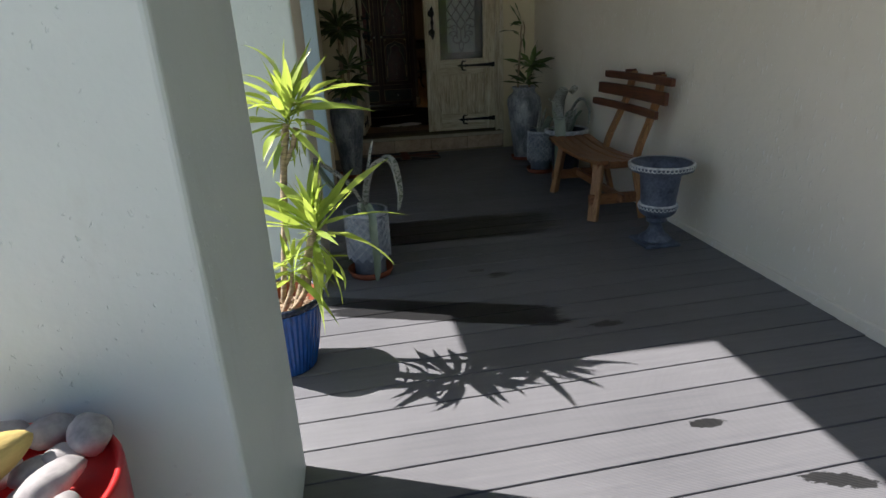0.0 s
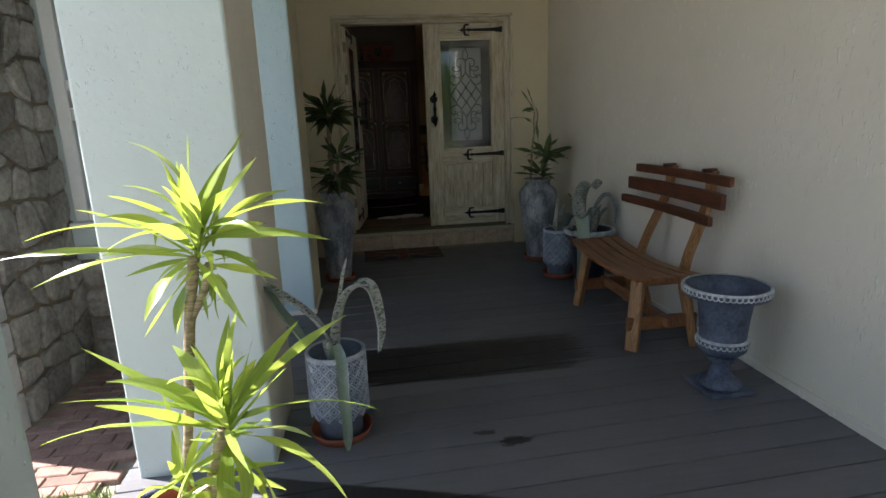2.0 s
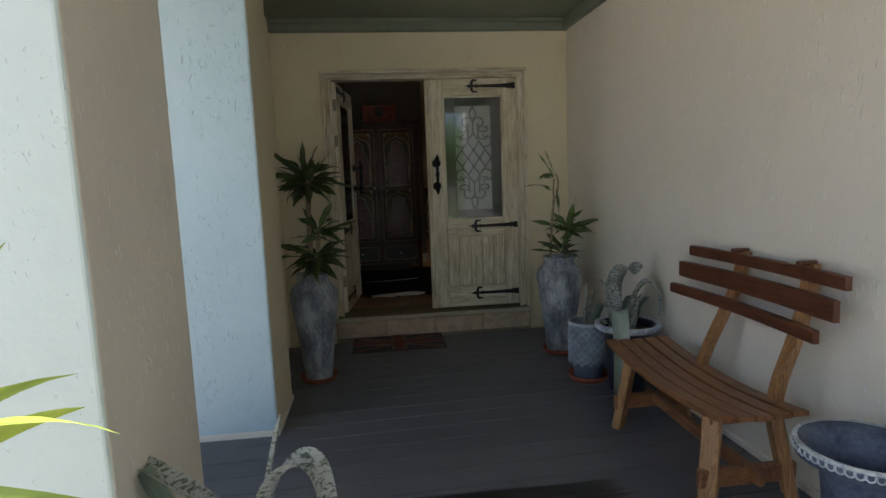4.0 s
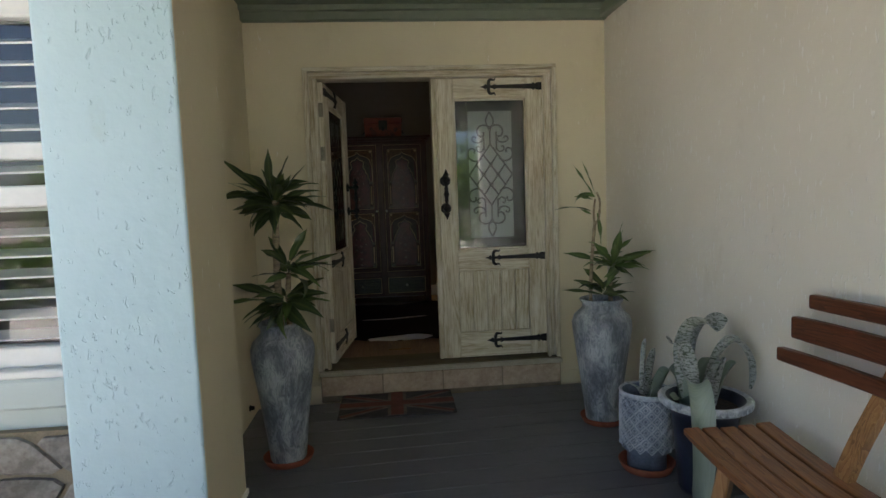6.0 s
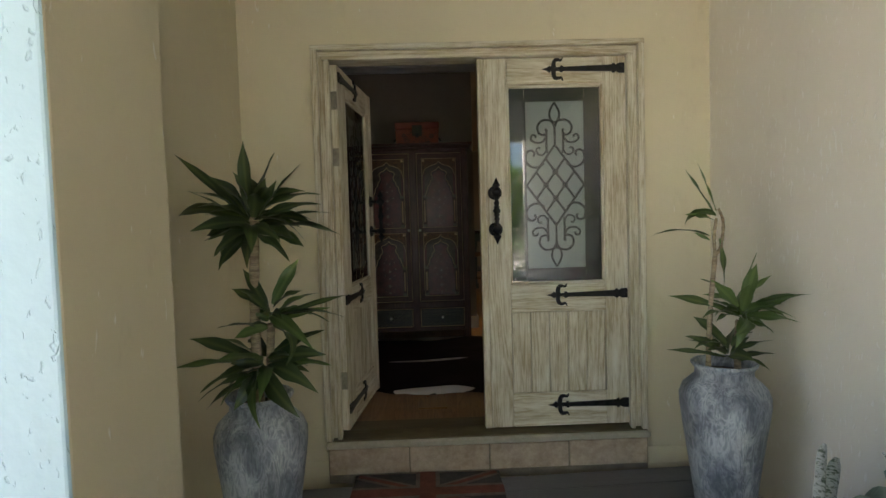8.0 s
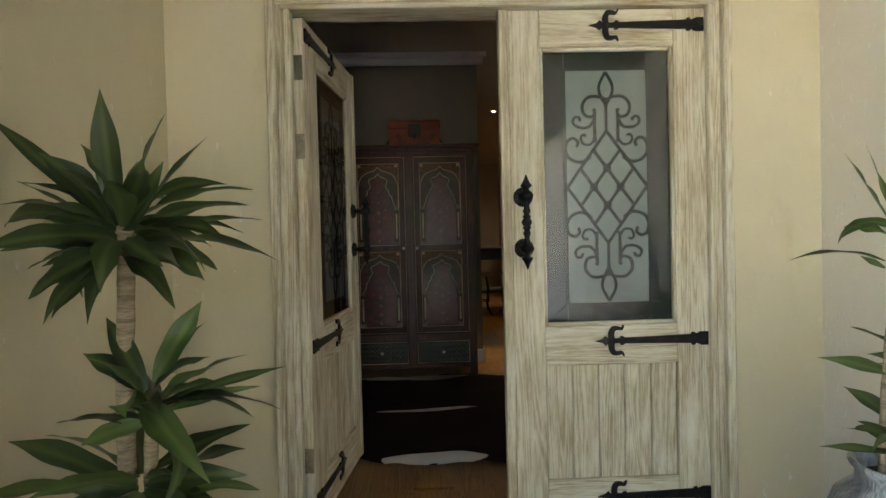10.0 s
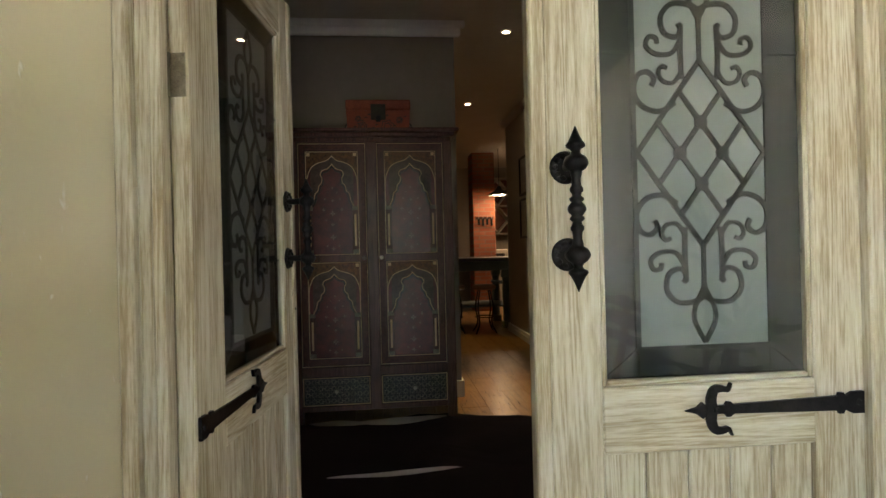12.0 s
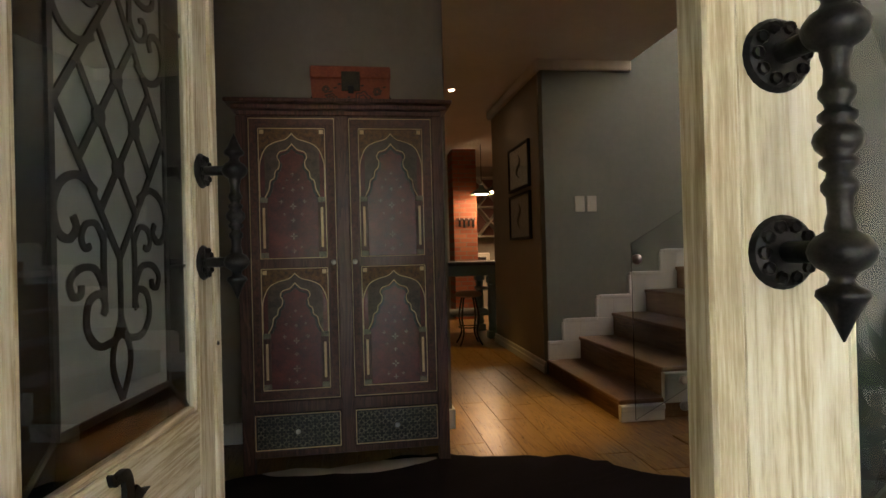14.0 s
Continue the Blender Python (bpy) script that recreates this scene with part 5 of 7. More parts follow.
vase_r, vz = tall_vase(1.905, 6.15, "tall weathered grey vase beside the closed door leaf", 0.945)
plant = thing("corn_plant", pose(1.905, 6.15, vz + 0.77), "sparse corn plant with one thin cane in a vase", "plant", "corn plants")
part("cane", cane([(-0.07, 0.0, -0.06), (-0.06, 0.0, 0.2), (-0.035, 0.0, 0.47)], 0.011, 0.009), TRUNK, plant, "thin pale bare cane", True)
part("cane", cane([(-0.035, 0.0, 0.46), (-0.04, 0.0, 0.54), (-0.03, 0.0, 0.62)], 0.007, 0.005), TRUNK, plant, "", True)
part("cane", cane([(-0.035, 0.0, 0.46), (-0.01, 0.0, 0.5), (0.0, 0.0, 0.6), (-0.02, 0.0, 0.66)], 0.007, 0.005), TRUNK, plant, "", True)
part("cane", cane([(0.06, 0.0, -0.06), (0.06, 0.0, 0.1), (0.065, 0.0, 0.18)], 0.014, 0.012), TRUNK, plant, "", True)
set_leaves(plant, (-0.03, 0, 0.61), ((183, 56, 0.23, 0.03, -0.1), (170, 24, 0.12, 0.028, 0.3), (-20, -82, 0.22, 0.032, 0.1)), [LEAF_FRESH], rng, False)
set_leaves(plant, (-0.02, 0, 0.62), ((186, 68, 0.22, 0.027, -0.1), (184, 30, 0.17, 0.042, 2.2)), [LEAF_FRESH], rng, False)
set_leaves(plant, (-0.045, 0, 0.51), ((182, 22, 0.26, 0.026, 0.75), (176, 30, 0.08, 0.015, 0.2)), [LEAF_SHADE, LEAF_FRESH], rng, False)
set_leaves(plant, (0.075, 0, 0.19), (
    (0, 80, 0.23, 0.03, 0.1), (-60, 74, 0.2, 0.052, 0.2), (5, 50, 0.17, 0.036, 0.2), (178, 50, 0.18, 0.048, 0.2), (182, 26, 0.32, 0.042, 0.25),
    (2, 24, 0.35, 0.042, 0.75), (-8, 22, 0.27, 0.04, 0.35), (-32, 4, 0.22, 0.052, 0.5), (-95, 6, 0.24, 0.055, 1.2), (192, 14, 0.16, 0.04, 0.7),
    (-20, 12, 0.2, 0.045, 0.7), (60, 34, 0.24, 0.045, 0.4), (110, 40, 0.22, 0.045, 0.4), (30, 12, 0.24, 0.045, 0.5), (-70, 40, 0.18, 0.045, 0.6)), [LEAF_FRESH], rng)
set_leaves(plant, (0.01, -0.02, 0.03), (
    (181, 14, 0.26, 0.022, 0.1), (178, 36, 0.24, 0.03, 0.6), (2, 8, 0.22, 0.028, 0.3), (-30, 58, 0.16, 0.04, 0.2), (-100, 22, 0.15, 0.05, 1.0),
    (215, 30, 0.16, 0.03, 0.5), (-20, 30, 0.18, 0.035, 0.5), (60, 40, 0.2, 0.04, 0.4), (120, 40, 0.2, 0.04, 0.4)), [LEAF_SHADE], rng)


# ---- patterned pots with bromeliads ----
def patterned_pot(x, y, turn, label):
    z0 = deck_z(y)
    s = thing("plant_saucer", pose(x, y, z0), "round terracotta saucer under a patterned pot", "saucer", "saucers")
    part("dish", lathe([(0.0, 0.0), (0.125, 0.0), (0.143, 0.04), (0.137, 0.043), (0.12, 0.012), (0.0, 0.012)], 32), TERRA, s, "", True)
    p = thing("patterned_pot", pose(x, y, z0 + 0.013, 0, 0, turn), label, "pot", "patterned pots")
    part("body", lathe([(0.0, 0.0), (0.098, 0.0), (0.098, 0.07), (0.125, 0.105), (0.131, 0.115), (0.133, 0.39), (0.134, 0.402), (0.128, 0.406), (0.12, 0.4), (0.118, 0.3)], 44), POTGROOVE, p, "", True)
    part("soil", lathe([(0.119, 0.29), (0.119, 0.3), (0.05, 0.31), (0.0, 0.312)], 24), SOIL, p)
    part("rim", lathe([(0.120, 0.385), (0.1345, 0.385), (0.1355, 0.404), (0.129, 0.409), (0.119, 0.402)], 44), WHITEPOT, p, "", True)
    bm = B()
    n, rows = 15, 5
    for r in range(rows * 2 - 1):
        zc = 0.135 + r * 0.029
        for k in range(n):
            ac = 2 * math.pi * (k + 0.5 * (r % 2)) / n
            for size in (1.0, 0.5):
                pts = []
                for j in range(5):
                    b = math.pi / 2 * j
                    u, w = 0.0245 * size * math.cos(b), 0.026 * size * math.sin(b)
                    pts.append((0.1335 * math.cos(ac + u / 0.132), 0.1335 * math.sin(ac + u / 0.132), zc + w))
                add_tube(bm, pts, 0.0032, 4, False)
    part("diamond_relief", bm, WHITEPOT, p, "raised nested diamond pattern")
    return z0 + 0.013 + 0.31


def brom_leaf(parent, pts, width, mat, label="", face=None):
    """A stiff strap leaf along a path, channelled along its middle."""
    bm = B()
    p = smooth_path(pts, 6)
    n = len(p)
    rows = []
    h = p[-1] - p[0]
    h = Vector((h.x, h.y, 0))
    h = h.normalized() if h.length > 0.01 else Vector((1, 0, 0))
    side = Vector((-h.y, h.x, 0)) if face is None else Vector(face).normalized()
    for i, c in enumerate(p):
        d = (p[min(i + 1, n - 1)] - p[max(i - 1, 0)]).normalized()
        up = d.cross(side)
        u = i / (n - 1)
        w = width / 2 * (0.8 + 0.3 * math.sin(math.pi * u)) * (1 if u < 0.9 else 1 - (u - 0.9) * 6)
        rows.append([bm.verts.new(c - side * w + up * w * 0.5), bm.verts.new(c - side * w * 0.5 + up * w * 0.1), bm.verts.new(c), bm.verts.new(c + side * w * 0.5 + up * w * 0.1), bm.verts.new(c + side * w + up * w * 0.5)])
    for a, b in zip(rows, rows[1:]):
        for k in range(4):
            f = bm.faces.new((a[k], b[k], b[k + 1], a[k + 1]))
            f.smooth = True
    ob = part("leaf", bm, mat, parent, label)
    return ob


top = patterned_pot(0.095, 3.33, 10, "whitewashed grey pot with diamond relief beside the pillar")
br = thing("banded_bromeliad", pose(0.095, 3.33, top) @ Matrix.Scale(1.12, 4), "grey banded bromeliad with stiff arching leaves in a pot", "plant", "bromeliads")
for pts, w, mt in (
    ([(0, 0, -0.02), (-0.02, -0.02, 0.12), (-0.09, -0.03, 0.24), (-0.19, -0.03, 0.33), (-0.26, -0.02, 0.37), (-0.24, -0.02, 0.30)], 0.058, LEAF_BROM),
    ([(-0.24, -0.05, 0.37), (-0.2, -0.06, 0.28), (-0.15, -0.06, 0.2), (-0.12, -0.06, 0.15)], 0.062, LEAF_BROM_GREEN),
    ([(0.01, 0, -0.02), (0.01, 0.0, 0.15), (0.04, 0.02, 0.3), (0.075, 0.03, 0.45)], 0.026, LEAF_BROM),
    ([(0.02, 0, -0.02), (0.02, -0.02, 0.13), (0.05, -0.03, 0.27), (0.1, -0.03, 0.34), (0.15, -0.04, 0.33), (0.175, -0.05, 0.2), (0.17, -0.06, 0.08)], 0.07, LEAF_BROM),
    ([(0.0, -0.02, -0.02), (-0.0, -0.08, 0.13), (0.03, -0.15, 0.10), (0.03, -0.185, 0.0), (0.035, -0.19, -0.14), (0.03, -0.17, -0.27)], 0.032, LEAF_BROM_GREEN),
    ([(0.0, 0, -0.02), (-0.02, -0.04, 0.06), (-0.03, -0.06, 0.14)], 0.04, LEAF_BROM),
):
    brom_leaf(br, pts, w * 1.2, mt)

top = patterned_pot(1.9, 5.52, 40, "whitewashed grey pot with diamond relief beside the bench")
br = thing("banded_bromeliad", pose(1.9, 5.52, top), "small banded bromeliad with short upright leaves", "plant", "bromeliads")
for pts, w, mt in (
    ([(0, 0, -0.02), (-0.01, 0, 0.14), (-0.0, 0.0, 0.36)], 0.04, LEAF_BROM),
    ([(0, 0, -0.02), (0.02, 0.02, 0.12), (0.06, 0.03, 0.3)], 0.036, LEAF_BROM),
    ([(0, 0, -0.02), (-0.05, -0.02, 0.1), (-0.12, -0.04, 0.15)], 0.025, LEAF_BROM),
    ([(0.02, -0.01, -0.02), (0.06, -0.05, 0.14), (0.085, -0.09, 0.22), (0.1, -0.14, 0.19), (0.105, -0.16, 0.08), (0.1, -0.165, -0.02)], 0.075, LEAF_BROM_GREEN),
    ([(0, 0, -0.02), (0.03, -0.02, 0.1), (0.07, -0.02, 0.18)], 0.05, LEAF_BROM),
):
    brom_leaf(br, pts, w * 1.3, mt)

# wide planter against the wall
PX, PY = 2.075, 5.27
pz = deck_z(PY)
planter = thing("wide_planter", pose(PX, PY, pz) @ Matrix.Diagonal((0.86, 0.86, 1.06, 1)), "dark blue wide planter with pale decorated rim", "planter")
part("body", lathe([(0.0, 0.0), (0.13, 0.0), (0.14, 0.02), (0.155, 0.2), (0.17, 0.34), (0.185, 0.38), (0.225, 0.405), (0.232, 0.42), (0.226, 0.432), (0.195, 0.425), (0.175, 0.39), (0.17, 0.36)], 44), NAVY, planter, "", True)
part("rim", lathe([(0.205, 0.392), (0.228, 0.398), (0.24, 0.415), (0.238, 0.432), (0.225, 0.438), (0.205, 0.43)], 44), URNRIM, planter, "pale weathered rim", True)
part("lace_rim", lace_ring(0.2415, 0.424, 40, 0.0145, -0.2), URNRIM, planter, "looped rim pattern", True)
part("soil", lathe([(0.172, 0.38), (0.172, 0.388), (0.08, 0.397), (0.0, 0.4)], 24), SOIL, planter)
br = thing("banded_bromeliad", pose(PX, PY, pz + 0.412) @ Matrix.Diagonal((0.95, 0.98, 1.1, 1)), "cluster of banded bromeliads with broad curling leaves", "plant", "bromeliads")
for pts, w, mt in (
    ([(-0.03, 0, -0.01), (-0.05, 0.03, 0.15), (-0.045, 0.04, 0.26), (-0.02, 0.01, 0.345), (0.0, -0.05, 0.37), (0.01, -0.09, 0.345)], 0.105, LEAF_BROM),
    ([(-0.07, -0.02, -0.01), (-0.11, -0.08, 0.1), (-0.14, -0.17, 0.15), (-0.155, -0.235, 0.09), (-0.16, -0.26, -0.08), (-0.165, -0.26, -0.2), (-0.175, -0.25, -0.34)], 0.062, LEAF_BROM_GREEN),
    ([(-0.07, 0.02, -0.01), (-0.1, 0.0, 0.15), (-0.15, -0.02, 0.27), (-0.19, -0.03, 0.29)], 0.07, LEAF_BROM),
    ([(0.0, 0.02, -0.01), (0.04, 0.0, 0.14), (0.08, -0.02, 0.24), (0.14, -0.03, 0.28), (0.2, -0.04, 0.2), (0.2, -0.05, 0.08)], 0.06, LEAF_BROM),
    ([(0.03, -0.02, -0.01), (0.05, -0.04, 0.1), (0.08, -0.05, 0.22)], 0.055, LEAF_BROM),
    ([(-0.06, 0.0, -0.01), (-0.1, -0.02, 0.12), (-0.13, -0.02, 0.22)], 0.06, LEAF_BROM),
    ([(-0.01, -0.05, -0.01), (-0.01, -0.07, 0.12), (0.03, -0.09, 0.22)], 0.06, LEAF_BROM),
    ([(0.02, -0.04, -0.01), (0.02, -0.06, 0.1), (0.03, -0.08, 0.17)], 0.06, LEAF_BROM),
    ([(0.05, 0.0, -0.01), (0.1, -0.01, 0.13), (0.15, -0.02, 0.19)], 0.045, LEAF_BROM_GREEN),
    ([(-0.1, 0, -0.01), (-0.14, -0.04, 0.05), (-0.2, -0.08, 0.06)], 0.05, LEAF_BROM_GREEN),
    ([(-0.05, 0.05, -0.01), (-0.08, 0.08, 0.13), (-0.1, 0.12, 0.22)], 0.06, LEAF_BROM_GREEN),
    ([(0.04, 0.05, -0.01), (0.06, 0.08, 0.1), (0.1, 0.1, 0.18)], 0.07, LEAF_BROM_GREEN),
):
    brom_leaf(br, pts, w * 1.5, mt)

# ---- blue pot with the sunlit dracaena ----
bx0, by0 = -0.315, 2.36
bz = deck_z(by0)
pot = thing("blue_glazed_pot", pose(bx0, by0, bz), "cobalt blue glazed pot with vertical ribs, full of bark", "pot")
bm = B()
segs = 96
prof = [(0.115, 0.0), (0.125, 0.01), (0.15, 0.12), (0.175, 0.26), (0.183, 0.315), (0.18, 0.33)]
rings = [[bm.verts.new(((r + (0.003 if k % 2 else 0)) * math.cos(2 * math.pi * k / segs), (r + (0.003 if k % 2 else 0)) * math.sin(2 * math.pi * k / segs), z)) for k in range(segs)] for r, z in prof]
for a, b in zip(rings, rings[1:]):
    for k in range(segs):
        bm.faces.new((a[k], a[(k + 1) % segs], b[(k + 1) % segs], b[k]))
bm.faces.new(rings[0][::-1])
part("body", bm, BLUEPOT, pot, "ribbed cobalt glaze", False)
part("rim", lathe([(0.178, 0.325), (0.193, 0.33), (0.197, 0.345), (0.19, 0.357), (0.177, 0.355), (0.172, 0.33)], 44), simple("dark_rim_glaze", (0.008, 0.012, 0.03), (0.03, 0.035, 0.06), 8, 0.25, 0, 0.1), pot, "dark glazed rim", True)
part("inner_wall", lathe([(0.174, 0.35), (0.172, 0.34), (0.166, 0.26), (0.164, 0.25)], 40, caps=False), TERRA, pot, "bare clay inside", True)
part("bark", lathe([(0.165, 0.255), (0.165, 0.265), (0.11, 0.275), (0.05, 0.28), (0.0, 0.28)], 30, wobble=0.02), CHIPS, pot)
chip = B()
add_box(chip, -0.012, 0.012, -0.006, 0.006, -0.002, 0.002, bev=0.001)
chip_me = bpy.data.meshes.new("bark_chip")
chip.to_mesh(chip_me)
chip.free()
chip_me.materials.append(CHIPS)
rng = random.Random(3)
for i in range(70):
    a, r = rng.uniform(0, 6.28), 0.15 * math.sqrt(rng.random())
    ob = new("bark_chip", chip_me)
    ob.parent = pot
    ob.matrix_basis = pose(r * math.cos(a), r * math.sin(a), 0.281 + rng.uniform(-0.001, 0.006), rng.uniform(-30, 30), rng.uniform(-30, 30), rng.uniform(0, 360)) @ Matrix.Scale(rng.uniform(0.5, 1.3), 4)
drac = thing("dracaena", pose(bx0, by0, bz + 0.275), "sunlit yellow-green dracaena with several canes in a pot", "plant")
CANES = (
    ([(0.0, 0.08, -0.02), (0.05, 0.12, 0.35), (0.08, 0.14, 0.60), (0.115, 0.15, 0.80)], 0.012, 0.016),
    ([(0.085, 0.14, 0.62), (0.13, 0.145, 0.70), (0.155, 0.15, 0.78)], 0.010, 0.012),
    ([(0.06, -0.02, -0.02), (0.12, -0.04, 0.15), (0.19, -0.05, 0.38)], 0.019, 0.017),
    ([(0.05, -0.03, 0.0), (0.13, -0.06, 0.12), (0.165, -0.07, 0.25)], 0.013, 0.012),
    ([(0.0, -0.06, -0.02), (0.07, -0.08, 0.13), (0.09, -0.1, 0.22)], 0.011, 0.01),
)
for pts, r0, r1 in CANES:
    part("cane", cane(pts, r0, r1), TRUNK, drac, "", True)
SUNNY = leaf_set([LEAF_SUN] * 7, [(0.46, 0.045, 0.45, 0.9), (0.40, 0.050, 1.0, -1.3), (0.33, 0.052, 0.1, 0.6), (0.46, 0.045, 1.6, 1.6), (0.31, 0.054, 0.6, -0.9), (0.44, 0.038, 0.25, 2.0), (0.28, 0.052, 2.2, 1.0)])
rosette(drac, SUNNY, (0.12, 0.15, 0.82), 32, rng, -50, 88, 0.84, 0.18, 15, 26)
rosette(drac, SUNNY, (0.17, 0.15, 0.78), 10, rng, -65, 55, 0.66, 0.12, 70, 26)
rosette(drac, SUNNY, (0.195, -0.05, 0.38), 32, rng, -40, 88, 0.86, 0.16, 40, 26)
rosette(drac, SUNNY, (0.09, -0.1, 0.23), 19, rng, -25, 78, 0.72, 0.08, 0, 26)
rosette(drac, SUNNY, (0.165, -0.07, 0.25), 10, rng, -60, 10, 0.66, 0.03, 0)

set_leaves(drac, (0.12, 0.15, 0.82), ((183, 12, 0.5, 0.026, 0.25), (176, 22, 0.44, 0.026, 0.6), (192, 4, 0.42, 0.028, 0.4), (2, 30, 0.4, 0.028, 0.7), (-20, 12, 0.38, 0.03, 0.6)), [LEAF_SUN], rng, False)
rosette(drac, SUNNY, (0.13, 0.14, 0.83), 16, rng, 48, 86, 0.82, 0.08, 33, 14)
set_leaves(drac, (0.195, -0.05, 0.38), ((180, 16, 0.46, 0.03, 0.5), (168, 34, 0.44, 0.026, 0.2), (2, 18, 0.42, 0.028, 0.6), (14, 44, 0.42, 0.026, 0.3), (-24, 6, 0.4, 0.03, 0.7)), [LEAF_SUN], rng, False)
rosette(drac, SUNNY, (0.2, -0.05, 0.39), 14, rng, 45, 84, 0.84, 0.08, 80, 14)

# ---- doormat with a faded flag ----
mat_ob = thing("doormat", pose(0.205, 6.43, deck_z(6.6) + 0.004), "worn coir doormat with a faded red and white flag", "doormat")
part("base", box(0, 0.80, 0, 0.45, -0.006, 0.008, bev=0.004), BLUEMAT, mat_ob)


def flag_bar(a, b, w, z, mat, name):
    a, b = Vector(a), Vector(b)
    d = (b - a).normalized()
    s = Vector((-d.y, d.x)) * w / 2
    bm = B()
    lo = [bm.verts.new((*q, z - 0.002)) for q in (a - s, b - s, b + s, a + s)]
    hi = [bm.verts.new((*q, z)) for q in (a - s, b - s, b + s, a + s)]
    bm.faces.new(hi)
    for i in range(4):
        bm.faces.new((lo[i], lo[(i + 1) % 4], hi[(i + 1) % 4], hi[i]))
    return part(name, bm, mat, mat_ob)


for a, b in (((0.02, 0.02), (0.38, 0.21)), ((0.42, 0.24), (0.78, 0.43)), ((0.02, 0.43), (0.38, 0.24)), ((0.42, 0.21), (0.78, 0.02))):
    flag_bar(a, b, 0.065, 0.0092, WHITEMAT, "white_diagonal")
    flag_bar(a, b, 0.028, 0.0104, REDMAT, "red_diagonal")
flag_bar((0.0, 0.225), (0.80, 0.225), 0.13, 0.0116, WHITEMAT, "white_bar")
flag_bar((0.40, 0.0), (0.40, 0.45), 0.13, 0.0120, WHITEMAT, "white_bar")
flag_bar((0.0, 0.225), (0.80, 0.225), 0.08, 0.0132, REDMAT, "red_bar")
flag_bar((0.40, 0.0), (0.40, 0.45), 0.085, 0.0136, REDMAT, "red_bar")

# ---- pipe stub low on the side wall ----
stub = thing("pipe_stub", pose(-0.37, 6.52, 0.135), "short dark pipe stub low on the plaster wall", "pipe")
part("pipe", lathe([(0.014, 0.0), (0.014, 0.028), (0.010, 0.028), (0.010, 0.004)], 14, axis="x", caps=False), IRON, stub, "", True)
part("collar", lathe([(0.012, 0.0), (0.021, 0.0), (0.021, 0.004), (0.014, 0.006)], 14, axis="x"), IRON, stub, "", True)

# ---- red tub of stones ----
TX, TY, TZ = -0.525, 0.79, 0.75
tub = thing("red_plastic_tub", pose(TX, TY, -0.452), "tall red plastic planter filled with river stones", "planter")
H = TZ + 0.452
part("body", lathe([(0.0, 0.0), (0.15, 0.0), (0.155, 0.02), (0.185, H - 0.11), (0.198, H - 0.1), (0.203, H - 0.008), (0.2, H), (0.19, H - 0.004), (0.182, H - 0.06)], 44), REDPLASTIC, tub, "", True)
part("filling", lathe([(0.182, H - 0.11), (0.182, H - 0.10), (0.1, H - 0.085), (0.0, H - 0.08)], 24), SOIL, tub)


def pebble(name, at, size, turn, mat, seed, label):
    bm = B()
    bmesh.ops.create_icosphere(bm, subdivisions=3, radius=1)
    for v in bm.verts:
        k = 1 + 0.16 * noise.noise(v.co * 1.3 + Vector((seed * 7.3, 0, 0)))
        v.co = Vector((v.co.x * size[0] * k, v.co.y * size[1] * k, v.co.z * size[2] * k))
    ob = link(name, bm, mat, None, "", True)
    ob.matrix_basis = pose(*at, *turn)
    return tagged(ob, label, "stone", "stones in the tub")


rng = random.Random(11)
tz = TZ - 0.03
pebble("stone", (TX - 0.03, TY - 0.01, tz + 0.07), (0.125, 0.045, 0.04), (0, -6, 55), PEBBLE_YELLOW, 1, "long ochre rock on top of grey pebbles")
for i, (dx, dy, dz, sx, sy, sz, rz) in enumerate(((0.13, 0.02, 0.05, 0.075, 0.045, 0.035, 60), (0.15, 0.15, 0.055, 0.065, 0.05, 0.045, 110), (0.05, 0.19, 0.05, 0.065, 0.045, 0.04, 30), (0.06, 0.08, 0.03, 0.05, 0.035, 0.03, 40), (-0.05, 0.2, 0.04, 0.06, 0.05, 0.035, 10), (0.02, -0.06, 0.04, 0.06, 0.05, 0.04, 20), (-0.14, 0.13, 0.05, 0.075, 0.05, 0.04, 15), (-0.15, 0.0, 0.05, 0.07, 0.05, 0.04, 50), (-0.08, -0.12, 0.04, 0.07, 0.055, 0.04, 100), (0.08, -0.15, 0.04, 0.07, 0.05, 0.04, 10), (0.18, -0.08, 0.04, 0.06, 0.045, 0.04, 70), (-0.18, -0.1, 0.04, 0.06, 0.05, 0.04, 0), (0.09, 0.02, 0.02, 0.06, 0.05, 0.03, 0), (-0.02, 0.1, 0.02, 0.06, 0.05, 0.035, 80), (0.11, 0.11, 0.035, 0.045, 0.04, 0.03, 20))):
    pebble("stone", (TX + dx * 0.8, TY + dy * 0.8, tz + dz * 0.8), (sx * 0.72, sy * 0.72, sz * 0.72), (rng.uniform(-15, 15), rng.uniform(-15, 15), rz), PEBBLE, i + 2, "smooth grey river stone in the tub")


# ---- wardrobe ----
WX, WY = 0.51, 9.5
wardrobe = thing("painted_wardrobe", pose(WX, WY, FLOOR_Z), "tall dark carved wardrobe with painted arched panels and two drawers", "wardrobe")
part("body", box(-0.535, 0.535, 0.012, 0.55, 0.1, 1.93, bev=0.004), WARDWOOD, wardrobe)
bm = B()
add_box(bm, -0.545, 0.545, -0.01, 0.56, 1.915, 1.945, bev=0.006)
add_box(bm, -0.57, 0.57, -0.035, 0.58, 1.945, 1.975, bev=0.010, segs=2)
add_box(bm, -0.60, 0.60, -0.065, 0.60, 1.975, 1.998, bev=0.006)
part("cornice", bm, WARDWOOD, wardrobe, "stepped dark cornice")
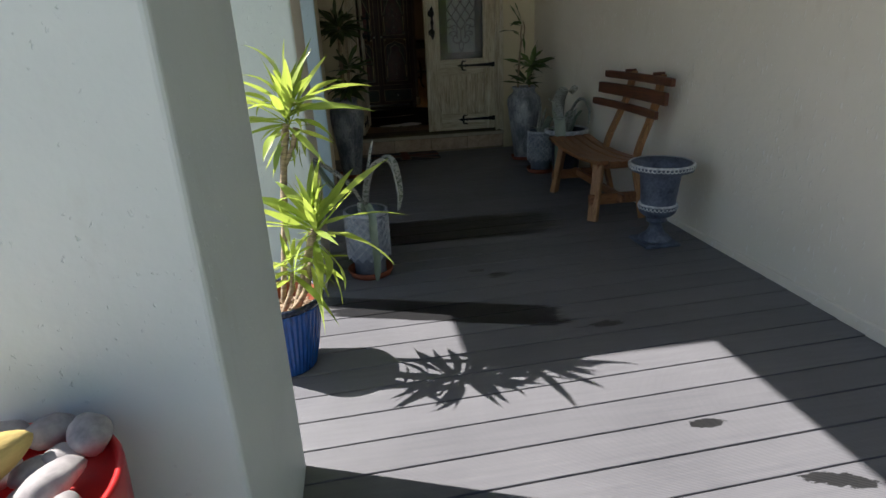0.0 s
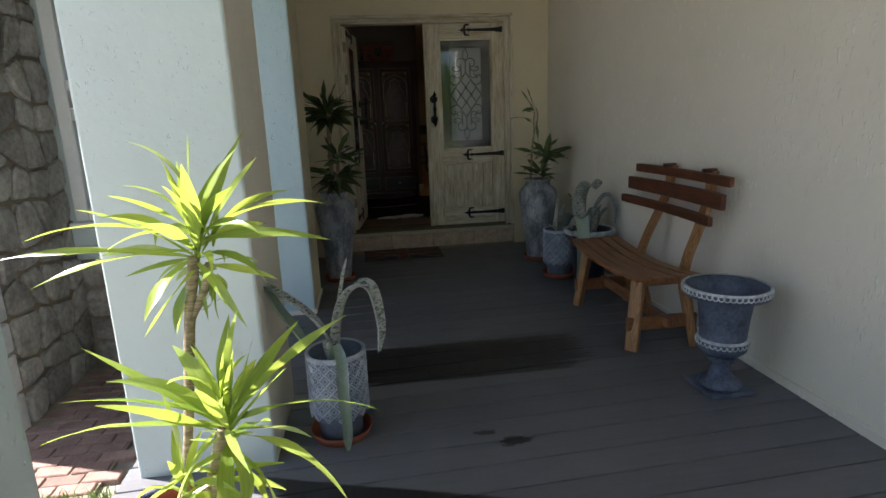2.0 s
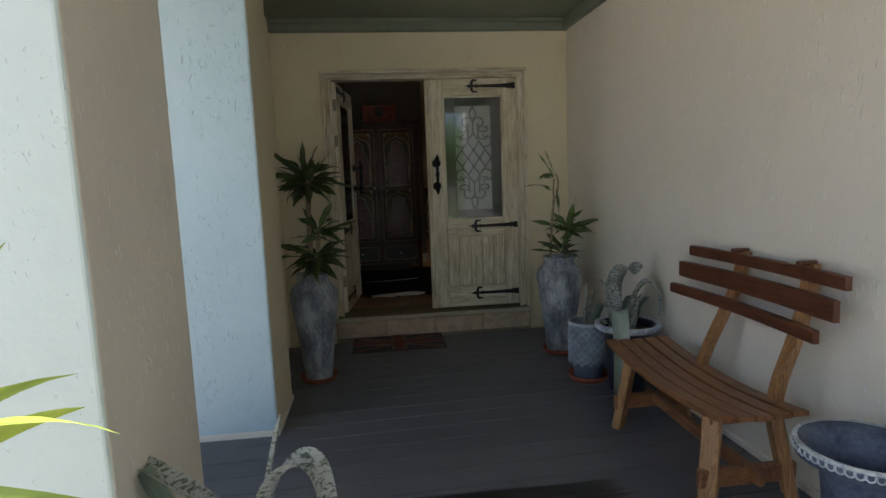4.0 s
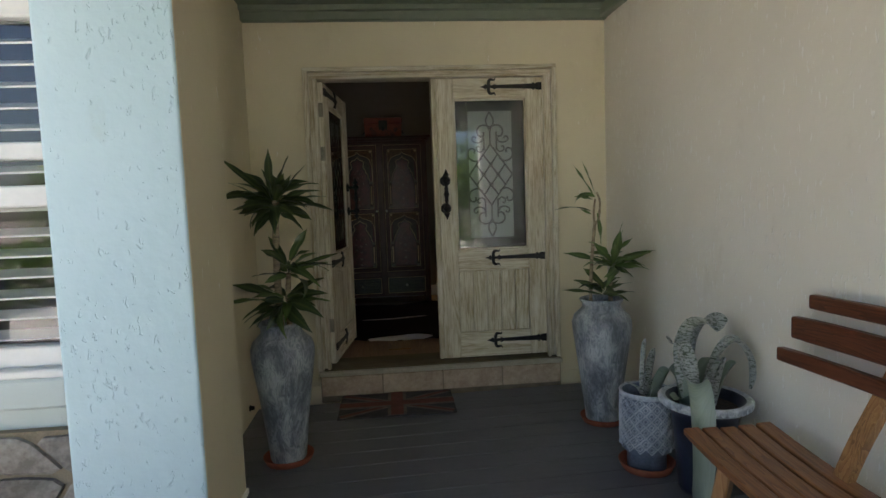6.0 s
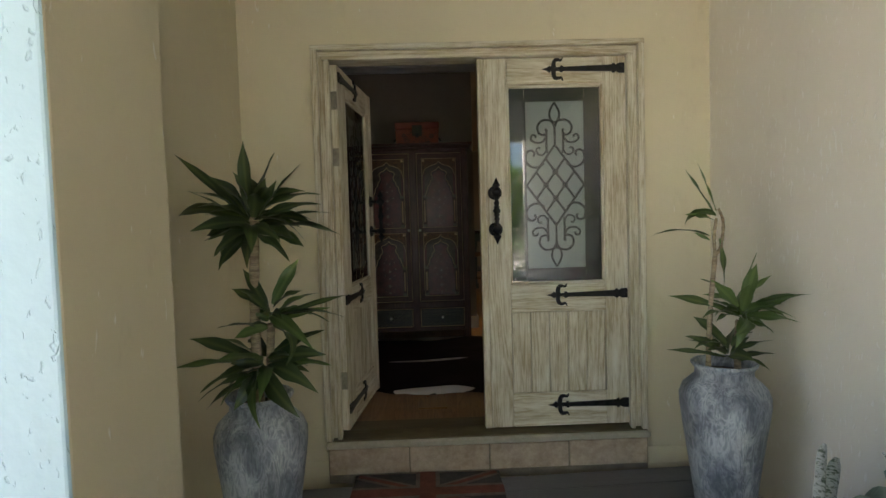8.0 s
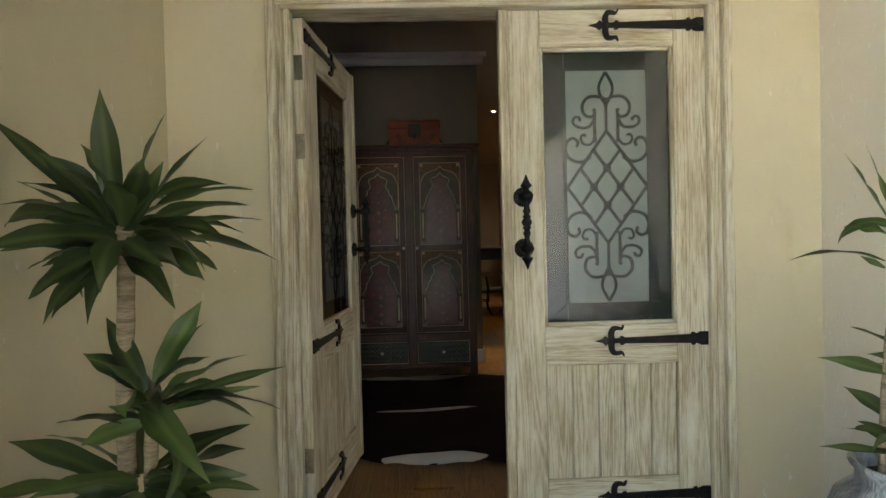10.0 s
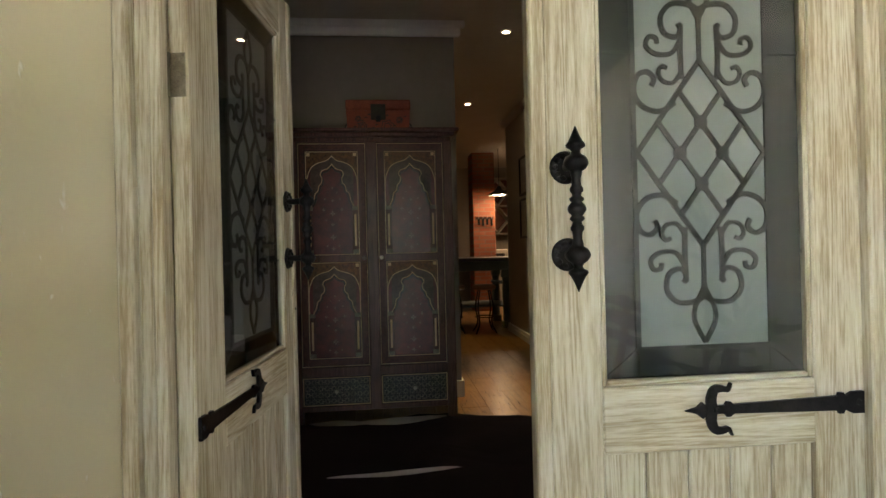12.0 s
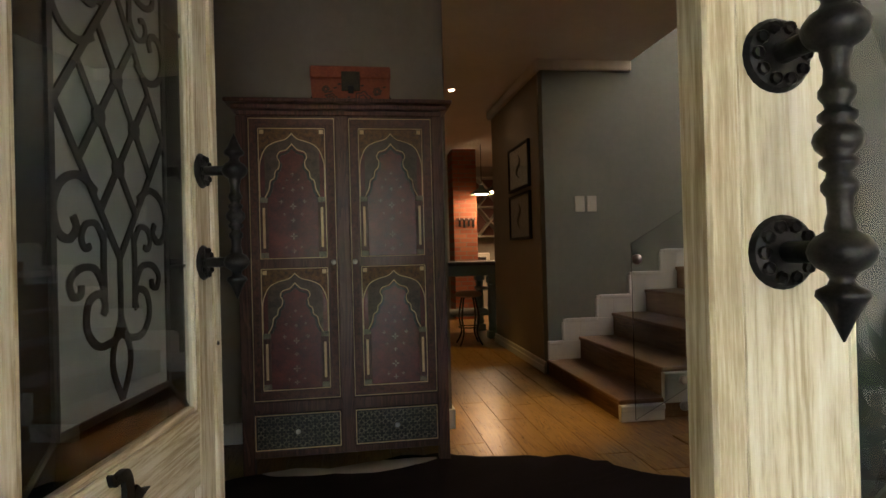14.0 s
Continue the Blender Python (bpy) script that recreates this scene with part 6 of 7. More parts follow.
for x in (-0.52, 0.52):
    part("post", box(x - 0.03, x + 0.03, -0.008, 0.06, 0.0, 1.915, bev=0.004), WARDWOOD, wardrobe)
    part("back_leg", box(x - 0.03, x + 0.03, 0.49, 0.55, 0.0, 0.1, bev=0.004), WARDWOOD, wardrobe)
part("mullion", box(-0.032, 0.032, -0.004, 0.014, 0.105, 1.915, bev=0.003), WARDWOOD, wardrobe)
part("plinth_rail", box(-0.49, 0.49, -0.002, 0.014, 0.1, 0.135, bev=0.003), WARDWOOD, wardrobe)
part("rail", box(-0.49, 0.49, -0.002, 0.014, 0.335, 0.395, bev=0.003), WARDWOOD, wardrobe)


def ogee(cx, z0, w, h, foils):
    """Half arch outline from the springing to the apex, mirrored: a list of (x, z)."""
    if foils:
        half = [(1.0, 0.0), (0.86, 0.14), (0.80, 0.30), (0.66, 0.36), (0.62, 0.48), (0.5, 0.54), (0.46, 0.66), (0.54, 0.74), (0.46, 0.84), (0.22, 0.88), (0.07, 0.95), (0.0, 1.0)]
    else:
        half = [(1.0, 0.0), (1.0, 0.45), (0.94, 0.62), (0.78, 0.78), (0.5, 0.86), (0.22, 0.9), (0.08, 0.95), (0.0, 1.0)]
    right = smooth_path([(cx + a * w, z0 + b * h, 0) for a, b in half], 3)
    left = [Vector((2 * cx - p.x, p.y, 0)) for p in right]
    return left + right[::-1][1:]


def ward_panel(door, cx, z0, z1):
    """One painted arched panel between z0 and z1."""
    w = 0.172
    part("panel", box(cx - w, cx + w, -0.012, -0.008, z0, z1), MAROON, door, "maroon painted panel")
    spring = z0 + (z1 - z0) * 0.47
    out = ogee(cx, spring, w - 0.03, (z1 - spring) * 0.78, True)
    big = ogee(cx, spring, w - 0.004, (z1 - spring) * 0.93, False)

    def between(lo, hi_z, y, mat, name, label):
        bm = B()
        rows = [(bm.verts.new((p.x, y, p.y)), bm.verts.new((p.x, y, hi_z)), bm.verts.new((p.x, y + 0.003, p.y)), bm.verts.new((p.x, y + 0.003, hi_z))) for p in lo]
        for a, b in zip(rows, rows[1:]):
            bm.faces.new((a[0], b[0], b[1], a[1]))
            bm.faces.new((a[0], a[2], b[2], b[0]))
            bm.faces.new((a[1], b[1], b[3], a[3]))
        bmesh.ops.recalc_face_normals(bm, faces=bm.faces)
        return part(name, bm, mat, door, label)

    between([p for p in out], z1 - 0.004, -0.0155, TAUPE, "spandrel", "brown-green carved spandrel")
    between([p for p in big], z1 - 0.004, -0.018, OCHRE, "spandrel", "ochre carved corner fill")
    bm = B()
    add_ribbon(bm, [(p.x, p.y) for p in big], 0.0048, -0.0195, -0.015)
    for p0, p1 in (((-w, z0), (-w, z1)), ((w, z0), (w, z1)), ((-w, z1), (w, z1)), ((-w, z0), (w, z0))):
        add_ribbon(bm, [(cx + p0[0], p0[1]), (cx + p1[0], p1[1])], 0.0034, -0.0195, -0.012)
    add_ribbon(bm, [(p.x, p.y) for p in out], 0.0048, -0.019, -0.014)
    part("inlay_line", bm, INLAY, door, "pale bone inlay lines")
    inner = [Vector((cx + (p.x - cx) * 0.9, spring + (p.y - spring) * 0.94, 0)) for p in out]
    bm = B()
    add_ribbon(bm, [(p.x, p.y) for p in inner], 0.010, -0.0175, -0.012)
    part("arch_band", bm, BLACKFRAME, door, "dark arch outline")
    for s in (-1, 1):
        xc = cx + s * (w - 0.022)
        part("column", box(xc - 0.02, xc + 0.02, -0.018, -0.011, z0 + 0.035, spring - 0.03, bev=0.002), WARDWOOD, door)
        part("column_inlay", box(xc - 0.0065, xc + 0.0065, -0.0205, -0.017, z0 + 0.055, spring - 0.055, bev=0.001), INLAY, door, "pale column strip")
        for za in (z0 + 0.004, spring - 0.028):
            part("column_block", box(xc - 0.02, xc + 0.02, -0.0195, -0.011, za, za + 0.028, bev=0.002), GREYCARVE, door, "grey carved column block")
    bm = B()
    h = spring - z0
    for u, v, s in ((0, 0.12, 0.014), (0, 0.36, 0.020), (0, 0.62, 0.012), (0, 0.85, 0.018), (0, 1.12, 0.010), (0.045, 0.72, 0.008), (-0.045, 0.72, 0.008), (0.06, 0.93, 0.011), (-0.06, 0.93, 0.011), (0.04, 0.18, 0.008), (-0.04, 0.18, 0.008), (0.05, 1.15, 0.008), (-0.05, 1.15, 0.008), (0.0, 1.38, 0.009), (0.03, 1.28, 0.006), (-0.03, 1.28, 0.006)):
        for k in range(4):
            a = k * math.pi / 2
            c = (cx + u + s * 0.55 * math.cos(a), z0 + v * h + s * 0.55 * math.sin(a))
            add_plate(bm, [(c[0] + s * 0.5 * math.cos(a + q * math.pi / 2) * (1 if q % 2 == 0 else 0.45), c[1] + s * 0.5 * math.sin(a + q * math.pi / 2) * (1 if q % 2 == 0 else 0.45)) for q in range(4)], -0.0135, -0.0115)
    part("painted_motif", bm, simple("faded_motif", (0.28, 0.19, 0.15), (0.52, 0.40, 0.31), 30, 0.6, 0, 0.0), door, "faded painted flower motifs")["kind"] = "stuff"
    for sx in (-1, 1):
        part("corner_square", box(cx + sx * (w - 0.018) - 0.011, cx + sx * (w - 0.018) + 0.011, -0.0205, -0.017, z1 - 0.03, z1 - 0.008), INLAY, door, "small inlaid corner square")


for s in (-1, 1):
    cx = s * 0.262
    d = part("door", box(cx - 0.225, cx + 0.225, -0.008, 0.012, 0.40, 1.905, bev=0.003), WARDWOOD, wardrobe, "wardrobe door with two arched panels")
    bm = B()
    for x0, x1, z0, z1 in ((cx - 0.218, cx + 0.218, 1.862, 1.898), (cx - 0.218, cx - 0.186, 0.41, 1.86), (cx + 0.186, cx + 0.218, 0.41, 1.86), (cx - 0.18, cx + 0.18, 0.415, 0.448)):
        add_box(bm, x0, x1, -0.0115, -0.0075, z0, z1, bev=0.001)
    part("carved_border", bm, BORDER, d, "carved floral border")
    bm = B()
    for x in (cx - 0.222, cx + 0.222):
        add_ribbon(bm, [(x, 0.405), (x, 1.9)], 0.003, -0.012, -0.007)
    for z in (0.405, 1.9):
        add_ribbon(bm, [(cx - 0.222, z), (cx + 0.222, z)], 0.003, -0.012, -0.007)
    part("inlay_line", bm, INLAY, d, "thin pale edge line")
    ward_panel(d, cx, 1.155, 1.845)
    ward_panel(d, cx, 0.46, 1.10)
    part("knob", lathe([(0.0, -0.034), (0.012, -0.033), (0.0145, -0.026), (0.006, -0.02), (0.005, -0.008)], 14, at=(-s * 0.0 + cx - s * 0.205, 0, 1.128), axis="y"), simple("pale_knob", (0.82, 0.79, 0.71), (0.9, 0.87, 0.8), 10, 0.2, 0, 0), d, "small pale round knob", True)
    dr = part("drawer", box(cx - 0.225, cx + 0.225, -0.006, 0.012, 0.14, 0.33, bev=0.003), WARDWOOD, wardrobe, "drawer with star lattice front")
    part("lattice_ground", box(cx - 0.215, cx + 0.215, -0.009, -0.005, 0.15, 0.322), BLACKFRAME, dr, "dark ground behind the lattice")
    bm = B()
    nx, nz = 10, 4
    for i in range(nx):
        for j in range(nz):
            px, pz_ = cx - 0.215 + 0.43 * (i + 0.5) / nx, 0.15 + 0.172 * (j + 0.5) / nz
            R = 0.021
            pts = [(px + (R if q % 2 == 0 else R * 0.5) * math.cos(q * math.pi / 8), pz_ + (R if q % 2 == 0 else R * 0.5) * math.sin(q * math.pi / 8)) for q in range(17)]
            add_ribbon(bm, pts, 0.0042, -0.0115, -0.0085)
    part("star_lattice", bm, GREYCARVE, dr, "grey-green pierced star pattern")
    bm = B()
    for x in (cx - 0.22, cx + 0.22):
        add_ribbon(bm, [(x, 0.145), (x, 0.327)], 0.004, -0.012, -0.006)
    for z in (0.145, 0.327):
        add_ribbon(bm, [(cx - 0.22, z), (cx + 0.22, z)], 0.004, -0.012, -0.006)
    part("inlay_line", bm, INLAY, dr, "pale edge line")
    part("knob", lathe([(0.0, -0.034), (0.012, -0.033), (0.0145, -0.026), (0.006, -0.02), (0.005, -0.006)], 14, at=(cx, 0, 0.238), axis="y"), bpy.data.materials["pale_knob"], dr, "small pale round knob", True)

# red chest on the wardrobe
chest = thing("red_lacquer_chest", pose(0.565, 9.66, FLOOR_Z + 1.998), "worn red lacquered chest with painted flowers on the wardrobe", "chest")
bm = B()
pts = [(-0.215, 0.0), (0.215, 0.0), (0.225, 0.17), (-0.225, 0.17)]
add_plate(bm, pts, 0.0, 0.3)
part("body", bm, CHESTRED, chest)
part("lid", box(-0.228, 0.228, -0.006, 0.306, 0.172, 0.245, bev=0.008), CHESTRED, chest, "low red lid")
part("lock_plate", box(-0.052, 0.052, -0.011, -0.004, 0.10, 0.212, bev=0.003), simple("dark_brass_plate", (0.035, 0.03, 0.022), (0.08, 0.065, 0.04), 12, 0.45, 0.6, 0.2), chest, "square dark metal lock plate")
part("hasp", box(-0.016, 0.016, -0.018, -0.010, 0.085, 0.13, bev=0.003), IRON, chest)
for cx, cz, r in ((-0.11, 0.055, 0.028), (0.065, 0.055, 0.042), (0.15, 0.10, 0.02), (-0.14, 0.11, 0.018), (0.12, 0.03, 0.016)):
    bm = B()
    for ring in (1.0, 0.55):
        add_ribbon(bm, [(cx + r * ring * (1 + 0.14 * math.sin(6 * a)) * math.cos(a), cz + r * ring * (1 + 0.14 * math.sin(6 * a)) * math.sin(a)) for a in [2 * math.pi * k / 24 for k in range(25)]], 0.006, -0.004, 0.0)
    part("painted_flower", bm, CHESTINK, chest, "dark painted rosette")
bm = B()
for k in range(16):
    a, b = -0.19 + 0.38 * ((k * 7) % 16) / 15, 0.03 + 0.11 * ((k * 5) % 16) / 15
    if abs(a) > 0.06 or b < 0.08:
        add_plate(bm, [(a - 0.012, b), (a, b + 0.006), (a + 0.014, b + 0.004), (a, b - 0.006)], -0.0035, 0.0)
part("painted_leaf", bm, CHESTINK, chest, "dark painted leaves")["kind"] = "stuff"
for s in (-1, 1):
    part("carry_handle", add_tube(B(), smooth_path([(s * 0.222, 0.1, 0.1), (s * 0.245, 0.12, 0.07), (s * 0.245, 0.18, 0.07), (s * 0.222, 0.2, 0.1)], 5), 0.005, 6), IRON, chest)

# ---- cow hide rug ----
bm = B()
outline = []
for k in range(120):
    a = 2 * math.pi * k / 120
    rx, ry = 1.28, 0.98
    r = 1 + 0.07 * math.sin(3 * a + 0.6) + 0.05 * math.sin(5 * a + 1.2) + 0.035 * math.sin(9 * a) + 0.03 * noise.noise((math.cos(a) * 3, math.sin(a) * 3, 2.0)) + 0.045 * noise.noise((math.cos(a) * 11, math.sin(a) * 11, 5.0))
    outline.append((0.86 + rx * r * math.cos(a), 8.68 + ry * r * math.sin(a)))
rings = []
for f, z in ((1.0, 0.001), (1.0, 0.006), (0.97, 0.011), (0.75, 0.013), (0.5, 0.013), (0.25, 0.013)):
    rings.append([bm.verts.new((0.86 + (x - 0.86) * f, 8.68 + (y - 8.68) * f, FLOOR_Z + z + (0.004 * noise.noise((x * f * 4, y * f * 4, 0)) + 0.05 * max(0, noise.noise((x * f * 1.9, y * f * 1.9, 4.0)))) * (f < 0.98))) for x, y in outline])
for a, b in zip(rings, rings[1:]):
    for k in range(120):
        bm.faces.new((a[k], a[(k + 1) % 120], b[(k + 1) % 120], b[k]))
bm.faces.new(rings[-1])
tagged(link("cowhide_rug", bm, HIDE, None, "", True), "black and white cowhide rug on the hall floor", "rug")


# ---- pictures, switches ----
def picture(z0, z1, label, seed):
    p = thing("framed_picture", pose(2.31, 12.25, 0), label, "picture", "passage pictures")
    y0, y1 = -0.385, 0.385
    for a in ((y0, y1, z0, z0 + 0.028), (y0, y1, z1 - 0.028, z1), (y0, y0 + 0.028, z0 + 0.028, z1 - 0.028), (y1 - 0.028, y1, z0 + 0.028, z1 - 0.028)):
        part("frame_bar", box(-0.032, -0.001, a[0], a[1], a[2], a[3], bev=0.003), BLACKFRAME, p)
    part("mount", box(-0.014, -0.002, y0 + 0.028, y1 - 0.028, z0 + 0.028, z1 - 0.028), PAPER, p, "cream paper mount")
    r = random.Random(seed)
    bm = B()
    pts = smooth_path([(-0.016, r.uniform(-0.03, 0.03) + 0.05 * math.sin(k * 1.3), z0 + 0.13 + k * 0.05) for k in range(6)], 4)
    add_tube(bm, pts, [0.006 + 0.012 * math.sin(math.pi * i / (len(pts) - 1)) for i in range(len(pts))], 6)
    part("drawing", bm, simple("sketch_ink", (0.12, 0.11, 0.1), (0.25, 0.23, 0.2), 20, 0.9, 0, 0) if "sketch_ink" not in bpy.data.materials else bpy.data.materials["sketch_ink"], p, "dim grey sketched shape")
    g = part("pane", box(-0.0225, -0.0205, y0 + 0.028, y1 - 0.028, z0 + 0.028, z1 - 0.028), PANE, p)
    g.visible_shadow = False


picture(2.06, 2.54, "black framed sketch behind glass, upper of two", 1)
picture(1.53, 2.02, "black framed sketch behind glass, lower of two", 5)
for x in (2.615, 2.735):
    s = thing("light_switch", pose(x, 11.5, 1.84), "white plastic light switch plate on the stair wall", "switch", "light switches")
    part("plate", box(0, 0.095, -0.010, 0.0, -0.075, 0.075, bev=0.004), PLASTIC, s)
    part("rocker", box(0.03, 0.065, -0.015, -0.009, -0.03, 0.03, bev=0.003), PLASTIC, s)

# ---- kitchen beyond the passage ----
pier = structure("brick_pier", box(2.2, 2.62, 16.0, 16.5, FLOOR_Z, 3.2, bev=0.01), BRICKFAR, "red brick pier in warm kitchen light", "pier")
hooks = thing("hook_rail", pose(2.42, 16.0, 1.98), "rail of hooks with hanging keys on the brick pier", "hook rail")
part("rail", box(-0.17, 0.17, -0.02, 0.0, -0.02, 0.02, bev=0.004), WARDWOOD, hooks)
for k in range(4):
    x = -0.12 + k * 0.08
    part("hook", add_tube(B(), smooth_path([(x, -0.02, 0.0), (x, -0.05, -0.01), (x, -0.05, 0.02)], 3), 0.006, 6), STEEL, hooks)
    part("key", box(x - 0.02, x + 0.02, -0.055, -0.045, -0.13 - 0.02 * (k % 2), -0.02, bev=0.004), IRON, hooks)
island = thing("kitchen_island", pose(1.35, 13.75, FLOOR_Z), "tall blue-grey painted kitchen island with turned legs", "island")
part("worktop", box(-0.05, 1.35, -0.05, 1.0, 0.98, 1.03, bev=0.008), simple("dark_worktop", (0.03, 0.028, 0.026), (0.07, 0.065, 0.06), 8, 0.35, 0, 0.1), island, "dark worktop")
part("apron", box(0.05, 1.28, 0.02, 0.9, 0.84, 0.98, bev=0.004), ISLAND, island)
for x, y in ((0.98, 0.05), (0.1, 0.05), (0.98, 0.85), (0.1, 0.85)):
    bm = B()
    add_box(bm, x - 0.07, x + 0.07, y - 0.07, y + 0.07, 0.0, 0.1, bev=0.008)
    add_lathe(bm, [(0.05, 0.1), (0.06, 0.14), (0.05, 0.2), (0.062, 0.45), (0.05, 0.68), (0.062, 0.72), (0.05, 0.74)], 16, at=(x, y, 0))
    add_box(bm, x - 0.065, x + 0.065, y - 0.065, y + 0.065, 0.74, 0.86, bev=0.005)
    part("leg", bm, ISLAND, island)
part("shelf", box(0.05, 1.05, 0.1, 0.85, 0.3, 0.33, bev=0.004), ISLAND, island)
part("shelf", box(0.9, 1.28, 0.35, 0.85, 0.62, 0.65, bev=0.004), ISLAND, island)
for x, y in ((1.93, 13.4), (1.5, 13.45)):
    st = thing("bar_stool", pose(x, y, FLOOR_Z), "round wooden bar stool with curved metal legs", "stool", "bar stools")
    part("seat", lathe([(0.0, 0.60), (0.15, 0.60), (0.17, 0.62), (0.17, 0.64), (0.15, 0.66), (0.0, 0.665)], 24), simple("stool_seat", (0.25, 0.15, 0.09), (0.36, 0.24, 0.15), 8, 0.6, 0, 0.2) if "stool_seat" not in bpy.data.materials else bpy.data.materials["stool_seat"], st, "worn leather seat", True)
    for k in range(4):
        a = math.pi / 4 + k * math.pi / 2
        part("leg", add_tube(B(), smooth_path([(0.1 * math.cos(a), 0.1 * math.sin(a), 0.6), (0.15 * math.cos(a), 0.15 * math.sin(a), 0.35), (0.12 * math.cos(a), 0.12 * math.sin(a), 0.15), (0.2 * math.cos(a), 0.2 * math.sin(a), 0.0)], 5), 0.011, 6), IRON, st)
    part("foot_ring", add_tube(B(), [(0.13 * math.cos(2 * math.pi * k / 20), 0.13 * math.sin(2 * math.pi * k / 20), 0.22) for k in range(21)], 0.008, 6, False), IRON, st)
for x, y, z in ((2.95, 16.0, 2.44), (2.62, 15.6, 2.36)):
    pd = thing("pendant_lamp", pose(x, y, z), "enamel pendant lamp hanging lit over the kitchen", "lamp", "kitchen pendants")
    part("shade", lathe([(0.19, 0.0), (0.185, 0.015), (0.11, 0.07), (0.05, 0.11), (0.035, 0.16), (0.03, 0.16), (0.045, 0.105), (0.105, 0.062), (0.18, 0.008)], 28), ISLAND, pd, "", True)
    part("bulb", lathe([(0.0, 0.0), (0.10, 0.004), (0.12, 0.02), (0.0, 0.05)], 16), LAMP_WARM, pd, "glowing warm bulb")
    part("cord", add_tube(B(), [(0, 0, 0.15), (0, 0, 3.2 - z)], 0.006, 6), CABLE, pd)
    lp = new("pendant_light", bpy.data.lights.new("pendant_light", "POINT"))
    lp.data.energy, lp.data.color, lp.data.shadow_soft_size = 0.24, (1.0, 0.62, 0.3), 0.08
    lp.location = (x, y, z - 0.06)
rack = thing("wine_rack", pose(3.25, 17.6, 0), "dark timber wall rack with crossed diagonal slats", "wine rack")
part("back", box(-0.75, 0.75, 0.36, 0.40, 1.7, 2.95), simple("rack_back_red", (0.10, 0.035, 0.02), (0.16, 0.06, 0.035), 6, 0.6, 0, 0.1), rack, "reddish back board")
for z in (1.72, 2.32, 2.93):
    part("shelf", box(-0.75, 0.75, 0.0, 0.36, z - 0.015, z + 0.015, bev=0.003), BEIGEWALL, rack)
for z0 in (1.735, 2.335):
    for k in range(3):
        x0 = -0.73 + k * 0.49
        bm = B()
        add_ribbon(bm, [(x0, z0), (x0 + 0.48, z0 + 0.57)], 0.02, 0.0, 0.35)
        add_ribbon(bm, [(x0, z0 + 0.57), (x0 + 0.48, z0)], 0.02, 0.001, 0.349)
        bmesh.ops.recalc_face_normals(bm, faces=bm.faces)
        part("diagonal_slat", bm, BEIGEWALL, rack)
counter = thing("kitchen_counter", pose(3.3, 17.3, FLOOR_Z), "timber kitchen counter along the far wall", "counter")
part("cabinet_body", box(-0.9, 1.6, 0.05, 0.65, 0.0, 0.88, bev=0.005), BEIGEWALL, counter)
part("worktop", box(-0.95, 1.65, 0.0, 0.68, 0.88, 0.92, bev=0.005), STAIRWOOD, counter)
box_bin = thing("bread_box", pose(2.95, 17.5, FLOOR_Z + 0.92), "cream bread box with dark lettering band on the counter", "bread box")
part("body", box(-0.2, 0.2, -0.12, 0.12, 0.0, 0.22, bev=0.02), PAPER, box_bin)
part("band", box(-0.12, 0.12, -0.124, -0.119, 0.07, 0.13), BLACKFRAME, box_bin, "dark printed band")


# ---- garden side: ground, paving, stone wall, hedge ----
structure("pavement", box(-6.5, -1.25, 3.7, 5.6, -0.56, -0.438), MORTAR, "mortar bed of the brick path", "pavement")
structure("driveway", box(-14, -1.95, -16, 3.7, -0.56, -0.452), simple("pale_driveway", (0.50, 0.46, 0.41), (0.62, 0.58, 0.52), 1.5, 0.9, 0, 0.4), "pale paved drive in front of the house", "pavement")
# Unseen ground, added pale so sunlight bounces low into the porch.
structure("forecourt", box(-1.95, 14, -16, -0.6, -0.56, -0.452), bpy.data.materials["pale_driveway"], "unseen pale ground before the porch, added to bounce light in", "pavement")
stone_wall = structure("wall_stone", box(-2.75, -2.03, 4.5, 5.6, -0.6, 3.0), MORTAR, "house pier clad in rough stone", "wall")


def rubble(rng, w, h, cell, mk):
    """Stones on a jittered net: each cell shrunk and rounded; mk(centre, outline) places one."""
    nx, nz = max(1, round(w / cell)), max(1, round(h / (cell * 0.85)))
    pts = {}
    for j in range(nz + 1):
        for i in range(nx + 1):
            jx = 0 if i in (0, nx) else rng.uniform(-0.3, 0.3)
            jz = 0 if j in (0, nz) else rng.uniform(-0.3, 0.3)
            pts[i, j] = ((i + jx + (0.25 if j % 2 and 0 < i < nx else 0)) * w / nx, (j + jz) * h / nz)
    for j in range(nz):
        for i in range(nx):
            q = [pts[i, j], pts[i + 1, j], pts[i + 1, j + 1], pts[i, j + 1]]
            c = (sum(p[0] for p in q) / 4, sum(p[1] for p in q) / 4)
            out = []
            for a, b in zip(q, q[1:] + q[:1]):
                for t in (0.16, 0.5, 0.84):
                    x, z = a[0] + (b[0] - a[0]) * t, a[1] + (b[1] - a[1]) * t
                    k = 0.90 + rng.uniform(-0.05, 0.03)
                    out.append((c[0] + (x - c[0]) * k, c[1] + (z - c[1]) * k))
            mk(c, out)


def stone_mesh(c, out, depth):
    bm = B()
    a = [bm.verts.new((x - c[0], 0.0, z - c[1])) for x, z in out]
    b = [bm.verts.new((x - c[0], -depth * 0.7, z - c[1])) for x, z in out]
    d = [bm.verts.new(((x - c[0]) * 0.82, -depth, (z - c[1]) * 0.82)) for x, z in out]
    n = len(a)
    for p, q in ((a, b), (b, d)):
        for k in range(n):
            bm.faces.new((p[k], p[(k + 1) % n], q[(k + 1) % n], q[k]))
    bm.faces.new(d)
    bmesh.ops.recalc_face_normals(bm, faces=bm.faces)
    return bm


rng = random.Random(21)


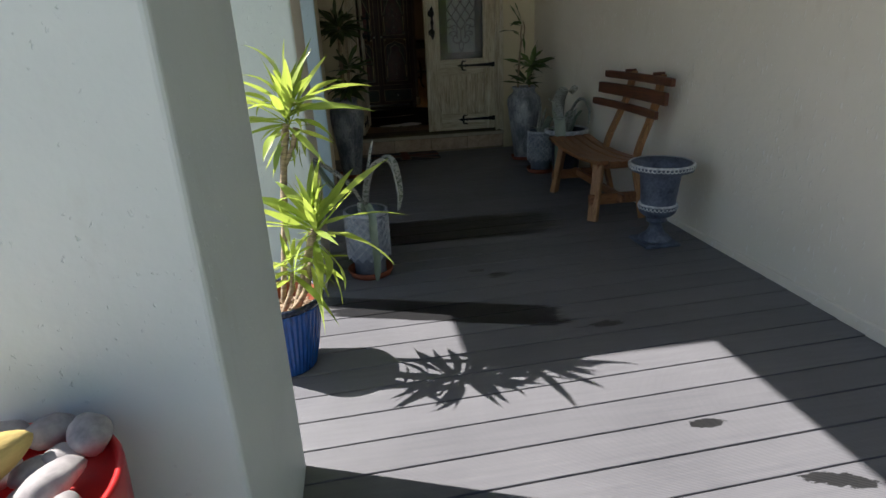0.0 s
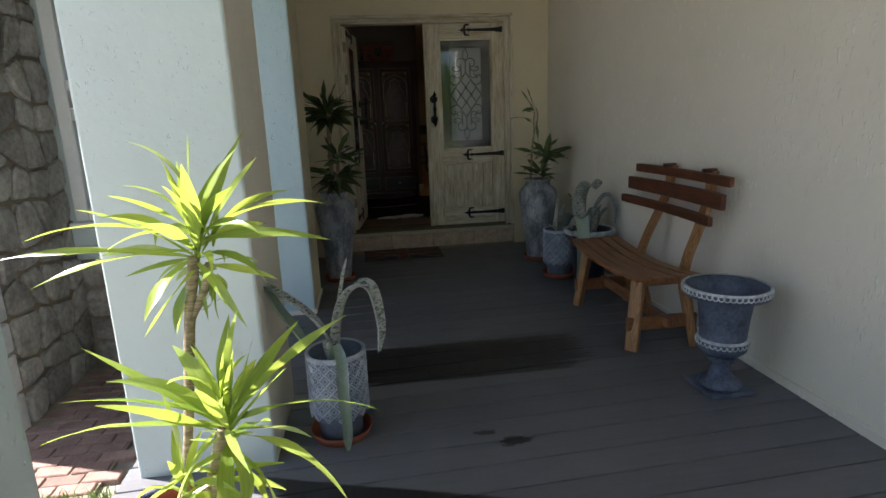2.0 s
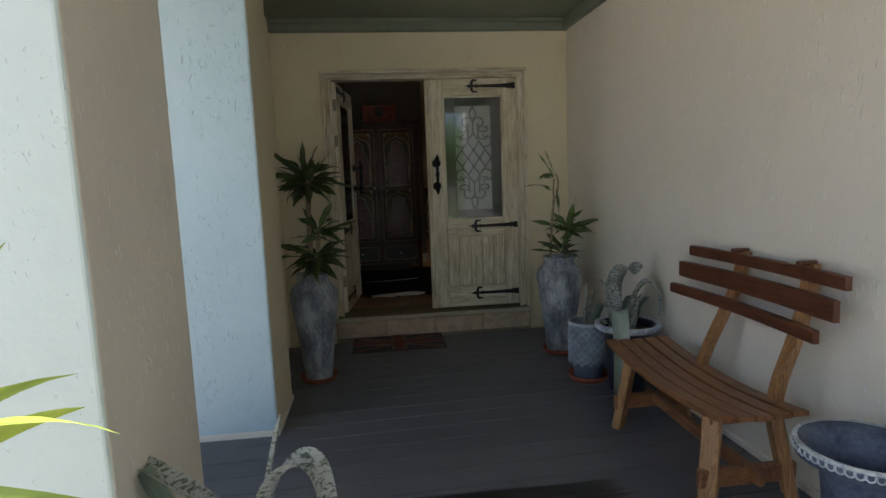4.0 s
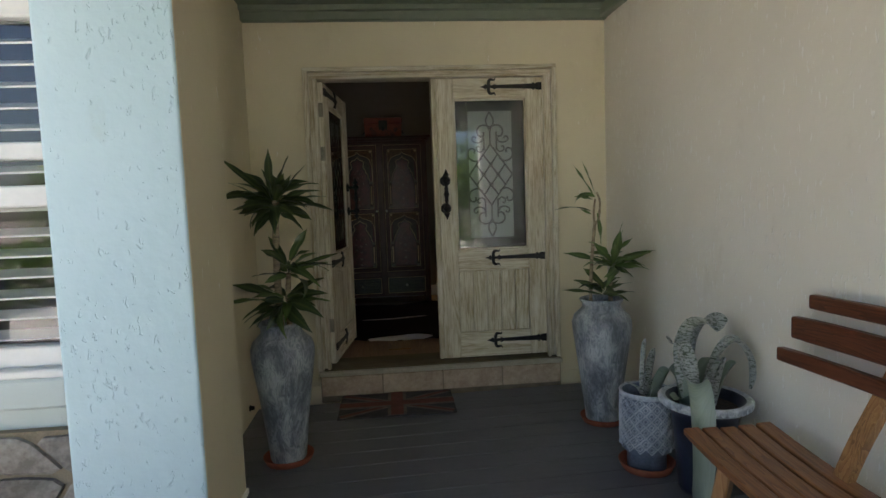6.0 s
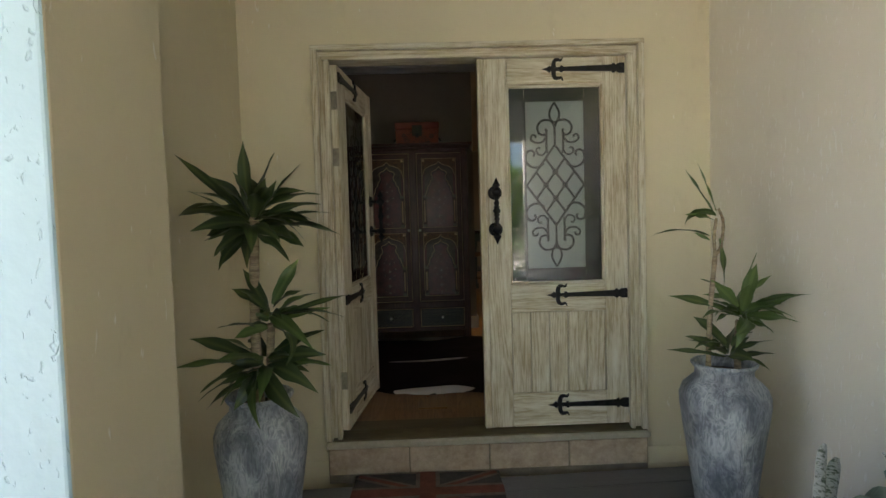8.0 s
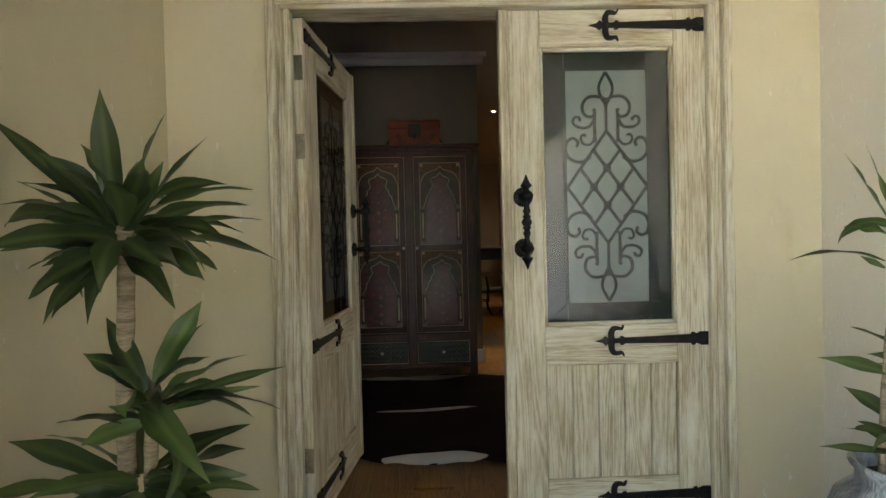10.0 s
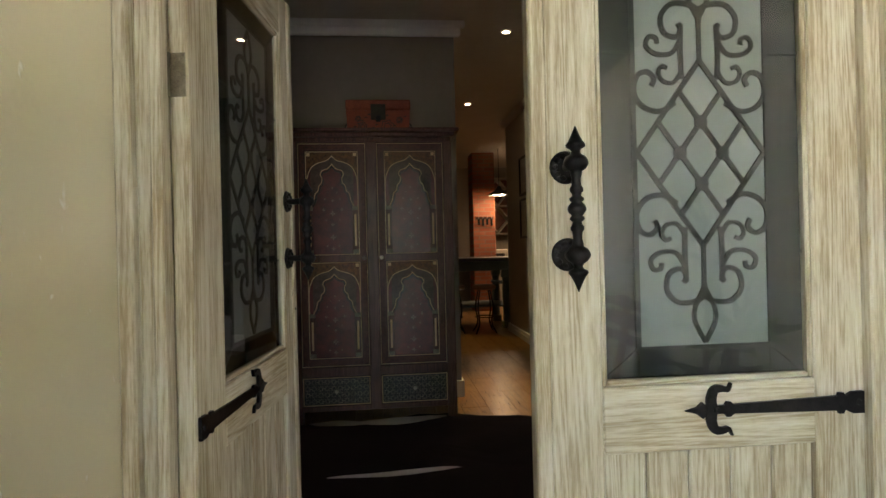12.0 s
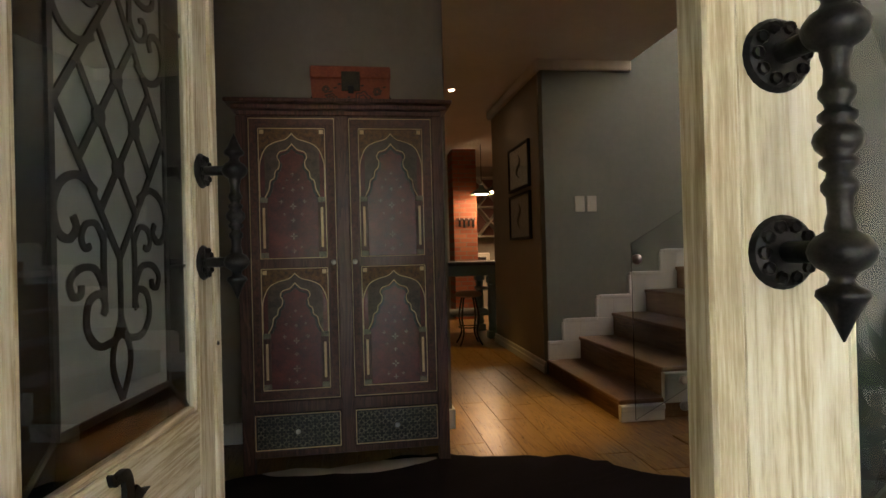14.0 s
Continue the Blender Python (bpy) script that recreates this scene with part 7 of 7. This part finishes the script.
def east(c, out):
    ob = part("stone", stone_mesh(c, out, rng.uniform(0.025, 0.05)), STONE, stone_wall)
    ob.matrix_basis = pose(-2.03, 4.6 + c[0], -0.46 + c[1], 0, 0, 90)


rubble(rng, 0.99, 3.3, 0.27, east)
zq = -0.46
while zq < 2.8:
    h = rng.uniform(0.2, 0.3)
    ob = part("quoin_stone", box(-0.55, 0.04, -0.04, 0.08, 0.008, h - 0.012, bev=0.014, segs=2), QUOIN, stone_wall)
    ob.matrix_basis = pose(-2.03 - 0.0, 4.5, zq)
    zq += h
plinth_stone = structure("plinth_stone", box(-2.02, -0.8, 5.55, 5.6, -0.5, 0.43), MORTAR, "stone clad plinth below the window", "wall")


def south(c, out):
    ob = part("stone", stone_mesh(c, out, rng.uniform(0.025, 0.045)), STONE, plinth_stone)
    ob.matrix_basis = pose(-2.0 + c[0], 5.55, -0.46 + c[1])


rubble(rng, 1.18, 0.88, 0.29, south)
bm = B()
add_box(bm, -0.098, 0.098, -0.047, 0.047, -0.03, 0.012, bev=0.006)
paver_me = bpy.data.meshes.new("brick")
bm.to_mesh(paver_me)
bm.free()
paver_me.materials.append(PAVER)
pave = bpy.data.objects["pavement"]
for j in range(17):
    for i in range(10):
        x, y = -1.36 - i * 0.205 + 0.1 * (j % 2), 3.78 + j * 0.103
        if x < -1.95 and y > 4.6:
            continue
        ob = new("brick", paver_me)
        ob.parent = pave
        ob.matrix_basis = pose(x, y, -0.438 + rng.uniform(-0.004, 0.004), rng.uniform(-1, 1), rng.uniform(-1, 1), rng.uniform(-1.5, 1.5))


def grass_patch(name, x0, x1, y0, y1, z, count, label, size=0.09):
    verts, faces = [], []
    r = random.Random(5)
    for i in range(count):
        x, y, a, h = r.uniform(x0, x1), r.uniform(y0, y1), r.uniform(0, 6.28), size * r.uniform(0.5, 1.3)
        dx, dy, lx, ly = 0.003 * math.cos(a), 0.003 * math.sin(a), r.uniform(-0.6, 0.6) * h, r.uniform(-0.6, 0.6) * h
        k = len(verts)
        verts += [(x - dx, y - dy, z), (x + dx, y + dy, z), (x + dx * 0.7 + lx * 0.4, y + dy * 0.7 + ly * 0.4, z + h * 0.6), (x - dx * 0.7 + lx * 0.4, y - dy * 0.7 + ly * 0.4, z + h * 0.6), (x + lx, y + ly, z + h)]
        faces += [(k, k + 1, k + 2, k + 3), (k + 3, k + 2, k + 4)]
    me = bpy.data.meshes.new(name)
    me.from_pydata(verts, [], faces)
    me.materials.append(GRASS)
    tagged(new(name, me), label, "grass", "", "stuff")


grass_patch("grass_strip", -1.9, -0.8, 1.7, 3.72, -0.462, 9000, "green grass strip between the deck and the brick path")


def hedge(name, x0, x1, y0, y1, h, count, seed, label):
    """A loose shrub bank of many single leaves."""
    r = random.Random(seed)
    verts, faces = [], []
    for i in range(count):
        x, y = r.uniform(x0, x1), r.uniform(y0, y1)
        top = h * (0.75 + 0.3 * noise.noise((x * 0.7, y * 0.7, seed)))
        z = -0.45 + top * r.random() ** 0.6
        a, b, s = r.uniform(0, 6.28), r.uniform(-0.9, 0.9), r.uniform(0.06, 0.14)
        u = Vector((math.cos(a), math.sin(a), b)).normalized() * s
        v = u.cross(Vector((r.uniform(-1, 1), r.uniform(-1, 1), 1))).normalized() * s * 0.45
        c = Vector((x, y, z))
        k = len(verts)
        verts += [tuple(c - u), tuple(c + v), tuple(c + u), tuple(c - v)]
        faces.append((k, k + 1, k + 2, k + 3))
    me = bpy.data.meshes.new(name)
    me.from_pydata(verts, [], faces)
    me.materials.append(HEDGE)
    tagged(new(name, me), label, "shrubs", "", "stuff")


hedge("garden_shrubs", -9, 11, -9.5, -7, 4.3, 36000, 2, "loose green shrubs across the drive")
# Unseen shrubs, added to keep side light off the pillars' inner faces.
hedge("far_side_shrubs", 4.5, 7, -7, -1.5, 5.5, 16000, 9, "unseen tall green shrubs, added to block light from the side")
hedge("side_shrubs", -9.5, -7.5, -8, 5, 1.5, 10000, 4, "low green shrubs at the garden edge")

# ---- hall floor planks ----
floor_hall = bpy.data.objects["floor_hall"]
bm = B()
add_box(bm, -0.0955, 0.0955, -0.639, 0.639, -0.012, 0.0, bev=0.0015)
plank_me = bpy.data.meshes.new("plank")
bm.to_mesh(plank_me)
bm.free()
plank_me.materials.append(FLOORWOOD)
rng = random.Random(8)
made = 0
for i in range(20):
    off = rng.uniform(0, 1.28)
    for j in range(-1, 8):
        x, y = -0.9 + 0.193 * i, 7.86 + j * 1.282 + off - 0.64
        if y - 0.64 < 7.2 or y > 17.2 or made >= 170:
            continue
        if x > 2.2 and 9.4 < y < 14.1:
            continue
        ob = new("plank", plank_me)
        ob.parent = floor_hall
        ob.matrix_basis = pose(x, y, FLOOR_Z)
        made += 1
part("threshold_board", box(0.1, 1.8, 7.16, 7.36, FLOOR_Z - 0.01, FLOOR_Z + 0.002, bev=0.002), STAIRWOOD, floor_hall)

# ---- deck boards ----
deck = bpy.data.objects["deck_base"]
bm = B()
add_box(bm, -1.585, 1.585, -0.0795, 0.0795, -0.024, 0.0, bev=0.0015)
board_me = bpy.data.meshes.new("deck_board")
bm.to_mesh(board_me)
bm.free()
board_me.materials.append(DECK)
y = -1.131
while y < 6.86:
    ob = new("deck_board", board_me)
    ob.parent = deck
    ob.matrix_basis = pose(0.783, y, deck_z(y) + random.uniform(-0.0008, 0.0008), 0.716, 0, 2.6)
    y += 0.167
bm = B()
add_box(bm, -0.83, -0.802, -1.2, 5.18, -0.46, -0.065)
structure("trim_deck_edge", bm, DECK, "dark deck edge board", "trim")
